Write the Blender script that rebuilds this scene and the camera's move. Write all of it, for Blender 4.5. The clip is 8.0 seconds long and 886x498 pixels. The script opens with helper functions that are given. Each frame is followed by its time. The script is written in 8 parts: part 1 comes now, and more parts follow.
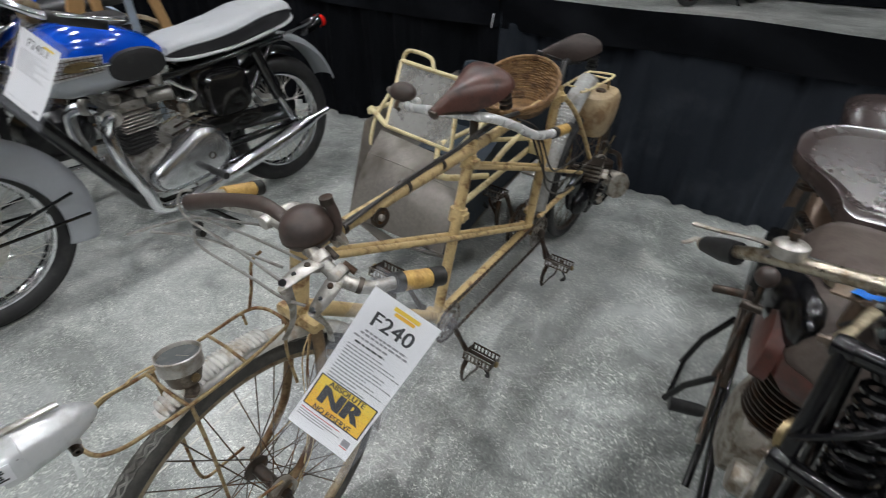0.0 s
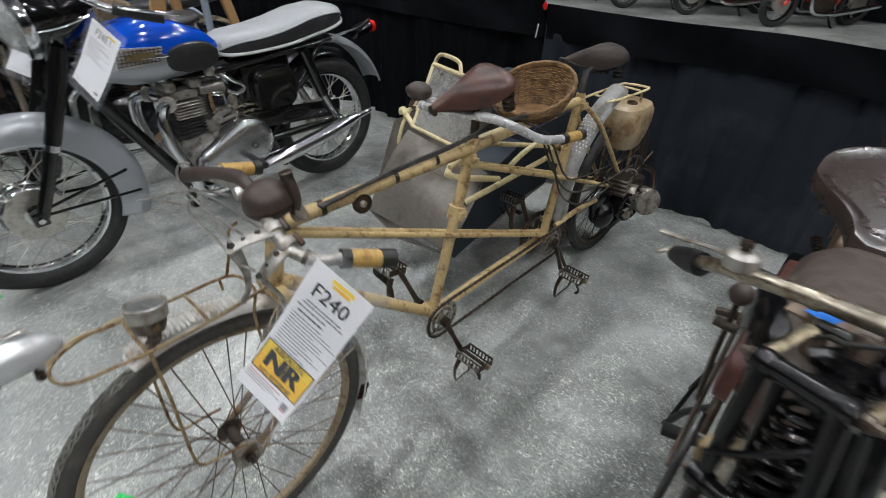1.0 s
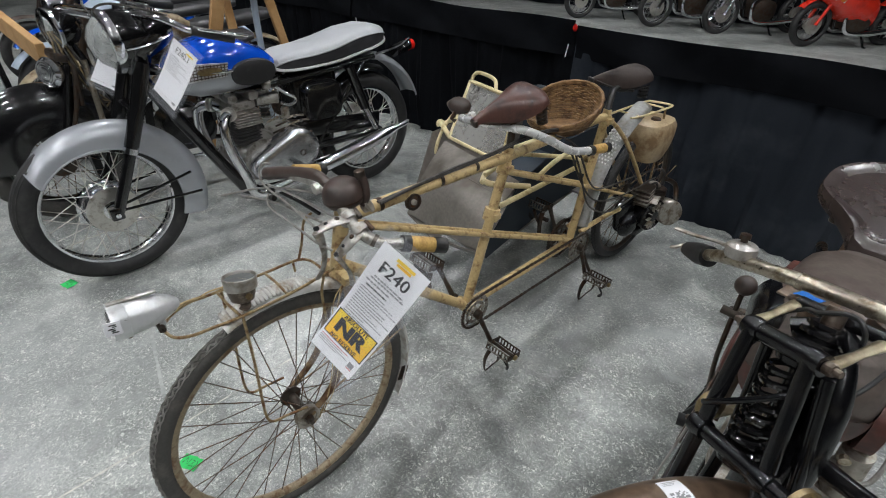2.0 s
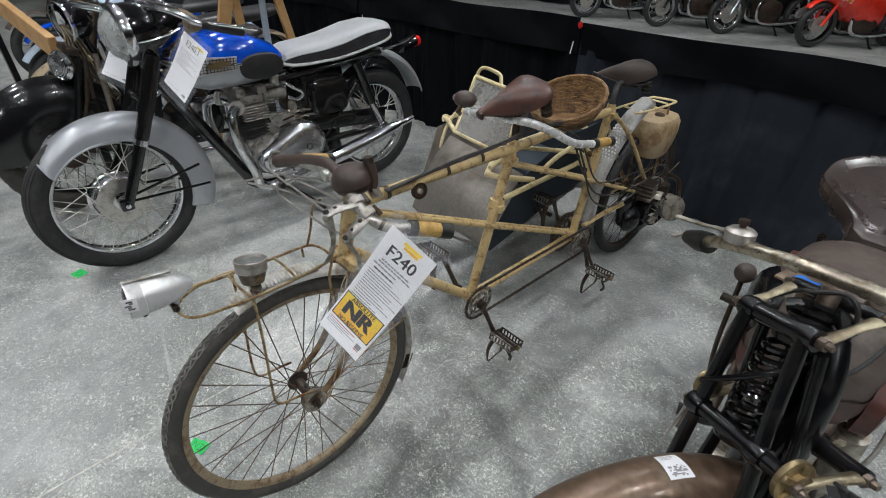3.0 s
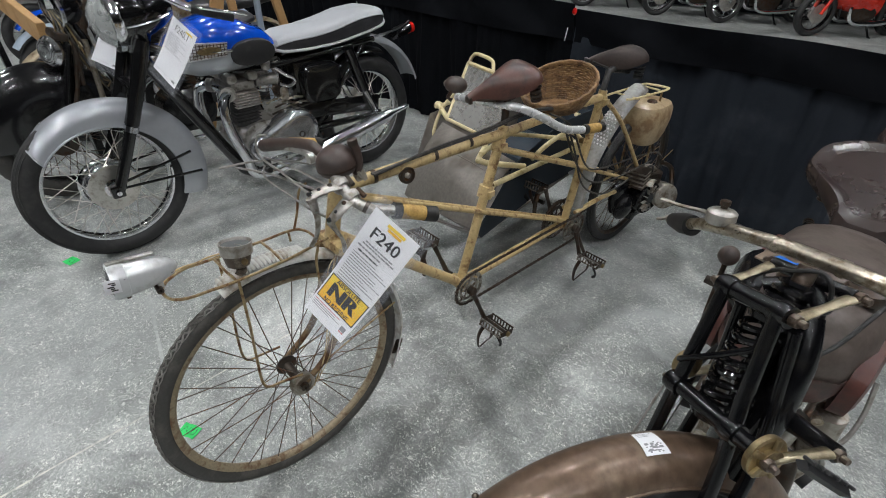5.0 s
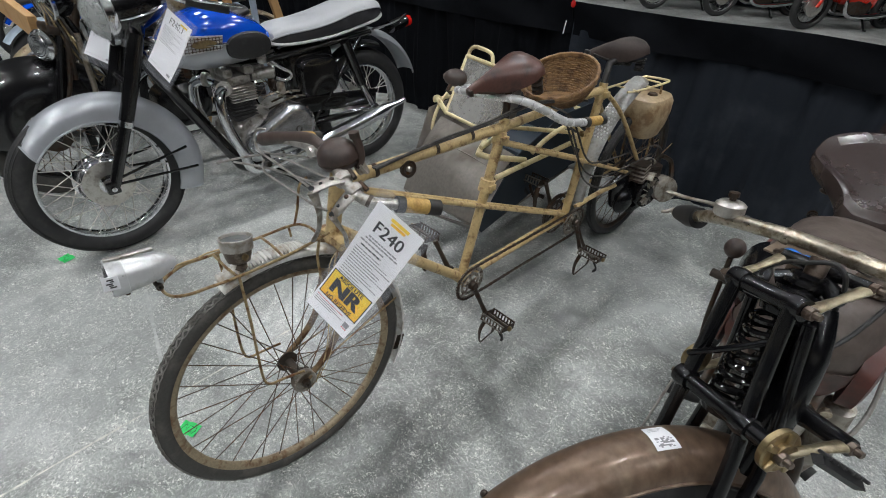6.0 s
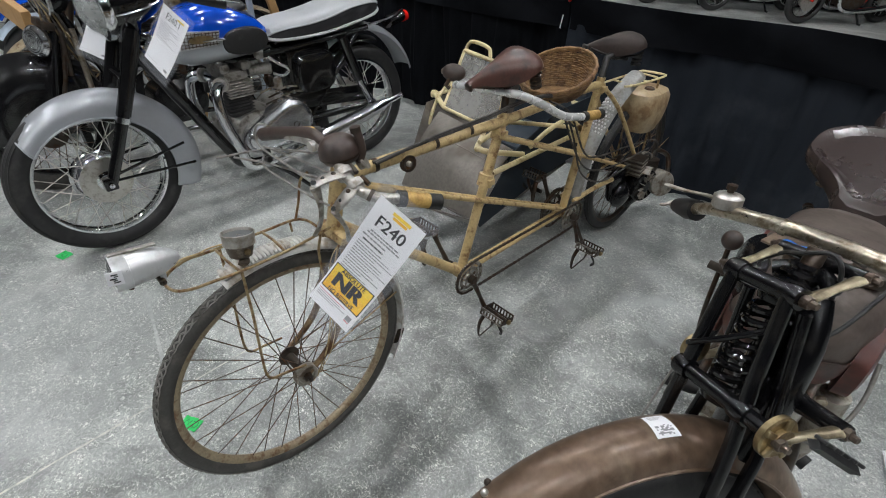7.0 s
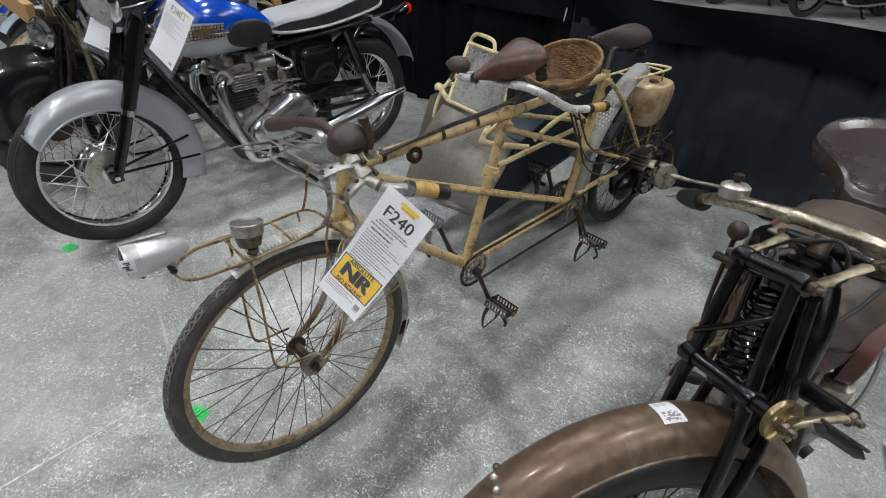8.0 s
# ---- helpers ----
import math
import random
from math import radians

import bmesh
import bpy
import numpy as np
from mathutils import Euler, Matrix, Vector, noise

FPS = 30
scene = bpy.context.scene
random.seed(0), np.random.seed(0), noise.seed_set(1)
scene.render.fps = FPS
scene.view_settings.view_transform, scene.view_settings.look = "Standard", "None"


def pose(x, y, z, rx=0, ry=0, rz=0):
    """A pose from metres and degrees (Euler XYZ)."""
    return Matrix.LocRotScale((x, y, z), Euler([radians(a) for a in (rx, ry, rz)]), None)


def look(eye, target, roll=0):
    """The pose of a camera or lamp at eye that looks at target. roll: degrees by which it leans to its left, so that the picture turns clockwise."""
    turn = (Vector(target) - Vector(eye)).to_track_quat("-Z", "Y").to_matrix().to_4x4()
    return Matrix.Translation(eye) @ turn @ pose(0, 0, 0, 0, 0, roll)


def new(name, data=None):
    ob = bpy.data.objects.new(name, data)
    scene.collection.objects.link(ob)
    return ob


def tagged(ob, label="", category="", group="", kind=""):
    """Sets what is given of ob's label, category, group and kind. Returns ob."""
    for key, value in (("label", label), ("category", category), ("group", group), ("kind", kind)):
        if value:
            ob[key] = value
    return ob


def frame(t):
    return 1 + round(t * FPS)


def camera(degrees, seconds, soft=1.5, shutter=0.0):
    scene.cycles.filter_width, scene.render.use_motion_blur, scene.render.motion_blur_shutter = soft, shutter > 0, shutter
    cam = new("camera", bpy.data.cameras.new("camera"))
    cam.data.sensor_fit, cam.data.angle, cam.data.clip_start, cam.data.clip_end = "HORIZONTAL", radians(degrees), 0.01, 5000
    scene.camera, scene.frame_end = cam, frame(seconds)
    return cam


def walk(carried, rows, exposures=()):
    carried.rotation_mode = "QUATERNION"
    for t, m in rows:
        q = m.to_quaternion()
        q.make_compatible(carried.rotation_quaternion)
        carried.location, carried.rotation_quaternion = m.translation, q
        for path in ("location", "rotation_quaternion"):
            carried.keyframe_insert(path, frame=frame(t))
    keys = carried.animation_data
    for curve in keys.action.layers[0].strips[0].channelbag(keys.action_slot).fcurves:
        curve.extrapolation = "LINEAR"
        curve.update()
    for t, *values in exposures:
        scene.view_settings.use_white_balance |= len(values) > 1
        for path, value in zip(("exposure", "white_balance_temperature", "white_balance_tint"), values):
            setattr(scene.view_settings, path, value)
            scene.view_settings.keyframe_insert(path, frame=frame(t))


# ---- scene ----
cam = camera(86.3, 8.0, 1.0, 0.9)
PATH = [
    (0, (0.63, -0.234, 1.399), (-0.275, 1.083, 0.197), 1.1),
    (0.5, (0.648, -0.203, 1.398), (-0.37, 1.046, 0.214), 1.0),
    (1, (0.801, -0.151, 1.378), (-0.31, 1.033, 0.211), 1.1),
    (1.5, (0.881, -0.222, 1.387), (-0.305, 0.922, 0.253), 0.6),
    (2, (0.877, -0.297, 1.428), (-0.321, 0.844, 0.303), 0.9),
    (3.5, (0.918, -0.328, 1.41), (-0.29, 0.798, 0.282), 1.2),
    (4, (0.929, -0.322, 1.409), (-0.274, 0.803, 0.274), 1.3),
    (4.5, (0.934, -0.312, 1.408), (-0.261, 0.811, 0.263), 1.3),
    (6, (0.912, -0.318, 1.392), (-0.255, 0.808, 0.221), 1.3),
    (6.5, (0.907, -0.323, 1.394), (-0.25, 0.809, 0.22), 1.3),
    (7, (0.912, -0.332, 1.393), (-0.237, 0.798, 0.208), 1.3),
    (7.5, (0.912, -0.342, 1.389), (-0.234, 0.782, 0.197), 1.4),
    (8, (0.912, -0.351, 1.388), (-0.231, 0.768, 0.187), 1.3),
]
walk(cam, [(t, look(eye, target, roll)) for t, eye, target, roll in PATH])

# ---- light ----
world = bpy.data.worlds.new("hall_air")
world.use_nodes = True
world.node_tree.nodes["Background"].inputs[0].default_value = (0.62, 0.68, 0.75, 1)
world.node_tree.nodes["Background"].inputs[1].default_value = 0.25
scene.world = world
scene.view_settings.exposure = 0.0

# ---- materials ----
MATS = {}


def material(name, base, rough=0.5, metal=0.0, second=None, amount=0.5, scale=8.0, fine=0.15, bump=0.1, bump_scale=60.0, coat=0.0, spread=0.0, spec=0.5):
    """Procedural surface: base colour, a second colour in patches (rust, dirt, stain), fine grain and relief."""
    if name in MATS:
        return MATS[name]
    m = bpy.data.materials.new(name)
    m.use_nodes = True
    nt = m.node_tree
    n, l = nt.nodes, nt.links
    bsdf = n["Principled BSDF"]
    bsdf.inputs["Metallic"].default_value = metal
    bsdf.inputs["Coat Weight"].default_value = coat
    bsdf.inputs["Specular IOR Level"].default_value = spec
    bsdf.inputs["Coat Roughness"].default_value = 0.08
    co = n.new("ShaderNodeTexCoord")
    big = n.new("ShaderNodeTexNoise")
    big.inputs["Scale"].default_value = scale
    big.inputs["Detail"].default_value = 6
    big.inputs["Roughness"].default_value = 0.62
    l.new(co.outputs["Object"], big.inputs["Vector"])
    small = n.new("ShaderNodeTexNoise")
    small.inputs["Scale"].default_value = bump_scale
    small.inputs["Detail"].default_value = 4
    l.new(co.outputs["Object"], small.inputs["Vector"])
    ramp = n.new("ShaderNodeValToRGB")
    lo = 0.62 - 0.3 * amount
    ramp.color_ramp.elements[0].position, ramp.color_ramp.elements[1].position = lo, lo + 0.14
    l.new(big.outputs["Fac"], ramp.inputs["Fac"])
    mix = n.new("ShaderNodeMix")
    mix.data_type = "RGBA"
    l.new(ramp.outputs["Color"], mix.inputs[0])
    mix.inputs[6].default_value = (*base, 1)
    mix.inputs[7].default_value = (*(second or tuple(c * 0.8 for c in base)), 1)
    grain = n.new("ShaderNodeMix")
    grain.data_type, grain.blend_type = "RGBA", "OVERLAY"
    grain.inputs[0].default_value = fine
    l.new(mix.outputs[2], grain.inputs[6])
    l.new(small.outputs["Fac"], grain.inputs[7])
    colour = grain.outputs[2]
    if spread:
        info = n.new("ShaderNodeObjectInfo")
        shift = n.new("ShaderNodeHueSaturation")
        ran = n.new("ShaderNodeMapRange")
        ran.inputs[3].default_value, ran.inputs[4].default_value = 1 - spread, 1 + spread
        l.new(info.outputs["Random"], ran.inputs[0])
        l.new(ran.outputs[0], shift.inputs["Value"])
        l.new(colour, shift.inputs["Color"])
        colour = shift.outputs[0]
    l.new(colour, bsdf.inputs["Base Color"])
    rr = n.new("ShaderNodeMapRange")
    rr.inputs[3].default_value, rr.inputs[4].default_value = max(0.02, rough - 0.12), min(1, rough + 0.15)
    l.new(big.outputs["Fac"], rr.inputs[0])
    l.new(rr.outputs[0], bsdf.inputs["Roughness"])
    if bump:
        b = n.new("ShaderNodeBump")
        b.inputs["Strength"].default_value = bump
        b.inputs["Distance"].default_value = 0.002
        l.new(small.outputs["Fac"], b.inputs["Height"])
        l.new(b.outputs[0], bsdf.inputs["Normal"])
    MATS[name] = m
    return m


def clear(name, tint, rough=0.05, ior=1.4):
    m = bpy.data.materials.new(name)
    m.use_nodes = True
    b = m.node_tree.nodes["Principled BSDF"]
    b.inputs["Base Color"].default_value = (*tint, 1)
    b.inputs["Transmission Weight"].default_value = 1.0
    b.inputs["Roughness"].default_value = rough
    b.inputs["IOR"].default_value = ior
    return m


def glow(name, tint, strength):
    m = bpy.data.materials.new(name)
    m.use_nodes = True
    b = m.node_tree.nodes["Principled BSDF"]
    b.inputs["Base Color"].default_value = (*tint, 1)
    b.inputs["Emission Color"].default_value = (*tint, 1)
    b.inputs["Emission Strength"].default_value = strength
    return m


RUST = (0.16, 0.075, 0.03)
cream = material("aged_cream_paint", (0.52, 0.385, 0.19), 0.40, 0, (0.20, 0.105, 0.045), 0.32, 30, 0.3, 0.12, 130)
cream_light = material("pale_cream_paint", (0.68, 0.58, 0.34), 0.4, 0, (0.42, 0.3, 0.13), 0.3, 26, 0.2, 0.1, 120)
dusty_glass = material("dusty_dial_glass", (0.085, 0.092, 0.092), 0.30, 0, (0.13, 0.135, 0.13), 0.4, 60, 0.1, 0, 100)
cup_bowl = material("browned_plate", (0.13, 0.105, 0.085), 0.40, 0.75, (0.28, 0.25, 0.21), 0.45, 24, 0.3, 0.1, 100)
fork_rust = material("rusted_fork_paint", (0.21, 0.14, 0.075), 0.5, 0.25, (0.11, 0.055, 0.025), 0.5, 26, 0.4, 0.2, 140)
gold = material("worn_gilt_paint", (0.35, 0.265, 0.14), 0.4, 0.35, RUST, 0.55, 30, 0.3, 0.15, 150)
tyre_old = material("weathered_rubber", (0.050, 0.048, 0.044), 0.62, 0, (0.085, 0.080, 0.070), 0.4, 14, 0.3, 0.25, 160)
tyre_black = material("black_rubber", (0.018, 0.018, 0.019), 0.55, 0, (0.035, 0.034, 0.033), 0.4, 12, 0.2, 0.15, 160)
rim_rust = material("rusted_rim", (0.31, 0.250, 0.165), 0.48, 0.25, (0.17, 0.10, 0.055), 0.40, 30, 0.4, 0.2, 160)
spoke_dark = material("dull_spoke_steel", (0.12, 0.10, 0.085), 0.45, 0.7, RUST, 0.4, 40, 0.2, 0)
worn_steel = material("worn_pedal_steel", (0.30, 0.28, 0.25), 0.40, 0.75, (0.10, 0.075, 0.055), 0.5, 60, 0.4, 0.2, 140)
steel_dark = material("oily_dark_steel", (0.075, 0.062, 0.052), 0.36, 0.7, (0.07, 0.04, 0.025), 0.5, 30, 0.3, 0.25, 120)
polished = material("buffed_alloy", (0.70, 0.71, 0.73), 0.20, 0.95, (0.50, 0.50, 0.52), 0.35, 18, 0.15, 0.05, 90)
chrome = material("polished_chrome", (0.82, 0.83, 0.85), 0.13, 1, (0.62, 0.62, 0.64), 0.3, 20, 0.1, 0)
alloy = material("cast_alloy", (0.62, 0.60, 0.56), 0.32, 0.9, (0.38, 0.35, 0.3), 0.35, 30, 0.25, 0.15, 140)
alloy_old = material("dull_old_alloy", (0.42, 0.39, 0.34), 0.45, 0.75, (0.2, 0.16, 0.12), 0.5, 28, 0.3, 0.2, 120)
white_fender = material("scuffed_grey_white_paint", (0.60, 0.59, 0.56), 0.38, 0.1, (0.36, 0.31, 0.25), 0.45, 20, 0.3, 0.08, 100)
grey_fender = material("dull_grey_fender_paint", (0.34, 0.34, 0.33), 0.42, 0.1, (0.20, 0.18, 0.155), 0.45, 14, 0.3, 0.08, 100)
bar_white = material("silver_bar_paint", (0.76, 0.76, 0.76), 0.26, 0.35, (0.64, 0.635, 0.62), 0.3, 22, 0.15, 0.05, 100)
lamp_silver = material("silver_lamp_paint", (0.66, 0.67, 0.68), 0.3, 0.45, (0.46, 0.46, 0.46), 0.35, 14, 0.15, 0.05, 90)
leather = material("brown_saddle_leather", (0.100, 0.046, 0.036), 0.34, 0, (0.045, 0.024, 0.021), 0.42, 16, 0.3, 0.3, 120)
leather_old = material("faded_saddle_leather", (0.045, 0.032, 0.028), 0.55, 0, (0.030, 0.022, 0.020), 0.5, 12, 0.3, 0.25, 140, spec=0.3)
leather_dark = material("dark_glossy_leather", (0.046, 0.034, 0.032), 0.23, 0, (0.034, 0.024, 0.023), 0.3, 5, 0.3, 0.2, 50, spec=0.6)
rubber_brown = material("brown_rubber", (0.062, 0.042, 0.035), 0.42, 0, (0.04, 0.03, 0.027), 0.4, 18, 0.2, 0.1, 120)
cork = material("cork_grip", (0.52, 0.33, 0.10), 0.5, 0, (0.38, 0.22, 0.06), 0.5, 60, 0.4, 0.25, 200)
tape_black = material("black_tape", (0.02, 0.02, 0.02), 0.4, 0, (0.05, 0.045, 0.04), 0.3, 40)
cable = material("black_cable_sheath", (0.035, 0.032, 0.03), 0.5, 0, (0.09, 0.08, 0.07), 0.4, 30, 0.2, 0)
cable_grey = material("grey_cable_sheath", (0.30, 0.29, 0.27), 0.45, 0.2, (0.18, 0.16, 0.14), 0.4, 30, 0.2, 0)
wicker = material("brown_wicker", (0.20, 0.112, 0.046), 0.55, 0, (0.10, 0.05, 0.02), 0.5, 30, 0.4, 0.3, 160, spread=0.25)
tin = material("grimy_sheet_tin", (0.205, 0.185, 0.165), 0.40, 0.30, (0.105, 0.088, 0.070), 0.45, 5, 0.35, 0.1, 80)
navy = material("dark_navy_canvas", (0.012, 0.022, 0.035), 0.7, 0, (0.02, 0.03, 0.042), 0.4, 10, 0.2, 0.2, 200)
tank_cream = material("stained_cream_tank_paint", (0.44, 0.335, 0.205), 0.32, 0, (0.25, 0.155, 0.080), 0.45, 11, 0.3, 0.08, 90)
paper = material("white_print_paper", (0.82, 0.82, 0.85), 0.55, 0, (0.80, 0.80, 0.84), 0.3, 6, 0.03, 0)
ink = material("black_print", (0.02, 0.02, 0.022), 0.6, 0, None, 0.2, 10, 0, 0)
ink_grey = material("grey_print", (0.28, 0.28, 0.30), 0.6, 0, None, 0.2, 10, 0, 0)
ink_red = material("red_print", (0.55, 0.05, 0.06), 0.6, 0, None, 0.2, 10, 0, 0)
print_yellow = material("amber_print", (0.88, 0.52, 0.03), 0.5, 0, (0.84, 0.40, 0.02), 0.5, 14, 0.05, 0)
print_gold = material("yellow_print", (0.88, 0.62, 0.05), 0.5, 0, None, 0.3, 10, 0.05, 0)
tape_green = material("green_paper_tape", (0.03, 0.62, 0.14), 0.6, 0, (0.02, 0.5, 0.1), 0.4, 40, 0.1, 0.2)
tape_blue = material("blue_paper_tape", (0.01, 0.2, 0.72), 0.6, 0, (0.01, 0.15, 0.6), 0.4, 40, 0.1, 0.1)
paint_blue = material("blue_tank_enamel", (0.004, 0.080, 0.58), 0.12, 0.0, (0.004, 0.065, 0.50), 0.4, 3, 0.02, 0, coat=1.0)
paint_silver = material("silver_enamel", (0.40, 0.42, 0.45), 0.34, 0.35, (0.385, 0.405, 0.435), 0.3, 5, 0.05, 0, coat=0.7)
paint_black = material("black_enamel", (0.006, 0.006, 0.0065), 0.10, 0, (0.009, 0.009, 0.010), 0.3, 5, 0.02, 0, coat=0.6)
seat_grey = material("light_grey_vinyl", (0.40, 0.41, 0.43), 0.42, 0, (0.36, 0.37, 0.385), 0.3, 8, 0.08, 0.1, 200)
seat_black = material("black_vinyl", (0.028, 0.028, 0.031), 0.4, 0, (0.05, 0.05, 0.054), 0.3, 8, 0.08, 0.15, 200)
piping_white = material("white_vinyl_piping", (0.72, 0.73, 0.74), 0.4)
rubber_pad = material("black_moulded_rubber", (0.016, 0.016, 0.017), 0.5, 0, (0.03, 0.03, 0.03), 0.3, 20, 0.1, 0.1)
engine_grey = material("bead_blasted_alloy", (0.37, 0.355, 0.33), 0.36, 0.7, (0.16, 0.145, 0.125), 0.40, 22, 0.25, 0.15, 140)
red_lens = material("red_lens_plastic", (0.62, 0.015, 0.01), 0.12, 0, (0.5, 0.01, 0.01), 0.3, 10, 0, 0, coat=0.5)
brass = material("tarnished_brass", (0.33, 0.255, 0.14), 0.33, 0.85, (0.2, 0.14, 0.08), 0.5, 28, 0.3, 0.15, 120)
nickel = material("worn_nickel_plate", (0.47, 0.42, 0.335), 0.30, 0.9, (0.24, 0.19, 0.13), 0.45, 60, 0.4, 0.15, 150)
frame_black = material("greasy_black_frame", (0.005, 0.005, 0.006), 0.20, 0, (0.013, 0.012, 0.011), 0.3, 22, 0.25, 0.08, 110)
fender_brown = material("brown_patina_steel", (0.150, 0.099, 0.068), 0.36, 0.42, (0.225, 0.168, 0.122), 0.45, 7, 0.6, 0.16, 55, coat=0.12)
tank_brown = material("taupe_patina_paint", (0.110, 0.088, 0.077), 0.42, 0.0, (0.070, 0.052, 0.044), 0.45, 7, 0.3, 0.1, 100, spec=0.3)
tank_red = material("faded_oxide_red_paint", (0.105, 0.031, 0.023), 0.45, 0.0, (0.045, 0.027, 0.022), 0.5, 9, 0.3, 0.1, 100)
drape_cloth = material("black_drape_cloth", (0.0050, 0.0056, 0.0072), 0.9, 0, (0.0085, 0.0094, 0.0118), 0.45, 2.2, 0.3, 0.3, 400, spec=0.06)
drape_grey = material("charcoal_drape_cloth", (0.024, 0.028, 0.036), 0.9, 0, (0.038, 0.044, 0.055), 0.45, 2.2, 0.3, 0.3, 400, spec=0.06)
satin_alloy = material("satin_cast_alloy", (0.47, 0.45, 0.42), 0.40, 0.75, (0.27, 0.24, 0.2), 0.4, 34, 0.3, 0.15, 140)
pine = material("pine_timber", (0.50, 0.30, 0.13), 0.55, 0, (0.40, 0.22, 0.085), 0.5, 5, 0.2, 0.15, 80)
red_paint = material("red_race_paint", (0.70, 0.03, 0.012), 0.25, 0, (0.6, 0.02, 0.01), 0.3, 5, 0.03, 0, coat=0.5)
orange_plastic = material("orange_plastic", (0.75, 0.22, 0.02), 0.3, 0, None, 0.3, 6, 0.02, 0)
paint_pale = material("pale_blue_grey_paint", (0.42, 0.50, 0.60), 0.35, 0.1, None, 0.3, 6, 0.05, 0)
white_plastic = material("white_plastic", (0.75, 0.75, 0.76), 0.35, 0, None, 0.3, 6, 0.03, 0)
wall_grey = material("painted_hall_wall", (0.10, 0.10, 0.105), 0.8, 0, (0.08, 0.08, 0.085), 0.4, 1.5, 0.1, 0.05)
ceiling_white = material("pale_hall_ceiling", (0.16, 0.16, 0.165), 0.85, 0, (0.13, 0.13, 0.135), 0.4, 0.8, 0.1, 0.05)
glass = clear("clear_glass", (0.97, 0.98, 0.98), 0.03, 1.45)
sleeve_film = material("clear_plastic_film", (0.62, 0.64, 0.70), 0.16, 0, (0.5, 0.52, 0.56), 0.4, 14, 0, 0.3, 30)
sleeve_film.node_tree.nodes["Principled BSDF"].inputs["Alpha"].default_value = 0.045
lamp_reflector = material("silvered_reflector", (0.62, 0.63, 0.62), 0.30, 0.6, (0.5, 0.5, 0.49), 0.3, 20, 0.1, 0.2, 60)
dull_black = material("scuffed_black_paint", (0.007, 0.007, 0.008), 0.17, 0, (0.020, 0.019, 0.018), 0.2, 8, 0.3, 0.12, 70, coat=0.7)
perspex = material("scratched_plastic_screen", (0.34, 0.335, 0.32), 0.22, 0, (0.26, 0.25, 0.235), 0.45, 9, 0.2, 0.1, 60)
perspex.node_tree.nodes["Principled BSDF"].inputs["Alpha"].default_value = 0.55
PANES = (glass, sleeve_film, perspex)
lamp_white = glow("white_lamp_panel", (0.965, 0.985, 1.0), 192.0)


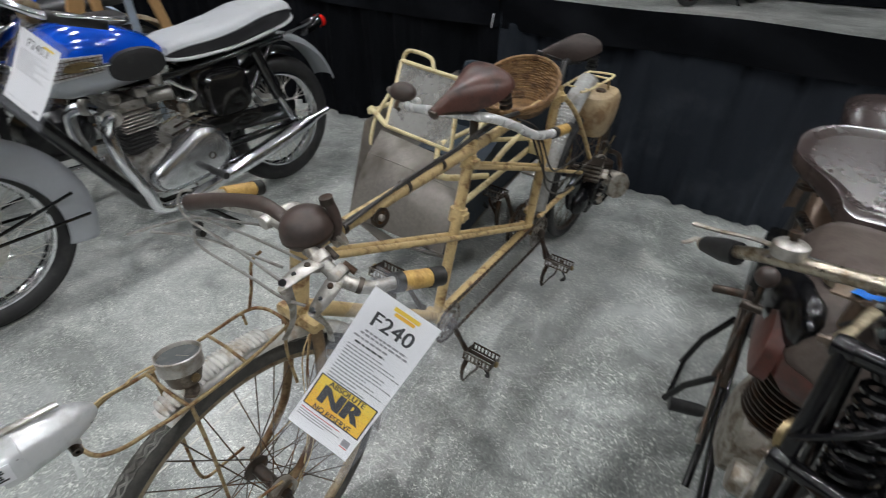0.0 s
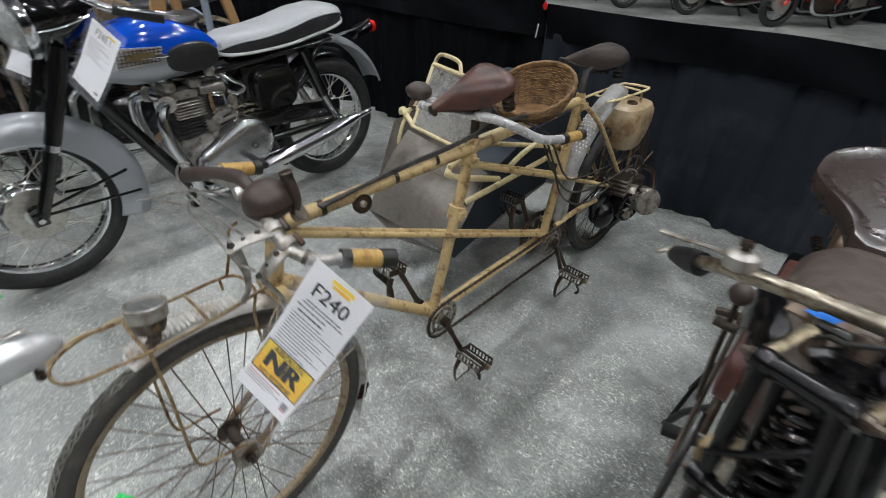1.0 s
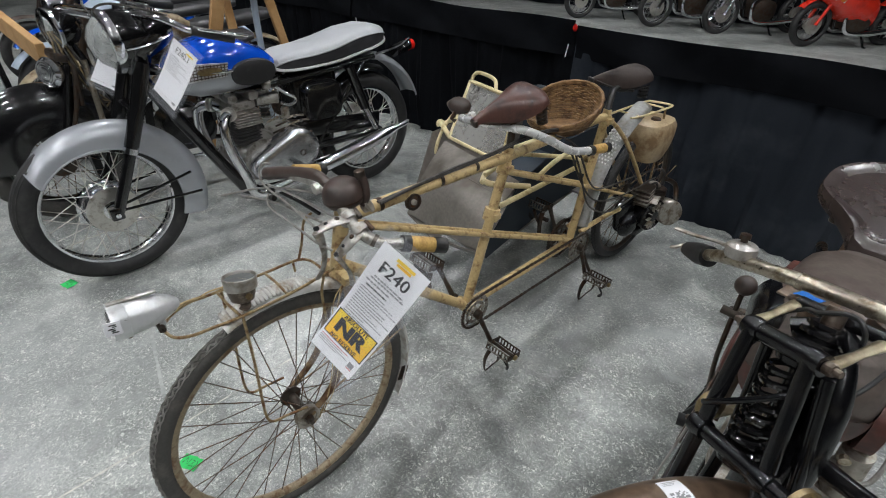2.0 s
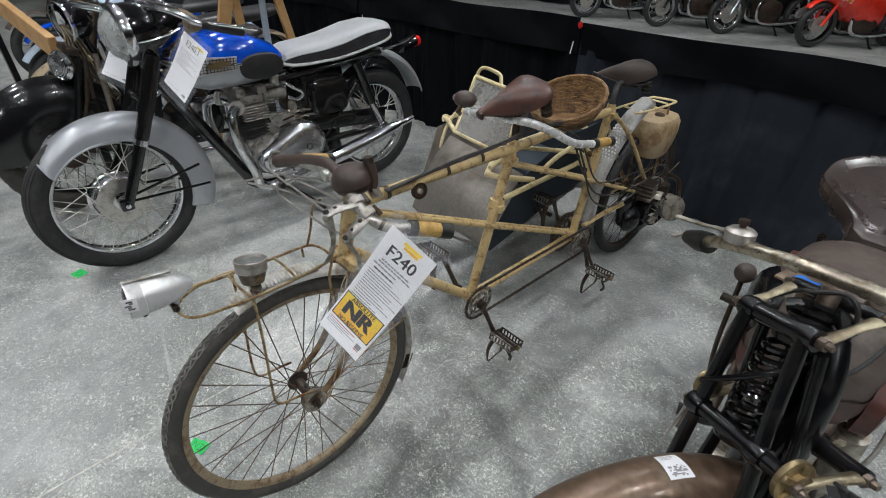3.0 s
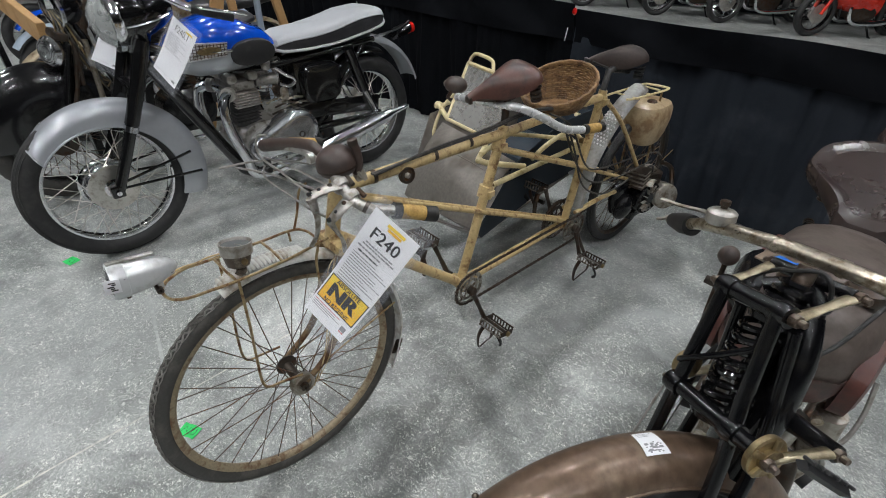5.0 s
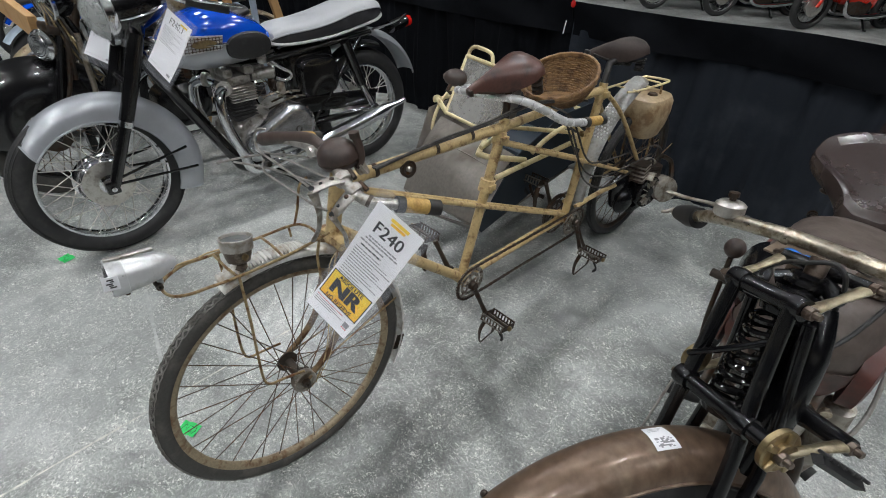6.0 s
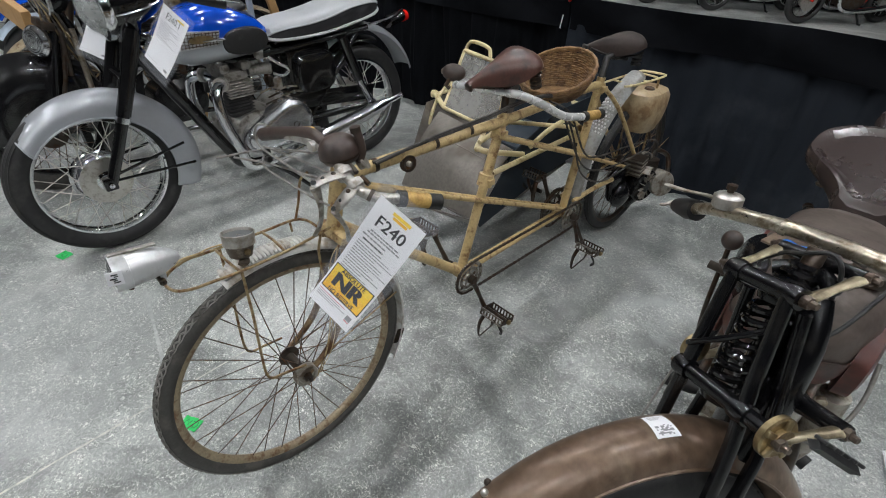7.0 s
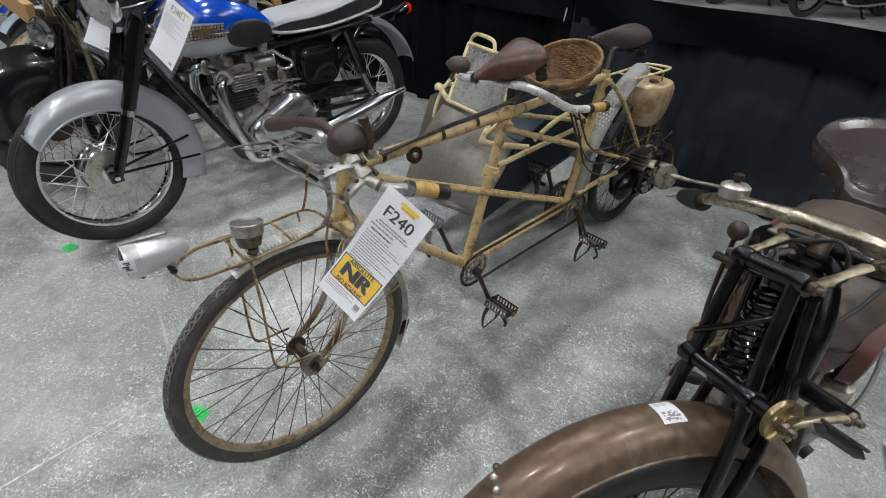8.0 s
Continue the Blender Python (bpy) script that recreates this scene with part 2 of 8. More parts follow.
def concrete():
    """Ground and sealed concrete: cloudy pale and dark patches, fine aggregate speckle, scuffs."""
    m = bpy.data.materials.new("polished_concrete")
    m.use_nodes = True
    nt = m.node_tree
    n, l = nt.nodes, nt.links
    bsdf = n["Principled BSDF"]
    co = n.new("ShaderNodeTexCoord")

    def noise_node(scale, detail, rough, distort=0.0):
        k = n.new("ShaderNodeTexNoise")
        k.inputs["Scale"].default_value, k.inputs["Detail"].default_value = scale, detail
        k.inputs["Roughness"].default_value, k.inputs["Distortion"].default_value = rough, distort
        l.new(co.outputs["Object"], k.inputs["Vector"])
        return k

    def ramp_node(src, stops):
        r = n.new("ShaderNodeValToRGB")
        e = r.color_ramp.elements
        e[0].position, e[0].color = stops[0][0], (*stops[0][1], 1)
        e[1].position, e[1].color = stops[-1][0], (*stops[-1][1], 1)
        for p, c in stops[1:-1]:
            e.new(p).color = (*c, 1)
        l.new(src, r.inputs["Fac"])
        return r

    clouds = noise_node(1.5, 9, 0.60, 0.7)
    mid = noise_node(7, 9, 0.72, 0.9)
    speck = noise_node(120, 5, 0.72)
    base = ramp_node(clouds.outputs["Fac"], [(0.34, (0.125, 0.134, 0.130)), (0.48, (0.240, 0.252, 0.245)), (0.60, (0.41, 0.424, 0.412))])
    last = base.outputs[0]
    soft = ramp_node(mid.outputs["Fac"], [(0.30, (0.34, 0.34, 0.34)), (0.5, (0.5, 0.5, 0.5)), (0.72, (0.66, 0.66, 0.65))])
    mixer = n.new("ShaderNodeMix")
    mixer.data_type, mixer.blend_type = "RGBA", "OVERLAY"
    mixer.inputs[0].default_value = 0.95
    l.new(last, mixer.inputs[6])
    l.new(soft.outputs[0], mixer.inputs[7])
    last = mixer.outputs[2]
    gritty = ramp_node(speck.outputs["Fac"], [(0.34, (0.25, 0.25, 0.25)), (0.5, (0.48, 0.48, 0.48)), (0.62, (0.70, 0.70, 0.69)), (0.72, (0.95, 0.95, 0.94))])
    mixer = n.new("ShaderNodeMix")
    mixer.data_type, mixer.blend_type = "RGBA", "OVERLAY"
    mixer.inputs[0].default_value = 0.62
    l.new(last, mixer.inputs[6])
    l.new(gritty.outputs[0], mixer.inputs[7])
    last = mixer.outputs[2]
    # two pale patches, then two dark: stain plus the tandem's shade painted in; ragged outlines
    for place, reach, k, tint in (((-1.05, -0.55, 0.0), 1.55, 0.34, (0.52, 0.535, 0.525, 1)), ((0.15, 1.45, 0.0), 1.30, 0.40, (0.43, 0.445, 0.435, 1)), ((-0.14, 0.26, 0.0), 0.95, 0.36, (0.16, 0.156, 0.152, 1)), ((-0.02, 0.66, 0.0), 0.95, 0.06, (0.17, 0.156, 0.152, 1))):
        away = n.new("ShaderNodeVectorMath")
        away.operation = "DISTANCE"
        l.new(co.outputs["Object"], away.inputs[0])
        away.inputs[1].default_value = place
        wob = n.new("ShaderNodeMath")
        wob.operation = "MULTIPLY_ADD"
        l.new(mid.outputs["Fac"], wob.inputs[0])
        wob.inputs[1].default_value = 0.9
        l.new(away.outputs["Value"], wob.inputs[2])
        # mask of one patch, pale or dark, fading out at its reach
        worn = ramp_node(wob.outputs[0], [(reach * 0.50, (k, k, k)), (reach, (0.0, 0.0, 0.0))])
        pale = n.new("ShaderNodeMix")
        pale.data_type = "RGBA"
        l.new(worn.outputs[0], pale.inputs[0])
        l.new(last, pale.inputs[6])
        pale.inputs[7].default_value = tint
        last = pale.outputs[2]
    # milky worn swirls
    swirl = noise_node(2.4, 7, 0.62, 1.6)
    milky = ramp_node(swirl.outputs["Fac"], [(0.50, (0, 0, 0)), (0.66, (0.55, 0.55, 0.55))])
    veil = n.new("ShaderNodeMix")
    veil.data_type = "RGBA"
    l.new(milky.outputs[0], veil.inputs[0])
    l.new(last, veil.inputs[6])
    veil.inputs[7].default_value = (0.42, 0.436, 0.428, 1)
    last = veil.outputs[2]
    # crushed aggregate: pale and dark flakes, thick in some patches and thin in others
    patch = ramp_node(mid.outputs["Fac"], [(0.38, (0.12, 0.12, 0.12)), (0.58, (1, 1, 1))])
    for scale, lo, hi, tint, k in ((95, 0.57, 0.66, (0.84, 0.85, 0.80, 1), 0.85), (190, 0.55, 0.65, (0.70, 0.72, 0.68, 1), 0.65), (140, 0.58, 0.68, (0.06, 0.066, 0.064, 1), 0.70)):
        flake = noise_node(scale, 2, 0.55, 1.4)
        dot = ramp_node(flake.outputs["Fac"], [(lo, (0, 0, 0)), (hi, (k, k, k))])
        fac = n.new("ShaderNodeMath")
        fac.operation = "MULTIPLY"
        l.new(dot.outputs[0], fac.inputs[0])
        l.new(patch.outputs[0], fac.inputs[1])
        grainy = n.new("ShaderNodeMix")
        grainy.data_type = "RGBA"
        l.new(fac.outputs[0], grainy.inputs[0])
        l.new(last, grainy.inputs[6])
        grainy.inputs[7].default_value = tint
        last = grainy.outputs[2]
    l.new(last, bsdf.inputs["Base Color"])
    rr = n.new("ShaderNodeMapRange")
    rr.inputs[3].default_value, rr.inputs[4].default_value = 0.22, 0.46
    l.new(mid.outputs["Fac"], rr.inputs[0])
    l.new(rr.outputs[0], bsdf.inputs["Roughness"])
    b = n.new("ShaderNodeBump")
    b.inputs["Strength"].default_value, b.inputs["Distance"].default_value = 0.12, 0.001
    l.new(speck.outputs["Fac"], b.inputs["Height"])
    l.new(b.outputs[0], bsdf.inputs["Normal"])
    return m


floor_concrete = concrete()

# ---- shapes ----


def smooth_path(pts, n=6, closed=False):
    """Points of a smooth curve through the given ones."""
    p = [Vector(q) for q in pts]
    if len(p) < 3:
        return p
    out = []
    k = len(p)
    for i in range(k if closed else k - 1):
        if closed:
            a, b, c, d = p[(i - 1) % k], p[i], p[(i + 1) % k], p[(i + 2) % k]
        else:
            a, b, c, d = p[max(i - 1, 0)], p[i], p[i + 1], p[min(i + 2, k - 1)]
        for s in range(n):
            t = s / n
            out.append(0.5 * ((2 * b) + (c - a) * t + (2 * a - 5 * b + 4 * c - d) * t * t + (3 * b - a - 3 * c + d) * t ** 3))
    if not closed:
        out.append(p[-1])
    return out


def sweep(bm, pts, r, seg=10, closed=False, curve=0, flat=1.0, up=None):
    """A tube of radius r (a number, or one for each end or point) along pts; flat squeezes the section."""
    p = smooth_path(pts, curve, closed) if curve else [Vector(q) for q in pts]
    k = len(p)
    rad = [r] * k if not isinstance(r, (list, tuple)) else [float(np.interp(i / (k - 1) * (len(r) - 1), range(len(r)), r)) for i in range(k)]
    rings, normal = [], None
    for i in range(k):
        a, b = (p[(i - 1) % k], p[(i + 1) % k]) if closed else (p[max(i - 1, 0)], p[min(i + 1, k - 1)])
        way = (b - a).normalized()
        if normal is None:
            ref = Vector(up) if up else (Vector((0, 0, 1)) if abs(way.z) < 0.9 else Vector((1, 0, 0)))
            normal = (ref - way * ref.dot(way)).normalized()
        else:
            normal = (normal - way * normal.dot(way)).normalized()
        side = way.cross(normal)
        rings.append([bm.verts.new(p[i] + rad[i] * (math.cos(u) * side + flat * math.sin(u) * normal)) for u in (2 * math.pi * j / seg for j in range(seg))])
    for i in range(k if closed else k - 1):
        one, two = rings[i], rings[(i + 1) % k]
        for j in range(seg):
            bm.faces.new((one[j], one[(j + 1) % seg], two[(j + 1) % seg], two[j]))
    if not closed:
        bm.faces.new(rings[0][::-1])
        bm.faces.new(rings[-1])
    return bm


def turn_to(axis):
    """The turn that lays z along axis."""
    return Vector((0, 0, 1)).rotation_difference(Vector(axis).normalized()).to_matrix().to_4x4()


def lathe(bm, prof, at=(0, 0, 0), axis=(0, 0, 1), seg=24, closed=False, start=0.0, end=360.0):
    """A turned shape: prof is (radius, height) along axis; closed joins the profile's ends."""
    m = Matrix.Translation(at) @ turn_to(axis)
    whole = end - start >= 359.9
    steps = seg if whole else seg + 1
    rings = []
    for i in range(steps):
        u = radians(start + (end - start) * i / seg)
        rings.append([bm.verts.new(m @ Vector((max(r, 1e-4) * math.cos(u), max(r, 1e-4) * math.sin(u), h))) for r, h in prof])
    k = len(prof)
    for i in range(seg):
        one, two = rings[i], rings[(i + 1) % steps]
        for j in range(k if closed else k - 1):
            bm.faces.new((one[j], two[j], two[(j + 1) % k], one[(j + 1) % k]))
    return bm


def wheel_lathe(bm, prof, seg=64, start=0.0, end=360.0, closed=True):
    """Turned about the x axis: prof is (radius, x); angle 0 points back (+y), 90 up."""
    whole = end - start >= 359.9
    steps = seg if whole else seg + 1
    rings = []
    for i in range(steps):
        u = radians(start + (end - start) * i / seg)
        rings.append([bm.verts.new((x, r * math.cos(u), r * math.sin(u))) for r, x in prof])
    k = len(prof)
    for i in range(seg):
        one, two = rings[i], rings[(i + 1) % steps]
        for j in range(k if closed else k - 1):
            bm.faces.new((one[j], one[(j + 1) % k], two[(j + 1) % k], two[j]))
    if not whole and closed:
        bm.faces.new(rings[0][::-1])
        bm.faces.new(rings[-1])
    return bm


def box(bm, at, size, rot=(0, 0, 0), bevel=0.0, segs=2):
    m = pose(*at, *rot) @ Matrix.Diagonal((*size, 1))
    made = bmesh.ops.create_cube(bm, size=1.0, matrix=m)
    if bevel:
        edges = {e for v in made["verts"] for e in v.link_edges}
        bmesh.ops.bevel(bm, geom=list(edges), offset=bevel, segments=segs, affect="EDGES", profile=0.5)
    return bm


def ball(bm, at, size, rot=(0, 0, 0), seg=20):
    bmesh.ops.create_uvsphere(bm, u_segments=seg, v_segments=max(8, seg // 2), radius=1.0, matrix=pose(*at, *rot) @ Matrix.Diagonal((*size, 1)))
    return bm


def rod(bm, a, b, r, seg=10):
    return sweep(bm, [a, b], r, seg)


def loft(bm, rings, caps=True, closed=True):
    """Skin over rings of points of one count."""
    vs = [[bm.verts.new(q) for q in ring] for ring in rings]
    k = len(vs[0])
    for one, two in zip(vs, vs[1:]):
        for j in range(k if closed else k - 1):
            bm.faces.new((one[j], one[(j + 1) % k], two[(j + 1) % k], two[j]))
    if caps and closed:
        bm.faces.new(vs[0][::-1])
        bm.faces.new(vs[-1])
    return bm


def oval(at, a, b, along="y", n=20, power=2.0):
    """A ring of points round at, in the plane across 'along', with half sizes a (sideways) and b (up)."""
    out = []
    for j in range(n):
        u = 2 * math.pi * j / n
        c, s = math.cos(u), math.sin(u)
        p, q = a * math.copysign(abs(c) ** (2 / power), c), b * math.copysign(abs(s) ** (2 / power), s)
        out.append({"y": (at[0] + p, at[1], at[2] + q), "z": (at[0] + p, at[1] + q, at[2]), "x": (at[0], at[1] + p, at[2] + q)}[along])
    return out


def sheet(bm, grid, thick=0.0):
    """A surface through rows of points; thick gives it a back."""
    rows = [[bm.verts.new(q) for q in row] for row in grid]
    for one, two in zip(rows, rows[1:]):
        for j in range(len(one) - 1):
            bm.faces.new((one[j], one[j + 1], two[j + 1], two[j]))
    if thick:
        bmesh.ops.recalc_face_normals(bm, faces=bm.faces[:])
        bmesh.ops.solidify(bm, geom=bm.faces[:], thickness=thick)
    return bm


def mesh_of(name, bm, mat, sharp=38):
    bmesh.ops.recalc_face_normals(bm, faces=bm.faces[:])
    me = bpy.data.meshes.new(name)
    bm.to_mesh(me)
    bm.free()
    me.polygons.foreach_set("use_smooth", [True] * len(me.polygons))
    me.set_sharp_from_angle(angle=radians(sharp))
    me.materials.append(mat)
    return me


def thing(name, label, category, m=None, group="", kind=""):
    ob = new(name)
    ob.empty_display_size = 0.1
    if m is not None:
        ob.matrix_world = m
    return tagged(ob, label, category, group, kind)


def part(name, bm, mat, parent, label="", at=None):
    ob = new(name, mesh_of(name, bm, mat))
    ob.parent = parent
    if mat in PANES:
        ob.visible_shadow = False
    if at is not None:
        ob.matrix_basis = at
    return tagged(ob, label)


def solo(name, bm, mat, label, category, kind="", m=None, group=""):
    ob = new(name, mesh_of(name, bm, mat))
    if m is not None:
        ob.matrix_world = m
    return tagged(ob, label, category, group, kind)


def shared(name, me, parent, m):
    ob = new(name, me)
    ob.parent = parent
    ob.matrix_basis = m
    return ob


def NB():
    return bmesh.new()


def wheel(name, parent, at, R, tube, rim_mat, tyre_mat, spoke_mat, hub_mat, spokes=36, rim_r=None, rim_w=0.012, hub=(0.02, 0.035, 0.045), spoke_r=0.0014, turn=0.0, tread=0, brake=None):
    """A spoked wheel about an axle along x. hub: barrel radius, flange radius, half width."""
    rr = rim_r or R - 2 * tube - 0.004
    bm = NB()
    w = rim_w
    wheel_lathe(bm, [(rr + 0.006, -w), (rr + 0.006, w), (rr - 0.002, w), (rr - 0.010, w * 0.55), (rr - 0.013, 0), (rr - 0.010, -w * 0.55), (rr - 0.002, -w)])
    rim = part(name, bm, rim_mat, parent, "", pose(*at, 0, 0, turn))
    bm = NB()
    tw = tube * 1.02
    th = (R - rr) / 2
    prof = [(rr + th + th * math.sin(u), tw * math.cos(u)) for u in (2 * math.pi * j / 16 for j in range(16))]
    wheel_lathe(bm, prof, 96)
    if tread:
        for i in range(tread):
            for sx in (-1, 0, 1):
                a = 2 * math.pi * (i + 0.5 * (sx != 0)) / tread
                rad = R - (0.0 if sx == 0 else tube * 0.22)
                mm = Matrix.Rotation(a, 4, "X") @ Matrix.Translation((sx * tube * 0.52, rad, 0)) @ Matrix.Diagonal((tube * 0.34, 0.0035, 2 * math.pi * R / tread * 0.62, 1))
                bmesh.ops.create_cube(bm, size=1.0, matrix=mm)
    part("tyre", bm, tyre_mat, rim)
    bm = NB()
    b, f, hw = hub
    lathe(bm, [(0.006, -hw - 0.012), (0.009, -hw - 0.006), (b, -hw), (f, -hw), (f, -hw + 0.004), (b, -hw + 0.009), (b, hw - 0.009), (f, hw - 0.004), (f, hw), (b, hw), (0.009, hw + 0.006), (0.006, hw + 0.012)], axis=(1, 0, 0), seg=28)
    part("hub", bm, hub_mat, rim)
    kinds = []
    for side in (-1, 1):
        for lean in (-1, 1):
            bm = NB()
            a = radians(38 * lean)
            rod(bm, (side * (hw - 0.002), f * 0.9 * math.cos(a), f * 0.9 * math.sin(a)), (side * 0.003, rr - 0.012, 0.006 * lean), spoke_r, 5)
            kinds.append(mesh_of("spoke", bm, spoke_mat))
    for i in range(spokes):
        k = (i % 2) * 2 + (i // 2) % 2
        shared("spoke", kinds[k], rim, Matrix.Rotation(2 * math.pi * i / spokes, 4, "X"))
    return rim


def text_mesh(text, size):
    """Flat letters, centred on the origin, as vertices and faces."""
    c = bpy.data.curves.new("letters", "FONT")
    c.body, c.size, c.align_x, c.align_y = text, size, "CENTER", "CENTER"
    c.resolution_u = 3
    tmp = new("letters", c)
    bpy.context.view_layer.update()
    me = bpy.data.meshes.new_from_object(tmp.evaluated_get(bpy.context.evaluated_depsgraph_get()))
    out = [tuple(v.co) for v in me.vertices], [tuple(p.vertices) for p in me.polygons]
    bpy.data.objects.remove(tmp)
    bpy.data.meshes.remove(me)
    bpy.data.curves.remove(c)
    return out

# ---- the hall ----
bm = NB()
box(bm, (0, 6, -0.05), (60, 60, 0.1))
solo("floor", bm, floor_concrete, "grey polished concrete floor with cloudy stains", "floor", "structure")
bm = NB()
box(bm, (0, 6, 8.05), (60, 60, 0.1))
solo("ceiling", bm, ceiling_white, "pale high ceiling of the hall", "ceiling", "structure")
for i, (at, size) in enumerate((((0, 36.1, 4), (60, 0.2, 8)), ((0, -24.1, 4), (60, 0.2, 8)), ((-30.1, 6, 4), (0.2, 60, 8)), ((30.1, 6, 4), (0.2, 60, 8)))):
    bm = NB()
    box(bm, at, size)
    solo("wall_" + ("north", "south", "west", "east")[i], bm, wall_grey, "dark painted hall wall", "wall", "structure")

# high-bay lamps in rows
bm = NB()
lathe(bm, [(0.02, 0.30), (0.06, 0.29), (0.09, 0.12), (0.24, 0.0), (0.25, 0.0), (0.10, 0.14), (0.07, 0.32), (0.02, 0.33)], seg=20)
shade_me = mesh_of("shade", bm, alloy_old)
bm = NB()
lathe(bm, [(0.0, 0.01), (0.225, 0.012), (0.225, 0.018), (0.0, 0.02)], seg=20)
bulb_me = mesh_of("diffuser", bm, lamp_white)
bm = NB()
rod(bm, (0, 0, 0.3), (0, 0, 1.52), 0.008, 6)
stem_me = mesh_of("stem", bm, alloy_old)
for ix in range(4):
    for iy in range(4):
        lampx = thing("ceiling_light", "round white high-bay lamp hanging from the ceiling", "ceiling light", pose(-6.2 + 4.1 * ix, -6.6 + 4.3 * iy, 6.5), "high-bay lamps")
        shared("shade", shade_me, lampx, pose(0, 0, 0))
        shared("diffuser", bulb_me, lampx, pose(0, 0, 0))
        shared("stem", stem_me, lampx, pose(0, 0, 0))

# chalky joint line, a lamp reflection painted as a pale streak, scraps of tape
chalk = material("worn_white_floor_line", (0.58, 0.57, 0.51), 0.7, 0, (0.36, 0.36, 0.34), 0.55, 18, 0.3, 0.05)


# flat pale colour that paints a blurred lamp reflection on the floor
lamp_streak = material("floor_lamp_reflection", (0.44, 0.455, 0.445), 0.6, 0, (0.34, 0.352, 0.345), 0.6, 22, 0.3, 0.05)


def floor_line(a, b, w):
    bm = NB()
    a, b = Vector((*a, 0.0012)), Vector((*b, 0.0012))
    s = (b - a).normalized().cross(Vector((0, 0, 1))) * w / 2
    rows = []
    for i in range(25):
        q = a.lerp(b, i / 24)
        k = 0.75 + 0.5 * noise.noise(q * 9)
        rows.append([q - s * k, q + s * k])
    return sheet(bm, rows)


solo("floor_line", floor_line((-0.428, -0.95), (-0.483, 0.228), 0.0085), chalk, "thin worn pale line along the concrete floor", "floor line", "structure")
solo("floor_line", floor_line((-1.127, -0.172), (-0.636, -0.257), 0.018), lamp_streak, "short pale streak, a painted lamp reflection on the concrete floor", "floor line", "structure")


def tape_scrap(at, turn, w, d, marks):
    t = thing("tape_label", "bright green tape label with a handwritten mark, stuck on the floor", "label", pose(*at, 0.0015, 0, 0, turn), "floor tape labels")
    bm = NB()
    rows = [[(x * w / 2, (y + 0.06 * math.sin(5 * x + y)) * d / 2, 0.0012 + 0.0012 * abs(math.sin(3 * x + 2 * y))) for x in np.linspace(-1, 1, 9)] for y in np.linspace(-1, 1, 5)]
    part("strip", sheet(bm, rows, 0.0006), tape_green, t)
    bm = NB()
    for p in marks:
        sweep(bm, [(x, y, 0.0032) for x, y in p], 0.0011, 5, flat=0.3)
    part("mark", bm, ink, t, "black pen stroke")


# ---- drape barrier ----
def drape(x0, x1, y_at, z0, z1, folds, depth, seed, cols=160, rows=16):
    """Hanging cloth with soft upright folds."""
    bm = NB()
    grid = []
    for j in range(rows + 1):
        v = j / rows
        z = z0 + (z1 - z0) * v
        line = []
        for i in range(cols + 1):
            u = i / cols
            x = x0 + (x1 - x0) * u
            f = noise.noise(Vector((x * folds, v * 0.7, seed))) + 0.5 * noise.noise(Vector((x * folds * 2.7, v * 1.5, seed + 3)))
            k = depth * (1.25 - 0.6 * v)
            line.append((x, y_at(x) + k * f + 0.012 * math.sin(7 * x + 4 * v), z + 0.006 * math.sin(5 * x)))
        grid.append(line)
    return sheet(bm, grid, 0.004)


def barrier_y(x):
    return 2.36 + 0.055 * x


RAIL = 0.95
fence = thing("drape_barrier", "waist-high barrier of black cloth drapes on pipes", "barrier", pose(0, barrier_y(0), 0), kind="structure")


def off(bm):
    bmesh.ops.translate(bm, vec=(0, -barrier_y(0), 0), verts=bm.verts[:])
    return bm


for x0, x1, s in ((-7.0, -2.9, 1.0), (-2.9, -0.76, 4.0), (-0.76, 1.35, 7.0), (1.35, 4.5, 9.0)):
    part("drape", off(drape(x0, x1, lambda x: barrier_y(x) + 0.03, 0.015, RAIL - 0.01, 8.0, 0.055, s)), drape_grey if x0 > -1 else drape_cloth, fence)
    part("valance", off(drape(x0 + 0.01, x1 - 0.01, lambda x: barrier_y(x) - 0.012, RAIL - 0.155, RAIL + (0.022 if x0 > -1 else 0.045), 2.2, 0.010, s + 20, rows=6)), drape_cloth, fence)
for x in (-5.0, -2.9, -0.76, 1.35):
    bm = NB()
    rod(bm, (x, barrier_y(x) + 0.06, 0.0), (x, barrier_y(x) + 0.06, RAIL - 0.02), 0.019, 14)
    lathe(bm, [(0.0, 0.0), (0.16, 0.0), (0.16, 0.008), (0.03, 0.012), (0.0, 0.012)], (x, barrier_y(x) + 0.06, 0.0))
    part("post", off(bm), alloy, fence)
bm = NB()
rod(bm, (-7, barrier_y(-7) + 0.06, RAIL - 0.03), (4.5, barrier_y(4.5) + 0.06, RAIL - 0.03), 0.017, 12)
part("rail", off(bm), alloy, fence)
bm = NB()
ball(bm, (-0.76, barrier_y(-0.76) - 0.035, RAIL + 0.012), (0.014, 0.012, 0.02))
part("cap", off(bm), red_lens, fence, "small red plastic end cap")
bm = NB()
box(bm, (-0.793, barrier_y(-0.793) - 0.035, RAIL - 0.115), (0.006, 0.003, 0.075), (0, 8, 0), 0.001)
part("tag_strip", off(bm), white_plastic, fence, "thin white plastic strip")

# far drapes behind the farther row
bm = drape(-22, 16, lambda x: 10.66 + 0.12 * x, 0.02, 4.2, 1.6, 0.06, 31.0, 300, 10)
solo("backdrop", bm, drape_cloth, "tall black cloth backdrop behind the far motorcycles", "backdrop", "structure")
bm = drape(-14, -7.6, lambda x: 0, 0.02, 3.6, 1.6, 0.14, 37.0, 120, 8)
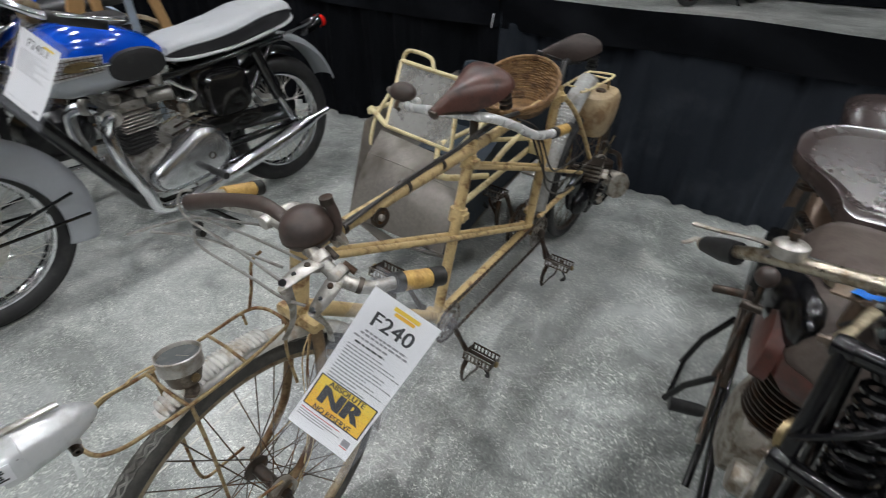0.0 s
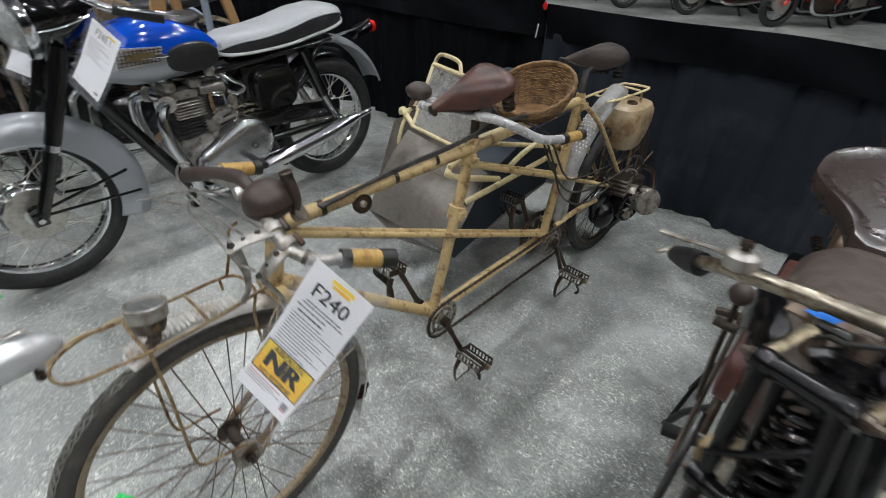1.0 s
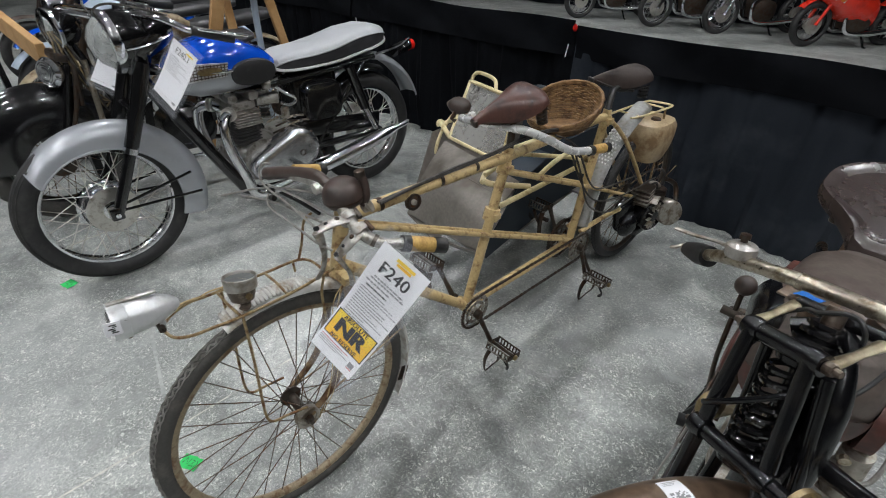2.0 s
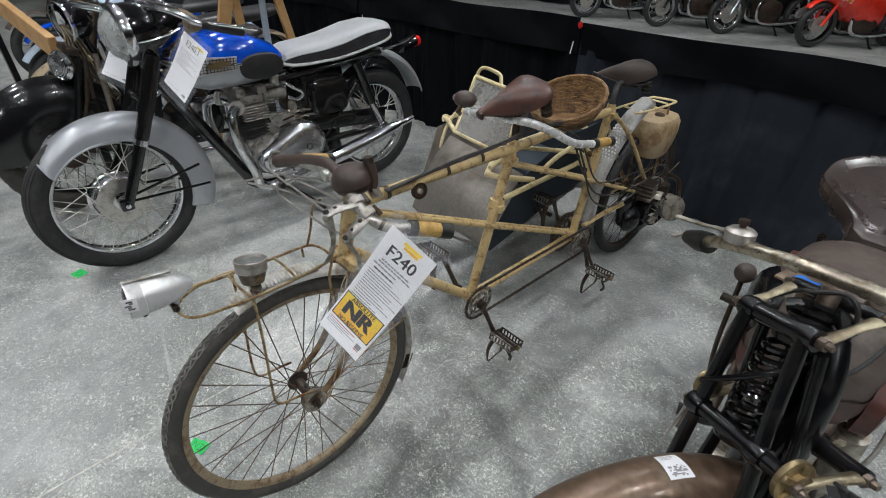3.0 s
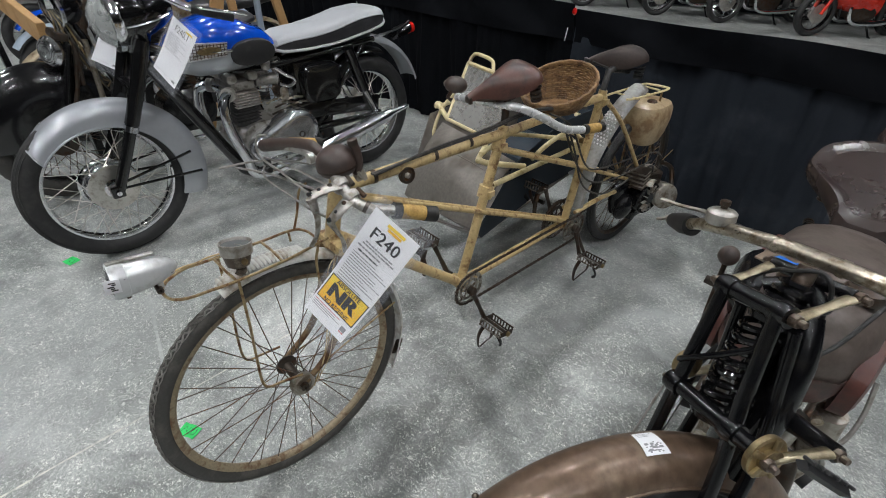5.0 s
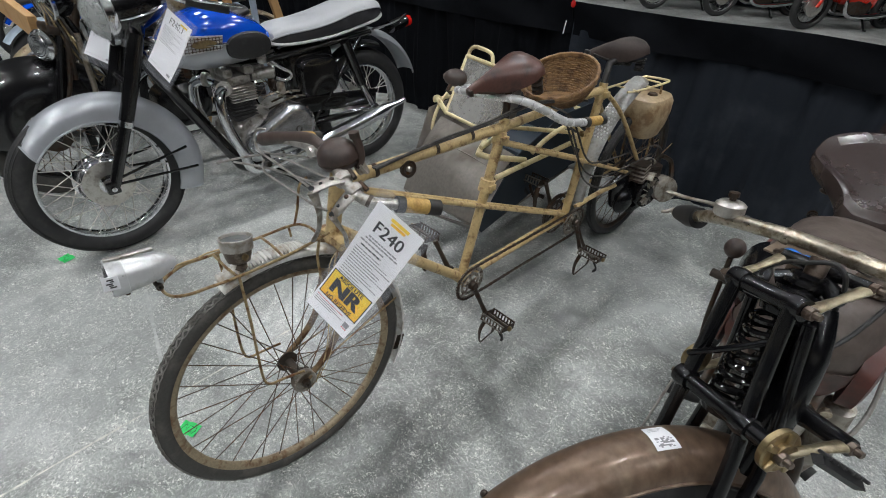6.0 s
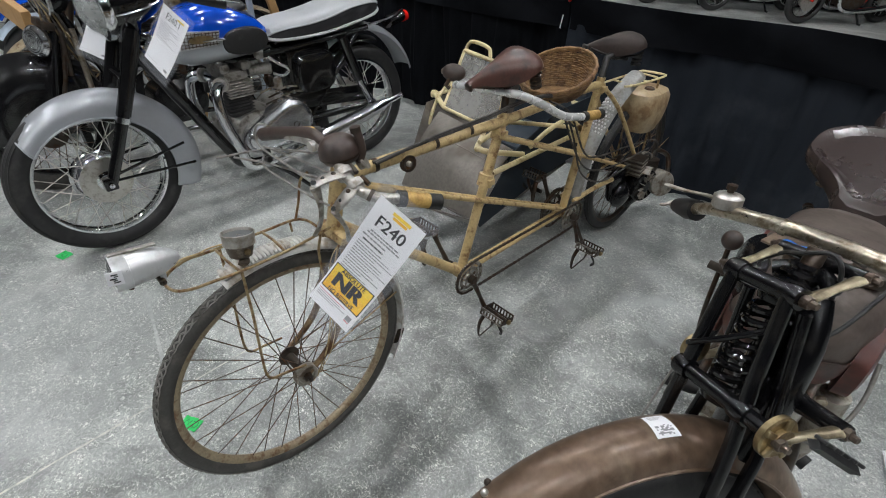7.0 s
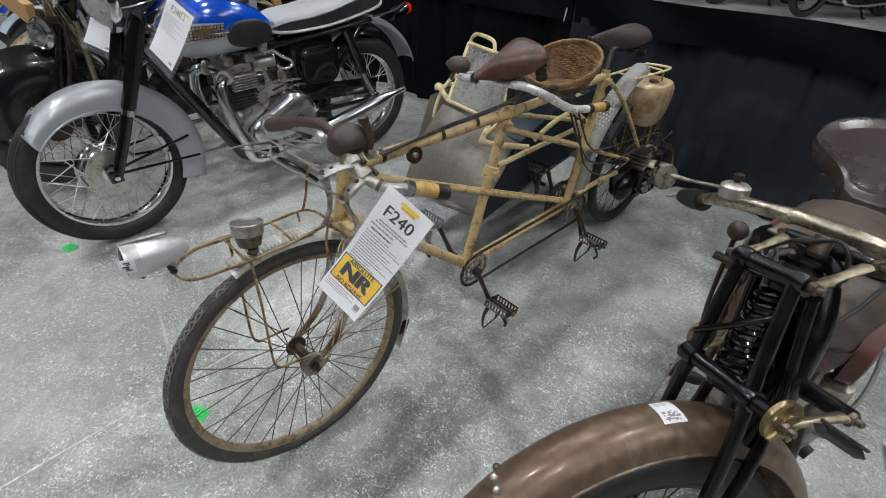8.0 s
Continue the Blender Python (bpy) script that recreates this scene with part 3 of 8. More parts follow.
solo("backdrop", bm, drape_cloth, "tall black cloth backdrop at the side of the hall", "backdrop", "structure", pose(-5.5, 4, 0, 0, 0, 80))

# ---- tandem ----
BB1, BB2 = (0, 0.655, 0.305), (0, 1.295, 0.300)
FRONT, REAR, RW = (0.012, -0.011, 0.349), (0, 1.84, 0.346), 0.346
FW, FRONT_POSE = 0.350, pose(0.012, -0.011, 0.349, 0, -2.9, -0.4)
tandem = thing("tandem_bicycle", "old cream-painted tandem bicycle with rusty parts and rear engine", "bicycle", pose(0, 0, 0))


def tube_part(name, pts, r, mat=cream, curve=0, parent=tandem, label="", seg=12):
    return part(name, sweep(NB(), pts, r, seg, curve=curve), mat, parent, label)


tube_part("head_tube", [(0, 0.166, 0.692), (0, 0.208, 0.880)], 0.019)
tube_part("top_tube", [(0, 0.20, 0.848), (0, 0.5, 0.842), (0, 0.82, 0.832)], 0.0165)
tube_part("rear_top_tube", [(0, 0.82, 0.832), (0, 1.395, 0.835)], 0.0155)
tube_part("down_tube", [(0, 0.165, 0.735), BB1], 0.0175)
tube_part("bottom_tube", [BB1, BB2], 0.0175)
tube_part("seat_tube", [BB1, (0, 0.822, 0.86)], 0.0165)
tube_part("seat_tube", [BB2, (0, 1.40, 0.86)], 0.0165)
for s in (-1, 1):
    tube_part("lateral_tube", [(s * 0.011, 0.20, 0.835), (s * 0.014, 0.742, 0.575), (s * 0.016, 1.29, 0.318)], 0.0085)
    tube_part("rear_lateral_tube", [(s * 0.016, 0.80, 0.788), (s * 0.03, 1.33, 0.563), (s * 0.062, 1.80, 0.358)], 0.0085)
    tube_part("chain_stay", [(s * 0.03, 1.325, 0.352), (s * 0.045, 1.5, 0.370), (s * 0.064, 1.83, 0.352)], 0.0105, curve=4)
    tube_part("seat_stay", [(s * 0.016, 1.395, 0.83), (s * 0.05, 1.53, 0.70), (s * 0.064, 1.84, 0.35)], 0.009, curve=4)
    tube_part("fork_blade", [(s * 0.045 + 0.004, 0.168, 0.705), (s * 0.050 + 0.004, 0.160, 0.62), (s * 0.053 + 0.005, 0.138, 0.52), (s * 0.055 + 0.006, 0.105, 0.440), (s * 0.057 + 0.007, 0.056, 0.385), (s * 0.058 + 0.008, -0.008, 0.346)], [0.0125, 0.0120, 0.0110, 0.0100, 0.0090, 0.0075], fork_rust, 4)
bm = NB()
box(bm, (0.004, 0.168, 0.705), (0.116, 0.034, 0.026), (-12, 0, 0), 0.008)
part("fork_crown", bm, cream, tandem)
for b in (BB1, BB2):
    bm = NB()
    lathe(bm, [(0.0, -0.037), (0.021, -0.037), (0.023, -0.03), (0.023, 0.03), (0.021, 0.037), (0.0, 0.037)], b, (1, 0, 0))
    part("bottom_bracket", bm, cream, tandem)
# lugs and clips on the frame
for at, r in (((0, 0.757, 0.645), 0.026), ((0, 0.80, 0.80), 0.021), ((0, 1.395, 0.82), 0.021)):
    bm = NB()
    lathe(bm, [(r * 0.7, -0.022), (r, -0.02), (r, 0.02), (r * 0.7, 0.022)], at, (0, 0.3, 1))
    box(bm, (at[0] + 0.022, at[1], at[2]), (0.018, 0.03, 0.022), bevel=0.003)
    part("clamp", bm, cream, tandem)
pul = part("pulley", lathe(NB(), [(0.0165, -0.004), (0.0235, -0.005), (0.0200, 0.0), (0.0235, 0.005), (0.0165, 0.004)], (0.020, 0.407, 0.826), (1, -0.1, 0.1), 26, closed=True), steel_dark, tandem, "small black grooved pulley on the top tube")
part("hub", lathe(NB(), [(0.0, -0.006), (0.008, -0.006), (0.008, 0.007), (0.005, 0.010), (0.0, 0.010)], (0.020, 0.407, 0.826), (1, -0.1, 0.1), 14), alloy_old, pul)
part("web", lathe(NB(), [(0.0, -0.0015), (0.017, -0.0015), (0.017, 0.0015), (0.0, 0.0015)], (0.020, 0.407, 0.826), (1, -0.1, 0.1), 20), spoke_dark, pul)
for y in (0.31, 0.52, 0.66):
    bm = NB()
    lathe(bm, [(0.0175, -0.006), (0.0185, -0.006), (0.0185, 0.006), (0.0175, 0.006)], (0, y, 0.845), (0, 1, 0), closed=True)
    part("cable_clip", bm, steel_dark, tandem)
for k, dz in ((0, 0.021), (1, 0.027)):
    tube_part("control_cable", [(0.01 + 0.012 * k, 0.30, 0.855 + dz * 0.2), (0.012, 0.52, 0.844 + dz), (0.012, 0.72, 0.846 + dz), (0.02, 0.95, 0.86 + dz), (0.03, 1.25, 0.83)], 0.0042, cable, 6, seg=6)

# wheels and mudguards
front = wheel("front_wheel", tandem, FRONT, FW, 0.0185, rim_rust, tyre_old, spoke_dark, steel_dark, 36, hub=(0.014, 0.03, 0.042), spoke_r=0.0015, turn=-2.5)
front.matrix_basis = FRONT_POSE
# rear rim and tyre take darker materials to paint in the shade there
rear = wheel("rear_wheel", tandem, REAR, RW, 0.0185, steel_dark, tyre_black, spoke_dark, steel_dark, 36, hub=(0.016, 0.035, 0.045), spoke_r=0.0015, tread=80)


def wavy_rib(off, amp, waves, r):
    """A raised wavy tread rib round the tyre crown."""
    pts = []
    for i in range(waves * 6):
        u = 2 * math.pi * i / (waves * 6)
        x = off + amp * math.sin(u * waves)
        rad = FW + 0.0006 - x * x * 26
        pts.append((x, rad * math.cos(u), rad * math.sin(u)))
    return sweep(NB(), pts, r, 4, closed=True)


tread_grey = material("dusty_tread_rubber", (0.19, 0.185, 0.17), 0.7, 0, (0.06, 0.056, 0.05), 0.4, 14, 0.3, 0.2, 160)
for off in (-0.006, 0.006):
    part("tread_rib", wavy_rib(off, 0.0034, 96, 0.0026), tread_grey, front)
for off in (-0.0125, 0.0125):
    part("tread_rib", wavy_rib(off, 0.0008, 80, 0.0015), tread_grey, front)
# dynamo drum and loose gilt wires at the front hub
part("hub_drum", lathe(NB(), [(0.0, -0.010), (0.030, -0.010), (0.033, -0.006), (0.033, 0.010), (0.030, 0.012), (0.024, 0.011), (0.022, 0.007), (0.0, 0.007)], (0.052, 0, 0), (1, 0, 0), 30), alloy_old, front)
part("axle_nut", lathe(NB(), [(0, 0), (0.012, 0), (0.012, 0.010), (0.006, 0.012), (0.006, 0.022), (0, 0.022)], (0.062, 0, 0), (1, 0, 0), 6), steel_dark, front)
rw = random.Random(21)
for i in range(4):
    a, b = rw.uniform(-0.02, 0.02), rw.uniform(0.02, 0.06)
    part("loose_wire", sweep(NB(), [(0.064 + 0.004 * (i % 3), 0.02 + a, 0.32 + a), (0.072, 0.04 + b * 0.6, 0.40 + a), (0.070 + 0.01 * rw.random(), 0.07 + b * 0.6, 0.50), (0.064, 0.115 + 0.5 * a, 0.60 + 0.02 * i), (0.052, 0.150 + 0.3 * a, 0.70)], 0.0011 + 0.0004 * (i % 2), 5, curve=5), gold if i % 3 else cream, tandem)


def mudguard(R, half, depth, a0, a1, thick=0.0016, seg=40, prof_n=9):
    """A curved strip over a wheel, from angle a0 to a1 (0 back, 90 up)."""
    bm = NB()
    grid = []
    for i in range(seg + 1):
        u = radians(a0 + (a1 - a0) * i / seg)
        row = []
        for j in range(prof_n):
            w = math.pi * j / (prof_n - 1)
            r = R + depth * math.sin(w)
            row.append((half * math.cos(w), r * math.cos(u), r * math.sin(u)))
        grid.append(row)
    return sheet(bm, grid, thick)


part("front_mudguard", mudguard(FW + 0.010, 0.027, 0.018, -32, 108), white_fender, tandem, "scuffed pale front mudguard", FRONT_POSE)
rm2 = part("rear_mudguard", mudguard(RW + 0.132, 0.040, 0.026, 106, 178), grey_fender, tandem, "dull grey rear mudguard with a punched pale panel", pose(*REAR))
bm = NB()
for i in range(11):
    for j in range(6):
        u, w = radians(128 + 1.7 * i), math.pi * (0.20 + 0.115 * j + 0.05 * (i % 2))
        r = RW + 0.1325 + 0.026 * math.sin(w)
        ball(bm, (0.040 * math.cos(w), r * math.cos(u), r * math.sin(u)), (0.0042, 0.0042, 0.0042), (0, 0, 0), 8)
part("punched_panel", bm, bar_white, rm2, "pale studded panel")
# coil-sprung cover along the top of the front mudguard
bm = NB()
for i in range(22):
    u = radians(76 + 30 * i / 21)
    R = FW + 0.030
    ball(bm, (0, R * math.cos(u), R * math.sin(u)), (0.026, 0.0075, 0.008), (math.degrees(u) - 90, 0, 0), 10)
part("mudguard_ribs", bm, white_fender, tandem, "white ribbed strip on the front mudguard", FRONT_POSE)
for s in (-1, 1):
    tube_part("mudguard_stay", [(s * 0.05, 0.0, 0.346), (s * 0.032, 0.335, 0.42)], 0.0028, gold, seg=6)
    tube_part("mudguard_stay", [(s * 0.06, 1.85, 0.346), (s * 0.035, 2.2, 0.40)], 0.0028, gold, seg=6)
bm = NB()
box(bm, (0.030, 0.338, 0.222), (0.004, 0.030, 0.055), (-22, 0, 0), 0.002)
part("flap", bm, steel_dark, tandem, "dark steel end bracket of the mudguard")

# front rack of bent gilt wire
rack = part("front_rack", sweep(NB(), [(0.040, 0.14, 0.750), (0.056, 0.02, 0.750), (0.060, -0.095, 0.753), (0.050, -0.150, 0.750), (0.042, -0.190, 0.748), (0.020, -0.218, 0.746), (-0.020, -0.224, 0.746), (-0.050, -0.202, 0.746), (-0.068, -0.160, 0.746), (-0.064, -0.115, 0.746), (-0.058, 0.011, 0.746), (-0.054, 0.090, 0.747), (-0.030, 0.116, 0.747), (0.020, 0.120, 0.745), (0.036, 0.112, 0.735), (0.038, 0.100, 0.690), (0.048, 0.098, 0.600)], 0.0034, 8, curve=5), gold, tandem, "gilt wire front rack")
for pts in ([(0.060, -0.095, 0.753), (0.005, -0.098, 0.747), (-0.062, -0.100, 0.746)], [(0.056, 0.012, 0.750), (0.0, 0.012, 0.752), (-0.058, 0.011, 0.746)]):
    part("cross_wire", sweep(NB(), pts, 0.0032, 7), gold, rack)
part("stay", sweep(NB(), [(-0.053, 0.082, 0.746), (-0.050, 0.082, 0.720)], 0.0030, 7), gold, rack)
part("upright", sweep(NB(), [(-0.053, 0.098, 0.747), (-0.050, 0.112, 0.790), (-0.045, 0.125, 0.850), (-0.03, 0.14, 0.872)], 0.0031, 8, curve=4), gold, rack)
for s in (-1, 1):
    part("hoop", sweep(NB(), [(s * 0.058, -0.092, 0.752 if s > 0 else 0.746), (s * 0.058, -0.096, 0.62), (s * 0.060, -0.104, 0.50), (s * 0.060, -0.106, 0.430), (s * 0.060, -0.094, 0.402), (s * 0.062, -0.060, 0.396), (s * 0.066, -0.005, 0.385)], 0.0034, 8, curve=5), gold, rack)
# torpedo headlamp ahead of the rack
lamp = part("headlamp", lathe(NB(), [(0.0, -0.088), (0.010, -0.086), (0.022, -0.072), (0.034, -0.045), (0.041, -0.012), (0.044, 0.02), (0.0445, 0.046)], (0, 0, 0), (0, 0, 1), 28), lamp_silver, tandem, "silver torpedo-shaped headlamp", Matrix.Translation((0.007, -0.254, 0.822)) @ turn_to((-0.02, -1.0, 0.11)) @ Matrix.Scale(0.80, 4))
part("lamp_rim", lathe(NB(), [(0.0445, 0.024), (0.0462, 0.025), (0.0465, 0.050), (0.044, 0.058), (0.040, 0.058)], seg=32), lamp_silver, lamp)
part("lens", lathe(NB(), [(0.0, 0.064), (0.02, 0.062), (0.041, 0.055), (0.041, 0.052), (0.0, 0.058)], seg=28), glass, lamp)
part("reflector", lathe(NB(), [(0.0, 0.0), (0.02, 0.012), (0.035, 0.035), (0.041, 0.051)], seg=24), chrome, lamp)
part("clasp", box(NB(), (0.0, 0.0475, 0.006), (0.014, 0.006, 0.100), (0, 0, 0), 0.002), alloy, lamp)
part("switch", lathe(NB(), [(0.0, 0.0), (0.006, 0.0), (0.006, 0.012), (0.0, 0.014)], (0, -0.044, 0.028), (0, -1, 0), 10), steel_dark, lamp)
part("pivot", lathe(NB(), [(0.004, -0.016), (0.0085, -0.016), (0.0085, 0.016), (0.004, 0.016)], (0.006, -0.052, -0.036), (1, 0, 0), 14, closed=True), steel_dark, lamp)
part("pivot_tab", box(NB(), (0.004, -0.042, -0.042), (0.010, 0.020, 0.014), (0, 0, 0), 0.002), lamp_silver, lamp)
tag = part("tag", box(NB(), (0.0485, 0.014, 0.058), (0.0015, 0.036, 0.032), (0, -8, 0), 0.0005), paper, lamp, "small white paper tag")
for i in range(5):
    part("tag_print", box(NB(), (0.0497, 0.004 + 0.005 * i, 0.058 + 0.003 * (i % 3 - 1)), (0.0008, 0.0030, 0.013 - 0.005 * (i % 2)), (0, -8, 0)), ink, lamp)
# round cup clamped on the rack
cup = part("instrument_cup", lathe(NB(), [(0.0, -0.046), (0.016, -0.046), (0.026, -0.040), (0.0305, -0.024), (0.0325, -0.006), (0.033, 0.0)], seg=28), cup_bowl, tandem, "small round instrument cup with a dull aluminium rim", Matrix.Translation((0.010, -0.066, 0.797)) @ turn_to((-0.20, 0.16, 1)) @ Matrix.Scale(0.93, 4))
part("cup_rim", lathe(NB(), [(0.033, -0.012), (0.0365, -0.011), (0.0370, 0.012), (0.0385, 0.014), (0.0385, 0.0175), (0.0360, 0.0185), (0.0345, 0.016), (0.0340, 0.004)], seg=32), satin_alloy, cup, "dull aluminium rim")
part("dial_glass", lathe(NB(), [(0.0, 0.0110), (0.034, 0.0110), (0.034, 0.008), (0.0, 0.008)], seg=24), dusty_glass, cup, "dusty grey dial glass")
part("needle", box(NB(), (0.006, 0.004, 0.0118), (0.024, 0.0014, 0.0006), (0, 0, 28)), alloy_old, cup)
part("screw", lathe(NB(), [(0.0, 0.0), (0.008, 0.0), (0.008, 0.006), (0.003, 0.008), (0.0, 0.007)], (0.028, 0.004, -0.024), (0.95, 0.1, -0.1), 14), brass, cup)
part("bracket", sweep(NB(), [(0.010, 0.0, -0.042), (0.022, -0.002, -0.048), (0.036, -0.014, -0.050)], [0.012, 0.012, 0.010], 10, curve=3, flat=0.3), cup_bowl, cup)
tube_part("lamp_wire", [(-0.005, -0.222, 0.772), (-0.030, -0.205, 0.765), (-0.052, -0.190, 0.758), (-0.066, -0.165, 0.753), (-0.062, -0.135, 0.753), (-0.068, -0.110, 0.752), (-0.058, -0.060, 0.752)], 0.0020, cream, 5, seg=6)

# handlebar, levers, grips
tube_part("stem", [(0, 0.20, 0.87), (0, 0.215, 0.925), (0.0, 0.20, 0.945), (0.0, 0.14, 0.945)], 0.0125, alloy, 5)
hb = [(-0.246, 0.290, 0.862), (-0.242, 0.215, 0.884), (-0.215, 0.168, 0.904), (-0.14, 0.158, 0.925), (-0.06, 0.160, 0.940), (0.02, 0.158, 0.946), (0.10, 0.142, 0.946), (0.152, 0.132, 0.936), (0.192, 0.136, 0.918), (0.222, 0.160, 0.903), (0.240, 0.200, 0.894), (0.262, 0.262, 0.873), (0.270, 0.285, 0.866)]
bar = part("handlebar", sweep(NB(), hb, 0.0115, 12, curve=6), satin_alloy, tandem)
part("grip", sweep(NB(), [(0.243, 0.210, 0.891), (0.262, 0.262, 0.8735)], 0.0165, 14), cork, bar, "amber cork grip with black tape ends")
for a, b in (((0.238, 0.196, 0.895), (0.2435, 0.211, 0.8905)), ((0.2615, 0.260, 0.8740), (0.2705, 0.286, 0.8655))):
    part("tape_end", sweep(NB(), [a, b], 0.0178, 14), tape_black, bar)
part("grip", sweep(NB(), [(-0.241, 0.212, 0.885), (-0.246, 0.290, 0.862)], 0.0165, 14), cork, bar, "amber cork grip")
part("grip_end", sweep(NB(), [(-0.2455, 0.284, 0.864), (-0.247, 0.304, 0.858)], 0.0178, 14), tape_black, bar)


def brake_lever(clamp, along, plate, blade):
    """A cast alloy band clamp on the bar, a flat two-pin bracket and a curved blade."""
    lever = part("brake_lever", lathe(NB(), [(0.0120, -0.009), (0.0185, -0.009), (0.0200, -0.004), (0.0200, 0.004), (0.0185, 0.009), (0.0120, 0.009)], clamp, along, 22, closed=True), satin_alloy, tandem, "cast alloy brake lever")
    part("bracket", sweep(NB(), plate, [0.0150, 0.0160, 0.0150, 0.0110], 12, curve=4, flat=0.42), satin_alloy, lever)
    part("blade", sweep(NB(), blade, [0.0120, 0.0085, 0.0070, 0.0062, 0.0070], 10, curve=6, flat=0.55), satin_alloy, lever)
    a, b = Vector(plate[1]), Vector(plate[-1])
    for q, r, m in ((a.lerp(b, 0.05), 0.0052, steel_dark), (a.lerp(b, 0.55), 0.0046, chrome), (b, 0.0062, chrome)):
        part("bolt", lathe(NB(), [(0, 0.004), (r, 0.004), (r, 0.0085), (r * 0.6, 0.0105), (0, 0.0105)], q, (0.35, -0.25, 0.9), 12), m, lever)
    part("clamp_screw", lathe(NB(), [(0, -0.012), (0.0055, -0.012), (0.0055, 0.012), (0, 0.012)], Vector(clamp) + Vector((0.010, 0.016, 0.010)), along, 10), steel_dark, lever)


brake_lever((0.146, 0.133, 0.938), (0.92, -0.05, -0.38), [(0.150, 0.128, 0.940), (0.149, 0.108, 0.944), (0.147, 0.085, 0.943), (0.143, 0.062, 0.936)], [(0.143, 0.063, 0.934), (0.138, 0.071, 0.903), (0.130, 0.077, 0.869), (0.118, 0.076, 0.828), (0.105, 0.065, 0.795)])
brake_lever((0.181, 0.135, 0.924), (0.88, 0.15, -0.45), [(0.184, 0.130, 0.924), (0.187, 0.114, 0.919), (0.183, 0.098, 0.904), (0.175, 0.081, 0.884)], [(0.175, 0.082, 0.880), (0.172, 0.097, 0.849), (0.168, 0.109, 0.822), (0.160, 0.116, 0.782)])
part("cable_band", lathe(NB(), [(0.0118, -0.004), (0.0135, -0.004), (0.0135, 0.004), (0.0118, 0.004)], (0.211, 0.149, 0.909), (0.7, 0.5, -0.4), closed=True), spoke_dark, bar)
# brake rods and cables sweeping round the bars
for pts in ([(-0.235, 0.150, 0.925), (-0.245, 0.133, 0.926), (-0.252, 0.123, 0.900), (-0.22, 0.120, 0.876), (-0.08, 0.108, 0.890), (0.143, 0.064, 0.938)],
            [(-0.40, 0.060, 0.800), (-0.33, 0.126, 0.825), (-0.24, 0.161, 0.852), (-0.02, 0.167, 0.916)],
            [(-0.225, 0.125, 0.852), (-0.205, 0.110, 0.844), (-0.16, 0.102, 0.841), (0.0, 0.089, 0.864), (0.12, 0.069, 0.894), (0.16, 0.080, 0.89)],
            [(-0.35, 0.09, 0.812), (-0.20, 0.129, 0.834), (0.08, 0.106, 0.911)],
            [(-0.28, 0.15, 0.850), (-0.10, 0.150, 0.880), (0.10, 0.135, 0.915)]):
    tube_part("brake_cable", pts, 0.0029, cable_grey, 6, seg=6)
for q in ((-0.205, 0.125, 0.868), (-0.215, 0.130, 0.842)):
    part("cable_clip", lathe(NB(), [(0, -0.007), (0.008, -0.007), (0.009, 0.0), (0.008, 0.007), (0, 0.007)], q, (1, 0.2, 0.2), 10), tape_black, tandem)
# bulb horn beside the stem
HORN = Matrix.Translation((0.090, 0.160, 0.962)) @ Matrix.Rotation(radians(-7), 4, "Y") @ Matrix.Rotation(radians(5), 4, "X")
horn = part("bulb_horn", lathe(NB(), [(0.0, 0.037), (0.012, 0.0362), (0.024, 0.0325), (0.035, 0.0245), (0.042, 0.0125), (0.0448, 0.0), (0.0440, -0.006), (0.0425, -0.007)], seg=36), rubber_brown, tandem, "brown rubber bulb horn", HORN)
part("base", lathe(NB(), [(0.0430, -0.0065), (0.0432, -0.010), (0.038, -0.020), (0.026, -0.027), (0.013, -0.031), (0.011, -0.052), (0.0, -0.052)], seg=32), rubber_brown, horn)
part("seam", lathe(NB(), [(0.0425, -0.0095), (0.0452, -0.009), (0.0452, -0.0065), (0.0425, -0.006)], seg=36, closed=True), steel_dark, horn)
part("clip", sweep(NB(), [(0.028, 0.034, 0.040), (0.034, 0.036, 0.018), (0.034, 0.034, -0.010), (0.026, 0.026, -0.030)], [0.0095, 0.0085, 0.008], 12, curve=4), rubber_brown, horn)
part("clip_end", lathe(NB(), [(0, -0.004), (0.0115, -0.004), (0.0115, 0.008), (0.008, 0.009), (0, 0.009)], (0.028, 0.034, 0.038), (0, 0, 1), 16), steel_dark, horn)
part("reed", lathe(NB(), [(0.0, 0), (0.012, 0), (0.014, 0.012), (0.018, 0.014), (0.018, 0.019), (0, 0.019)], (0.020, 0.026, -0.040), (0.4, 0.5, 0.3), 16), alloy_old, horn)
part("bracket", sweep(NB(), [(-0.006, -0.006, -0.030), (0.004, -0.020, -0.034), (0.030, -0.016, -0.038)], 0.006, 10, curve=4), alloy_old, horn)
tube_part("bar_wrap", [(-0.240, 0.139, 0.900), (-0.205, 0.148, 0.911), (-0.16, 0.157, 0.925), (-0.05, 0.166, 0.955), (0.0, 0.165, 0.961), (0.06, 0.160, 0.950)], [0.0165, 0.0165, 0.0155, 0.0150, 0.0125, 0.012], rubber_brown, 5, label="brown rubber wrapping round the bar", seg=14)


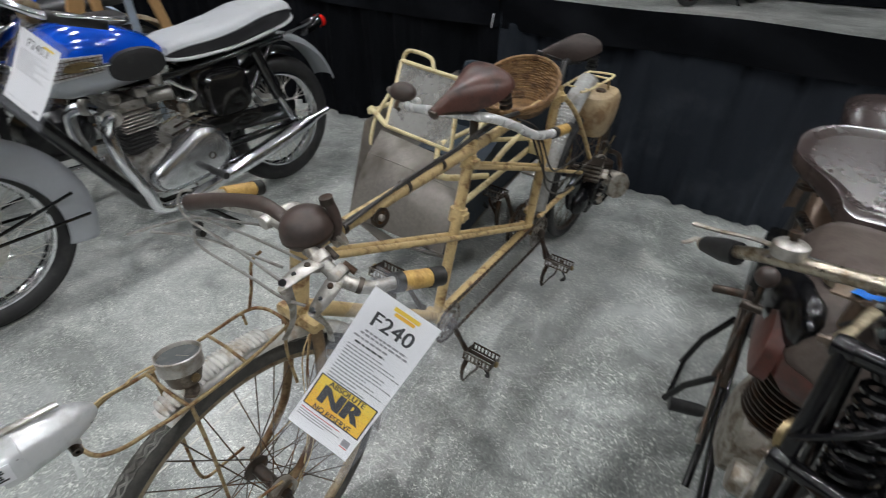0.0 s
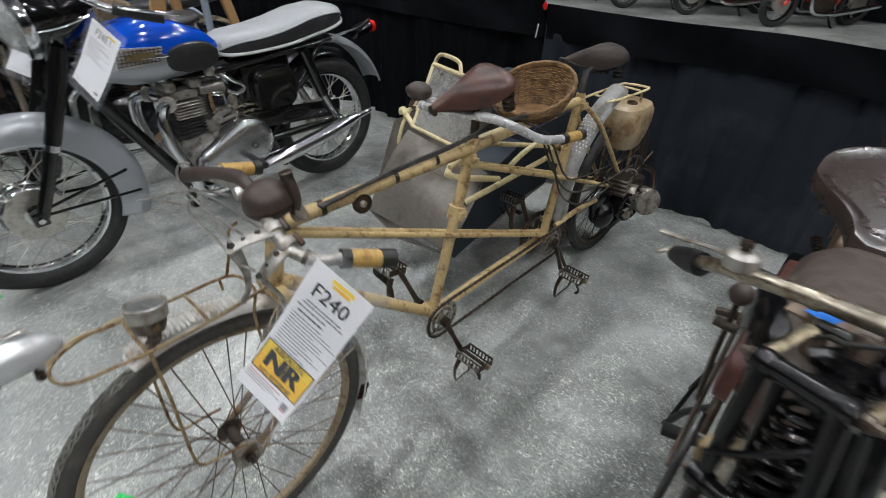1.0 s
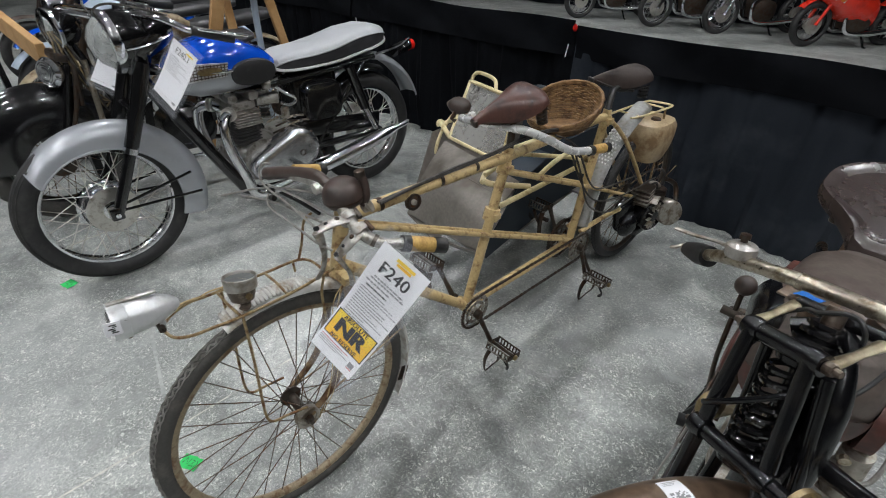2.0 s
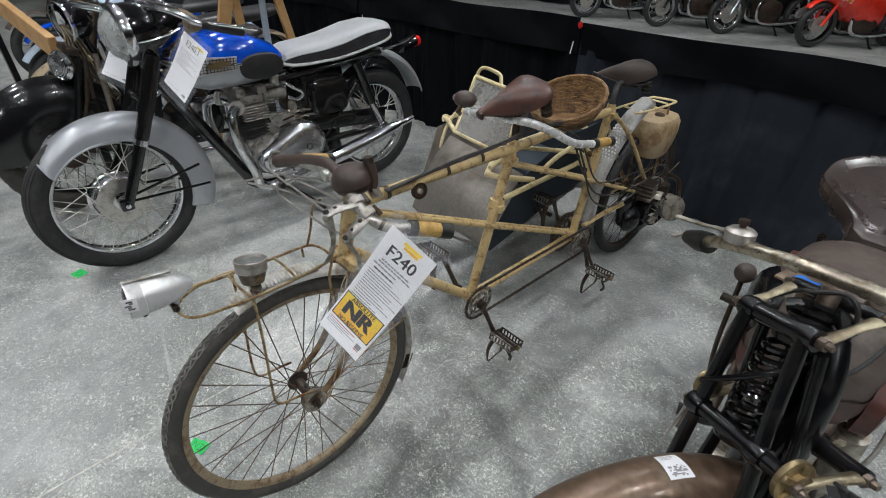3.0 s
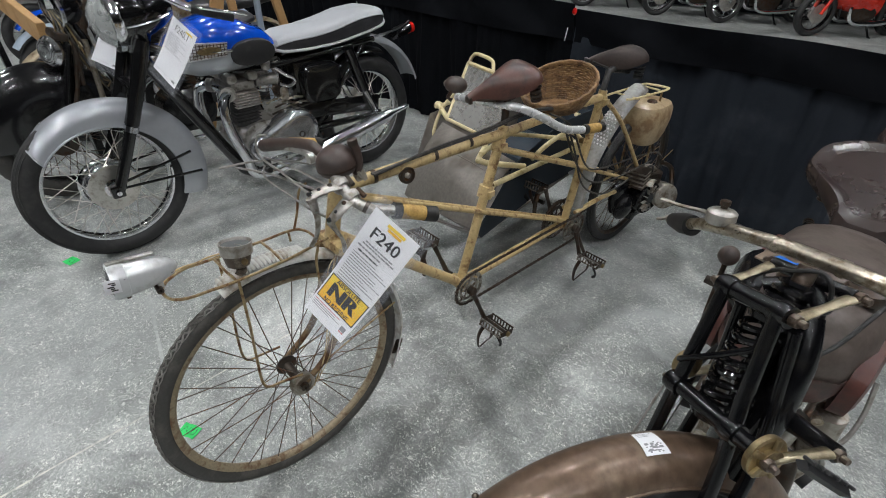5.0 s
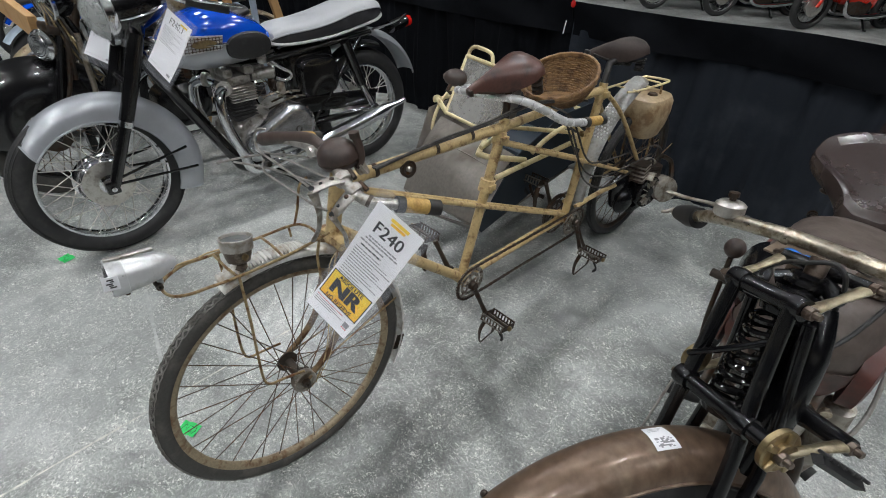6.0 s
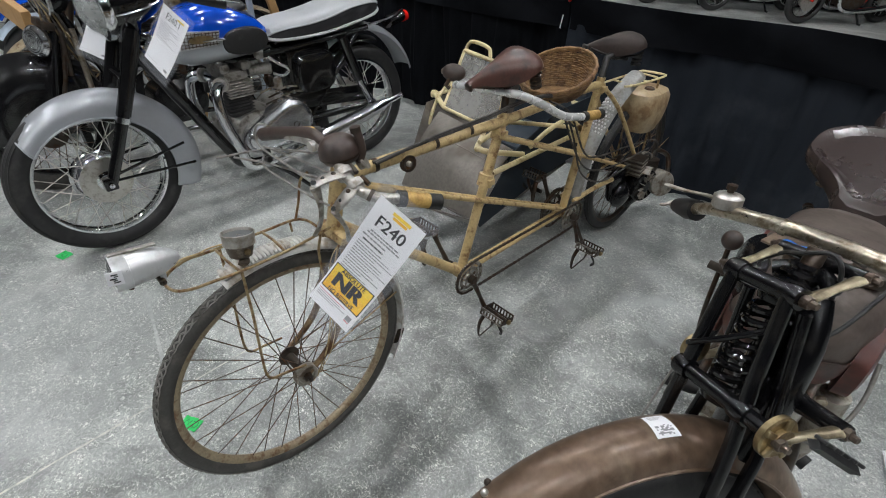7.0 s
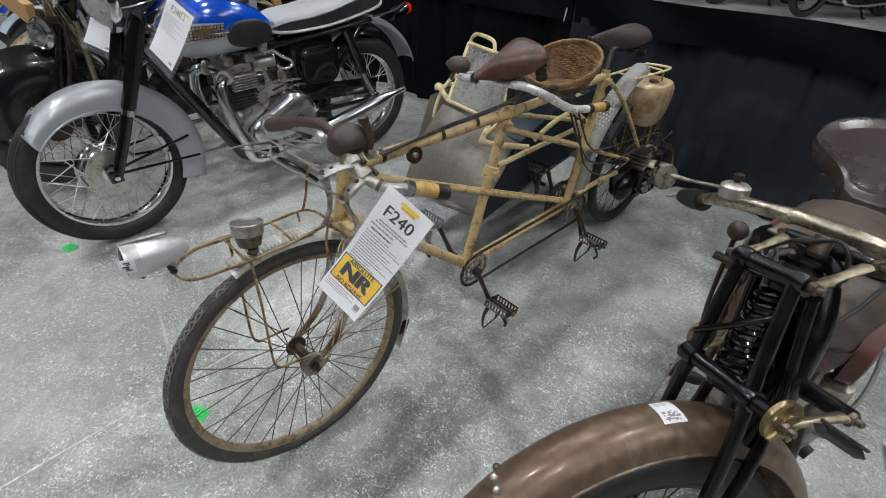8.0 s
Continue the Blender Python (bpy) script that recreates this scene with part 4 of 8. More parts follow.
# saddles
def saddle(name, at, turn, length, width, mat, spring_mat, label, nose_drop=0.02, tilt=0.0):
    """A sprung leather saddle; at is the middle of its top, nose towards -y."""
    pz = pose(*at, tilt, 0, turn)
    bm = NB()
    rings = []
    n = 18
    for i in range(n + 1):
        v = i / n
        y = -length / 2 + length * v
        k = max(0.0, min(1.0, (v - 0.22) / 0.56))
        half = width * (0.075 + 0.045 * min(1.0, v / 0.25) + 0.380 * k ** 1.7 * (2.35 - 1.35 * k)) * (1.0 if v < 0.84 else math.sqrt(max(0.02, 1 - ((v - 0.84) / 0.163) ** 2)))
        top = 0.010 * math.sin(3.0 * v) - nose_drop * (1 - v) ** 2 + 0.030 * max(0, v - 0.45) - 0.030 * max(0.0, (v - 0.80) / 0.20) ** 2.5
        drop = 0.018 + 0.040 * math.sin(math.pi * min(1.0, v * 0.95)) ** 1.3 + 0.004 * v
        row = []
        for j in range(17):
            w = math.pi * j / 16
            c, s = math.cos(w), math.sin(w)
            row.append((half * math.copysign(abs(c) ** 0.82, c), y, top + 0.008 * s * math.sin(math.pi * v) - drop * (1 - abs(s) ** 0.85)))
        rings.append(row)
    sheet(bm, rings, 0.004)
    top_ob = part(name, bm, mat, tandem, label, pz)
    bm = NB()
    for s in (-1, 1):
        sweep(bm, [(s * 0.012, -length * 0.42, -0.028), (s * 0.03, -0.02, -0.055), (s * 0.045, length * 0.3, -0.055), (s * width * 0.36, length * 0.42, -0.045)], 0.0045, 8, curve=5)
        for k in range(3):
            lathe(bm, [(0.010, -0.004), (0.018, -0.004), (0.018, 0.004), (0.010, 0.004)], (s * width * 0.28, length * 0.36, -0.06 - 0.014 * k), (0, 0, 1), 14, closed=True)
    box(bm, (0, 0.01, -0.058), (0.055, 0.045, 0.03), bevel=0.006)
    part("spring_frame", bm, spring_mat, top_ob)
    bm = NB()
    box(bm, (0, -length * 0.49, -0.026), (0.032, 0.014, 0.022), bevel=0.005)
    part("nose_plate", bm, spring_mat, top_ob)
    return top_ob


saddle("saddle", (-0.036, 0.826, 0.998), -17, 0.240, 0.182, leather, steel_dark, "worn brown leather saddle", 0.010, 15)
saddle("rear_saddle", (-0.030, 1.496, 0.980), -28, 0.250, 0.150, leather_old, tape_black, "faded brown leather saddle", 0.02, 0)
tube_part("seat_post", [(0, 0.82, 0.85), (-0.012, 0.842, 0.965)], 0.0125, steel_dark)
tube_part("seat_post", [(0, 1.395, 0.85), (-0.01, 1.43, 0.925), (-0.015, 1.50, 0.93)], 0.0125, tape_black)

# stoker handlebar, painted silver
hb2 = [(-0.335, 1.005, 0.840), (-0.322, 0.935, 0.850), (-0.27, 0.885, 0.868), (-0.17, 0.850, 0.893), (-0.08, 0.832, 0.910), (0, 0.830, 0.920), (0.03, 0.842, 0.920), (0.055, 0.876, 0.905), (0.08, 0.929, 0.876), (0.092, 0.975, 0.848), (0.104, 1.030, 0.824), (0.117, 1.110, 0.808)]
bar2 = part("rear_handlebar", sweep(NB(), hb2, 0.0135, 14, curve=6), bar_white, tandem, "swept silver-painted handlebar")
part("grip", sweep(NB(), [(0.1185, 1.120, 0.8065), (0.128, 1.190, 0.800)], 0.0170, 14), cork, bar2, "amber cork grip")
part("tape_end", sweep(NB(), [(0.116, 1.104, 0.809), (0.1187, 1.122, 0.8063)], 0.0178, 14), tape_black, bar2)
part("tape_end", sweep(NB(), [(0.1275, 1.184, 0.8005), (0.1305, 1.206, 0.7985)], 0.0178, 14), tape_black, bar2)
horn2 = part("bulb_horn", ball(NB(), (-0.350, 0.945, 0.884), (0.046, 0.038, 0.031), (0, 0, 12), 24), rubber_brown, tandem, "small brown rubber bulb horn")
part("knob", ball(NB(), (-0.412, 0.955, 0.874), (0.012, 0.012, 0.013), (0, 0, 0), 12), alloy_old, horn2)
part("clip", sweep(NB(), [(-0.345, 0.92, 0.87), (-0.35, 0.905, 0.845), (-0.34, 0.915, 0.835)], 0.008, 8), steel_dark, horn2)


# chainwheels, cranks, pedals
def chainwheel(at, R, teeth, arms, mat):
    bm = NB()
    lathe(bm, [(R - 0.012, -0.0015), (R, -0.0012), (R, 0.0012), (R - 0.012, 0.0015)], axis=(1, 0, 0), seg=48, closed=True)
    for i in range(teeth):
        a = 2 * math.pi * i / teeth
        bmesh.ops.create_cube(bm, size=1.0, matrix=Matrix.Rotation(a, 4, "X") @ Matrix.Translation((0, R + 0.001, 0)) @ Matrix.Diagonal((0.002, 0.006, 0.006, 1)))
    for i in range(arms):
        a = 2 * math.pi * i / arms
        m4 = Matrix.Rotation(a, 3, "X")
        sweep(bm, [m4 @ Vector((0, 0.015, 0)), m4 @ Vector((0, R * 0.5, R * 0.16)), m4 @ Vector((0, R - 0.008, 0))], 0.0045, 8, curve=4, flat=0.5)
    lathe(bm, [(0, -0.006), (0.02, -0.006), (0.02, 0.006), (0, 0.008)], axis=(1, 0, 0), seg=20)
    lathe(bm, [(R * 0.52, -0.001), (R * 0.70, -0.001), (R * 0.70, 0.001), (R * 0.52, 0.001)], axis=(1, 0, 0), seg=32, closed=True)
    return part("chainwheel", bm, mat, tandem, "", pose(*at))


chainwheel((0.046, 0.655, 0.305), 0.066, 36, 5, worn_steel)
chainwheel((0.046, 1.295, 0.300), 0.062, 36, 5, worn_steel)
chainwheel((-0.048, 1.295, 0.300), 0.088, 46, 6, steel_dark)


def pedal_set(b, s, ang):
    """Crank and rat-trap pedal on side s, crank angle in degrees (0 back, 90 up)."""
    c = radians(ang)
    tip = (b[0] + s * 0.082, b[1] + 0.157 * math.cos(c), b[2] + 0.157 * math.sin(c))
    crank = part("crank", sweep(NB(), [(b[0] + s * 0.062, b[1], b[2]), (b[0] + s * 0.075, b[1] + 0.1 * math.cos(c), b[2] + 0.1 * math.sin(c)), tip], [0.011, 0.008, 0.010], 10), steel_dark, tandem)
    part("crank_boss", lathe(NB(), [(0, -0.008), (0.017, -0.008), (0.017, 0.010), (0.012, 0.014), (0, 0.014)], (b[0] + s * 0.062, b[1], b[2]), (s, 0, 0), 18), steel_dark, crank)
    x0, x1 = tip[0] + s * 0.014, tip[0] + s * 0.114
    pt = Vector(tip)
    pedal = part("pedal", rod(NB(), tip, (x1 + s * 0.012, tip[1], tip[2]), 0.0065, 10), steel_dark, tandem, "dark steel rat-trap pedal")
    mid = Vector(((x0 + x1) / 2, pt.y, pt.z))
    tilt = Matrix.Rotation(radians(-14), 4, "X")
    for k in (-1, 1):
        bm = NB()
        for z in (-0.0125, 0.0125):
            box(bm, (0, k * 0.034, z), (0.104, 0.0038, 0.0050))
        for i in range(8):
            box(bm, (-0.0485 + 0.01386 * i, k * 0.034, 0), (0.0048, 0.0034, 0.0300))
        bmesh.ops.transform(bm, matrix=Matrix.Translation(mid) @ tilt, verts=bm.verts[:])
        part("cage", bm, worn_steel if k < 0 else steel_dark, pedal)
    for x in (-0.051, 0.051):
        bm = NB()
        box(bm, (x, 0, 0), (0.0040, 0.070, 0.024), (0, 0, 0), 0.002, 1)
        bmesh.ops.transform(bm, matrix=Matrix.Translation(mid) @ tilt, verts=bm.verts[:])
        part("cage_end", bm, steel_dark, pedal)
    part("dust_cap", lathe(NB(), [(0, 0), (0.010, 0), (0.010, 0.007), (0.006, 0.010), (0, 0.010)], (x1 + s * 0.004, pt.y, pt.z), (s, 0, 0), 14), brass, pedal)
    part("toe_clip", sweep(NB(), [(x0 + s * 0.008, pt.y - 0.022, pt.z - 0.018), (x0 + s * 0.002, pt.y - 0.040, pt.z - 0.062), (x0 + s * 0.002, pt.y - 0.034, pt.z - 0.125), (x0 + s * 0.020, pt.y - 0.012, pt.z - 0.094), (x0 + s * 0.044, pt.y - 0.016, pt.z - 0.050), (x0 + s * 0.052, pt.y - 0.022, pt.z - 0.020)], [0.0105, 0.0095, 0.0075, 0.0075, 0.0095, 0.0105], 8, curve=4, flat=0.4), steel_dark, pedal)
    part("toe_strap", sweep(NB(), [(x0 + s * 0.078, pt.y - 0.024, pt.z - 0.014), (x0 + s * 0.092, pt.y - 0.014, pt.z - 0.050), (x0 + s * 0.070, pt.y + 0.004, pt.z - 0.088)], [0.0105, 0.0105, 0.005], 8, curve=4, flat=0.35), tyre_black, pedal)


pedal_set(BB1, 1, -69.5)
pedal_set(BB1, -1, 110.5)
pedal_set(BB2, 1, -72)
pedal_set(BB2, -1, 110)


def chain(path, step=0.0127, closed=True):
    """Links along a loop."""
    p = [Vector(q) for q in path]
    p.append(p[0])
    bm = NB()
    left, flip = 0.0, 0
    for a, b in zip(p, p[1:]):
        d = (b - a).length
        way = (b - a).normalized()
        while left < d:
            q = a + way * left
            m4 = Matrix.Translation(q) @ Vector((0, 1, 0)).rotation_difference(way).to_matrix().to_4x4() @ Matrix.Diagonal((0.008 if flip else 0.005, 0.0145, 0.008, 1))
            bmesh.ops.create_cube(bm, size=1.0, matrix=m4)
            flip = 1 - flip
            left += step
        left -= d
    return bm


def belt(y0, z0, r0, y1, z1, r1, x):
    """A loop round two discs."""
    out = [(x, y0 + r0 * math.cos(u), z0 + r0 * math.sin(u)) for u in np.linspace(math.pi / 2, 1.5 * math.pi, 14)]
    return out + [(x, y1 + r1 * math.cos(u), z1 + r1 * math.sin(u)) for u in np.linspace(-math.pi / 2, math.pi / 2, 14)]


part("timing_chain", chain(belt(0.655, 0.305, 0.064, 1.315, 0.285, 0.064, 0.046)), steel_dark, tandem)
part("drive_chain", chain(belt(1.315, 0.285, 0.09, 1.84, 0.34, 0.04, -0.048)), steel_dark, tandem)

# rear carrier and fuel tank
carrier = part("rear_carrier", sweep(NB(), [(-0.055, 1.53, 0.800), (-0.062, 1.85, 0.785), (-0.045, 1.89, 0.783), (0.028, 1.905, 0.783), (0.048, 1.87, 0.783), (0.042, 1.62, 0.795), (0.03, 1.55, 0.800)], 0.0048, 8, curve=4), cream_light, tandem, "cream wire luggage carrier")
for y in (1.62, 1.72, 1.81):
    part("cross_wire", rod(NB(), (-0.058, y, 0.793), (0.045, y, 0.791), 0.004, 7), cream_light, carrier)
for s in (-1, 1):
    part("support", sweep(NB(), [(s * 0.05, 1.82, 0.785), (s * 0.06, 1.835, 0.55), (s * 0.062, 1.84, 0.35)], 0.005, 8), gold, carrier)
bm = NB()
rings = []
for z, a, b, y in ((0.0, 0.022, 0.045, 0.012), (0.012, 0.042, 0.075, 0.008), (0.06, 0.052, 0.098, 0.004), (0.12, 0.057, 0.112, 0.0), (0.165, 0.056, 0.112, 0.0), (0.188, 0.048, 0.100, 0.0), (0.198, 0.03, 0.075, 0.0)):
    rings.append(oval((0.018, 1.805 + y, 0.545 + z), a * 1.55, b * 1.10, "z", 28, 2.8))
loft(bm, rings)
tank = part("fuel_tank", bm, tank_cream, tandem, "stained cream fuel tank")
part("filler_cap", lathe(NB(), [(0.0, 0.02), (0.018, 0.02), (0.022, 0.015), (0.022, 0.004), (0.026, 0.0), (0.0, 0.0)], (0.035, 1.785, 0.731), (0.05, 0, 1), 20), steel_dark, tank, "dark filler cap")
part("fuel_tap", sweep(NB(), [(0.05, 1.88, 0.53), (0.06, 1.885, 0.49), (0.075, 1.89, 0.48)], 0.007, 8), steel_dark, tank)
part("fuel_pipe", sweep(NB(), [(0.06, 1.885, 0.49), (0.09, 1.93, 0.46), (0.08, 1.95, 0.42), (0.08, 1.92, 0.38)], 0.004, 7, curve=5), cable, tank)
# clip-on engine by the rear wheel
engine = part("engine", ball(NB(), (0.070, 1.86, 0.315), (0.045, 0.085, 0.075), (0, 0, 0), 24), frame_black, tandem, "small oily clip-on engine")
for i in range(8):
    part("fin", lathe(NB(), [(0.018, -0.0012), (0.046, -0.0012), (0.046, 0.0012), (0.018, 0.0012)], (0.09, 1.88, 0.345 + 0.008 * i), (0, 0.1, 1), 20, closed=True), steel_dark, engine)
part("flywheel", lathe(NB(), [(0.0, 0.02), (0.026, 0.022), (0.030, 0.008), (0.066, 0.006), (0.076, 0.016), (0.080, 0.010), (0.080, -0.030), (0.0, -0.030)], (0.125, 1.80, 0.295), (1, -0.25, 0), 30), frame_black, engine)
for i in range(12):
    u = 2 * math.pi * i / 12
    part("vane", box(NB(), (0.140, 1.80 + 0.050 * math.cos(u), 0.295 + 0.050 * math.sin(u)), (0.014, 0.036, 0.003), (math.degrees(u), 0, 0), 0.001, 1), alloy_old, engine)
part("silencer", lathe(NB(), [(0.0, -0.042), (0.054, -0.042), (0.062, -0.034), (0.063, 0.028), (0.059, 0.036), (0.050, 0.040), (0.0, 0.040)], (0.160, 1.895, 0.292), (0.80, -0.55, 0.22), 32), alloy_old, engine, "dull grey drum silencer")
part("carburettor", lathe(NB(), [(0.0, -0.03), (0.018, -0.03), (0.018, 0.0), (0.026, 0.004), (0.026, 0.03), (0.0, 0.034)], (0.08, 1.79, 0.415), (0.6, -0.6, 0.2), 20), alloy_old, engine)
part("intake", sweep(NB(), [(0.06, 1.82, 0.43), (0.075, 1.87, 0.42), (0.085, 1.90, 0.40)], 0.013, 10, curve=4), alloy_old, engine)
part("magneto", box(NB(), (0.05, 1.93, 0.34), (0.05, 0.05, 0.06), (0, 0, 0), 0.012), frame_black, engine)
part("exhaust_pipe", sweep(NB(), [(0.09, 1.96, 0.42), (0.12, 2.02, 0.38), (0.15, 2.0, 0.31), (0.155, 1.96, 0.29)], 0.012, 10, curve=5), steel_dark, engine)
part("skid", box(NB(), (0.06, 1.80, 0.20), (0.09, 0.12, 0.05), (0, 0, 0), 0.015), frame_black, engine)
part("cowl", wheel_lathe(NB(), [(0.084, -0.03), (0.092, -0.028), (0.094, 0.018), (0.090, 0.020), (0.088, -0.02)], 28, 10, 120), alloy_old, engine, "", pose(0.125, 1.80, 0.295, 0, 0, 14))
for k in range(7):
    part("pinch_bolt", lathe(NB(), [(0, 0), (0.006, 0), (0.006, 0.006), (0, 0.008)], (0.118, 1.80 + 0.024 * math.cos(k * 0.9), 0.295 + 0.024 * math.sin(k * 0.9)), (1, -0.25, 0), 6), nickel, engine)
for k in range(4):
    part("hose", sweep(NB(), [(0.07, 1.70 + 0.03 * k, 0.36 + 0.02 * k), (0.10, 1.74 + 0.03 * k, 0.40 + 0.015 * k), (0.09, 1.82 + 0.02 * k, 0.42 - 0.02 * k), (0.08, 1.88, 0.38)], 0.005, 7, curve=5), cable if k % 2 else steel_dark, engine)
for pts in ([(0.03, 1.02, 0.86), (0.06, 1.12, 0.80), (0.07, 1.25, 0.62), (0.06, 1.40, 0.55), (0.05, 1.75, 0.50), (0.075, 1.92, 0.48), (0.08, 1.95, 0.42)],
            [(0.05, 1.10, 0.82), (0.075, 1.15, 0.70), (0.055, 1.30, 0.50), (0.06, 1.5, 0.40), (0.07, 1.75, 0.42)],
            [(0.04, 1.1, 0.81), (0.06, 1.18, 0.66), (0.04, 1.36, 0.50), (0.055, 1.55, 0.45), (0.08, 1.85, 0.46)]):
    tube_part("throttle_cable", pts, 0.0038, cable, 6, seg=6)
# black bulk added by the rear wheel: engine mass plus the sidecar's shadow
part("belt_cover", box(NB(), (0.045, 1.70, 0.33), (0.05, 0.20, 0.16), (18, 0, 0), 0.03), frame_black, engine, "added black bulk for engine mass and sidecar shadow")
part("gear_case", ball(NB(), (0.075, 1.68, 0.27), (0.04, 0.07, 0.065), (0, 0, 0), 20), frame_black, engine)
for k in range(9):
    part("barrel_fin", box(NB(), (0.085, 1.74, 0.37 + 0.010 * k), (0.085, 0.085, 0.003), (0, 0, 8), 0.001, 1), alloy_old if k % 2 else steel_dark, engine)
# prop stand
tube_part("prop_stand", [(0.03, 1.36, 0.26), (0.06, 1.42, 0.12), (0.08, 1.50, 0.012), (0.10, 1.545, 0.012)], 0.008, steel_dark, 4)

# ---- tape labels on the floor ----
tape_scrap((-0.295, -0.282), 28, 0.066, 0.044, [[(-0.024, -0.01), (-0.016, 0.012), (-0.006, -0.008), (-0.002, 0.012)], [(0.004, 0.01), (0.016, 0.008), (0.008, 0.0), (0.016, -0.01), (0.003, -0.011)], [(0.021, 0.012), (0.026, 0.0), (0.020, -0.012)]])
tape_scrap((-1.615, -0.375), 20, 0.062, 0.052, [[(-0.018, 0.01), (0.0, 0.014), (-0.012, -0.006), (0.008, -0.01)], [(0.01, 0.012), (0.02, -0.012)]])


# ---- lot cards in clear sleeves ----
def card(label, T, R, B, L, bend, layout, group):
    """A printed sheet between four corners (top left, top right, bottom right, bottom left), bowed by bend metres."""
    T, R, B, L = (Vector(q) for q in (T, R, B, L))
    normal = (R - T).cross(L - T).normalized()
    mid = (T + R + B + L) / 4

    def at(u, v, lift=0.0):
        """u to the right, v down, both 0 to 1."""
        q = T.lerp(R, u).lerp(L.lerp(B, u), v)
        return q - mid - normal * (lift - bend * math.sin(math.pi * min(1, max(0, v))) * 1.0 + 0.25 * bend * math.sin(2 * math.pi * v) + 0.3 * bend * math.cos(math.pi * u))

    t = thing("lot_card", label, "sign", Matrix.Translation(mid), group)

    def film(lift, m, name, grow):
        rows = [[at(-grow + (1 + 2 * grow) * i / 14, -grow * 0.9 + (1 + 2 * grow) * j / 22, lift + 0.0016 * math.sin(9 * i / 14 + 5 * j / 22)) for i in range(15)] for j in range(23)]
        return part(name, sheet(NB(), rows, 0.0006), m, t)

    rows = [[at(i / 14, j / 22) for i in range(15)] for j in range(23)]
    part("sheet", sheet(NB(), rows, 0.0005), paper, t)
    sl = film(0.0045, sleeve_film, "front_film", 0.115)
    film(-0.0045, sleeve_film, "back_film", 0.115)
    w, h = (R - T).length, (L - T).length

    def bar(u0, v0, u1, v1, m, lift, name):
        rows = [[at(u0 + (u1 - u0) * i / 6, v0 + (v1 - v0) * j / 3, lift) for i in range(7)] for j in range(4)]
        part(name, sheet(NB(), rows), m, t)

    def words(text, u, v, size, m, lift, wide=1.0):
        vs, fs = text_mesh(text, size)
        bm = NB()
        made = [bm.verts.new(at(u + x * wide / w, v - y / h, lift)) for x, y, _ in vs]
        for f in fs:
            try:
                bm.faces.new([made[i] for i in f])
            except ValueError:
                pass
        part("print", bm, m, t)

    for row in layout:
        (words if isinstance(row[0], str) else bar)(*row)
    return t


print_mid = material("warm_yellow_print", (0.87, 0.56, 0.03), 0.5, 0, None, 0.3, 10, 0.05, 0)
rr = random.Random(4)
lay = [(0.36, 0.030, 0.74, 0.056, print_gold, 0.0014, "print"), (0.40, 0.060, 0.70, 0.082, print_yellow, 0.0014, "print"), ("F240", 0.490, 0.165, 0.0385, ink, 0.0016, 1.0), ("F240", 0.502, 0.166, 0.0385, ink, 0.0017, 1.0)]
for v, u0, u1 in ((0.245, 0.20, 0.84), (0.268, 0.16, 0.88), (0.30, 0.10, 0.62), (0.335, 0.16, 0.62)):
    u = u0
    while u < u1:
        n = rr.uniform(0.04, 0.10)
        lay.append((u, v, min(u + n, u1), v + 0.013, ink_grey if v < 0.31 else ink, 0.0014, "print_line"))
        u += n + 0.016
for i in range(13):
    v = 0.372 + 0.0225 * i
    u, u1 = 0.10, rr.uniform(0.42, 0.92) if i not in (2, 6) else 0.97
    while u < u1:
        n = rr.uniform(0.03, 0.11)
        lay.append((u, v, min(u + n, u1), v + 0.0085, ink_grey, 0.0014, "print_line"))
        u += n + 0.014
lay += [(0.035, 0.636, 0.965, 0.858, ink, 0.0012, "print_border"), (0.055, 0.643, 0.945, 0.700, print_gold, 0.0016, "print_panel"), (0.055, 0.700, 0.945, 0.748, print_mid, 0.0016, "print_panel"), (0.055, 0.748, 0.945, 0.850, print_yellow, 0.0016, "print_panel"),
        ("ABSOLUTE", 0.494, 0.664, 0.0145, ink, 0.0020, 1.0), ("ABSOLUTE", 0.502, 0.665, 0.0145, ink, 0.0021, 1.0)]
lay += [("NR", 0.465 + 0.012 * k, 0.748, 0.0470, ink, 0.0019 + 0.0001 * k, 1.22) for k in range(6)]
lay += [("NO RESERVE", 0.494, 0.836, 0.0138, ink, 0.0020, 0.96), ("NO RESERVE", 0.500, 0.837, 0.0138, ink, 0.0021, 0.96),
        (0.05, 0.876, 0.70, 0.881, ink_red, 0.0014, "print_line"), (0.05, 0.892, 0.60, 0.897, ink_grey, 0.0014, "print_line"), (0.05, 0.907, 0.74, 0.912, ink_grey, 0.0014, "print_line"), (0.05, 0.922, 0.50, 0.927, ink_grey, 0.0014, "print_line"),
        (0.80, 0.895, 0.92, 0.935, ink_grey, 0.0014, "print_badge"), (0.80, 0.940, 0.92, 0.946, ink_red, 0.0014, "print_line")]
card("white printed lot card in a clear sleeve on the tandem", (0.242, 0.154, 0.922), (0.351, 0.172, 0.873), (0.274, 0.012, 0.655), (0.161, 0.002, 0.694), 0.010, lay, "lot cards")
lay2 = [(0.60, 0.05, 0.86, 0.08, print_gold, 0.0014, "print"), ("F240.1", 0.50, 0.14, 0.036, ink, 0.0016)]
for i in range(15):
    v = 0.25 + 0.021 * i
    u, u1 = 0.10, rr.uniform(0.5, 0.9)
    while u < u1:
        n = rr.uniform(0.03, 0.11)
        lay2.append((u, v, min(u + n, u1), v + 0.007, ink_grey, 0.0014, "print_line"))
        u += n + 0.014
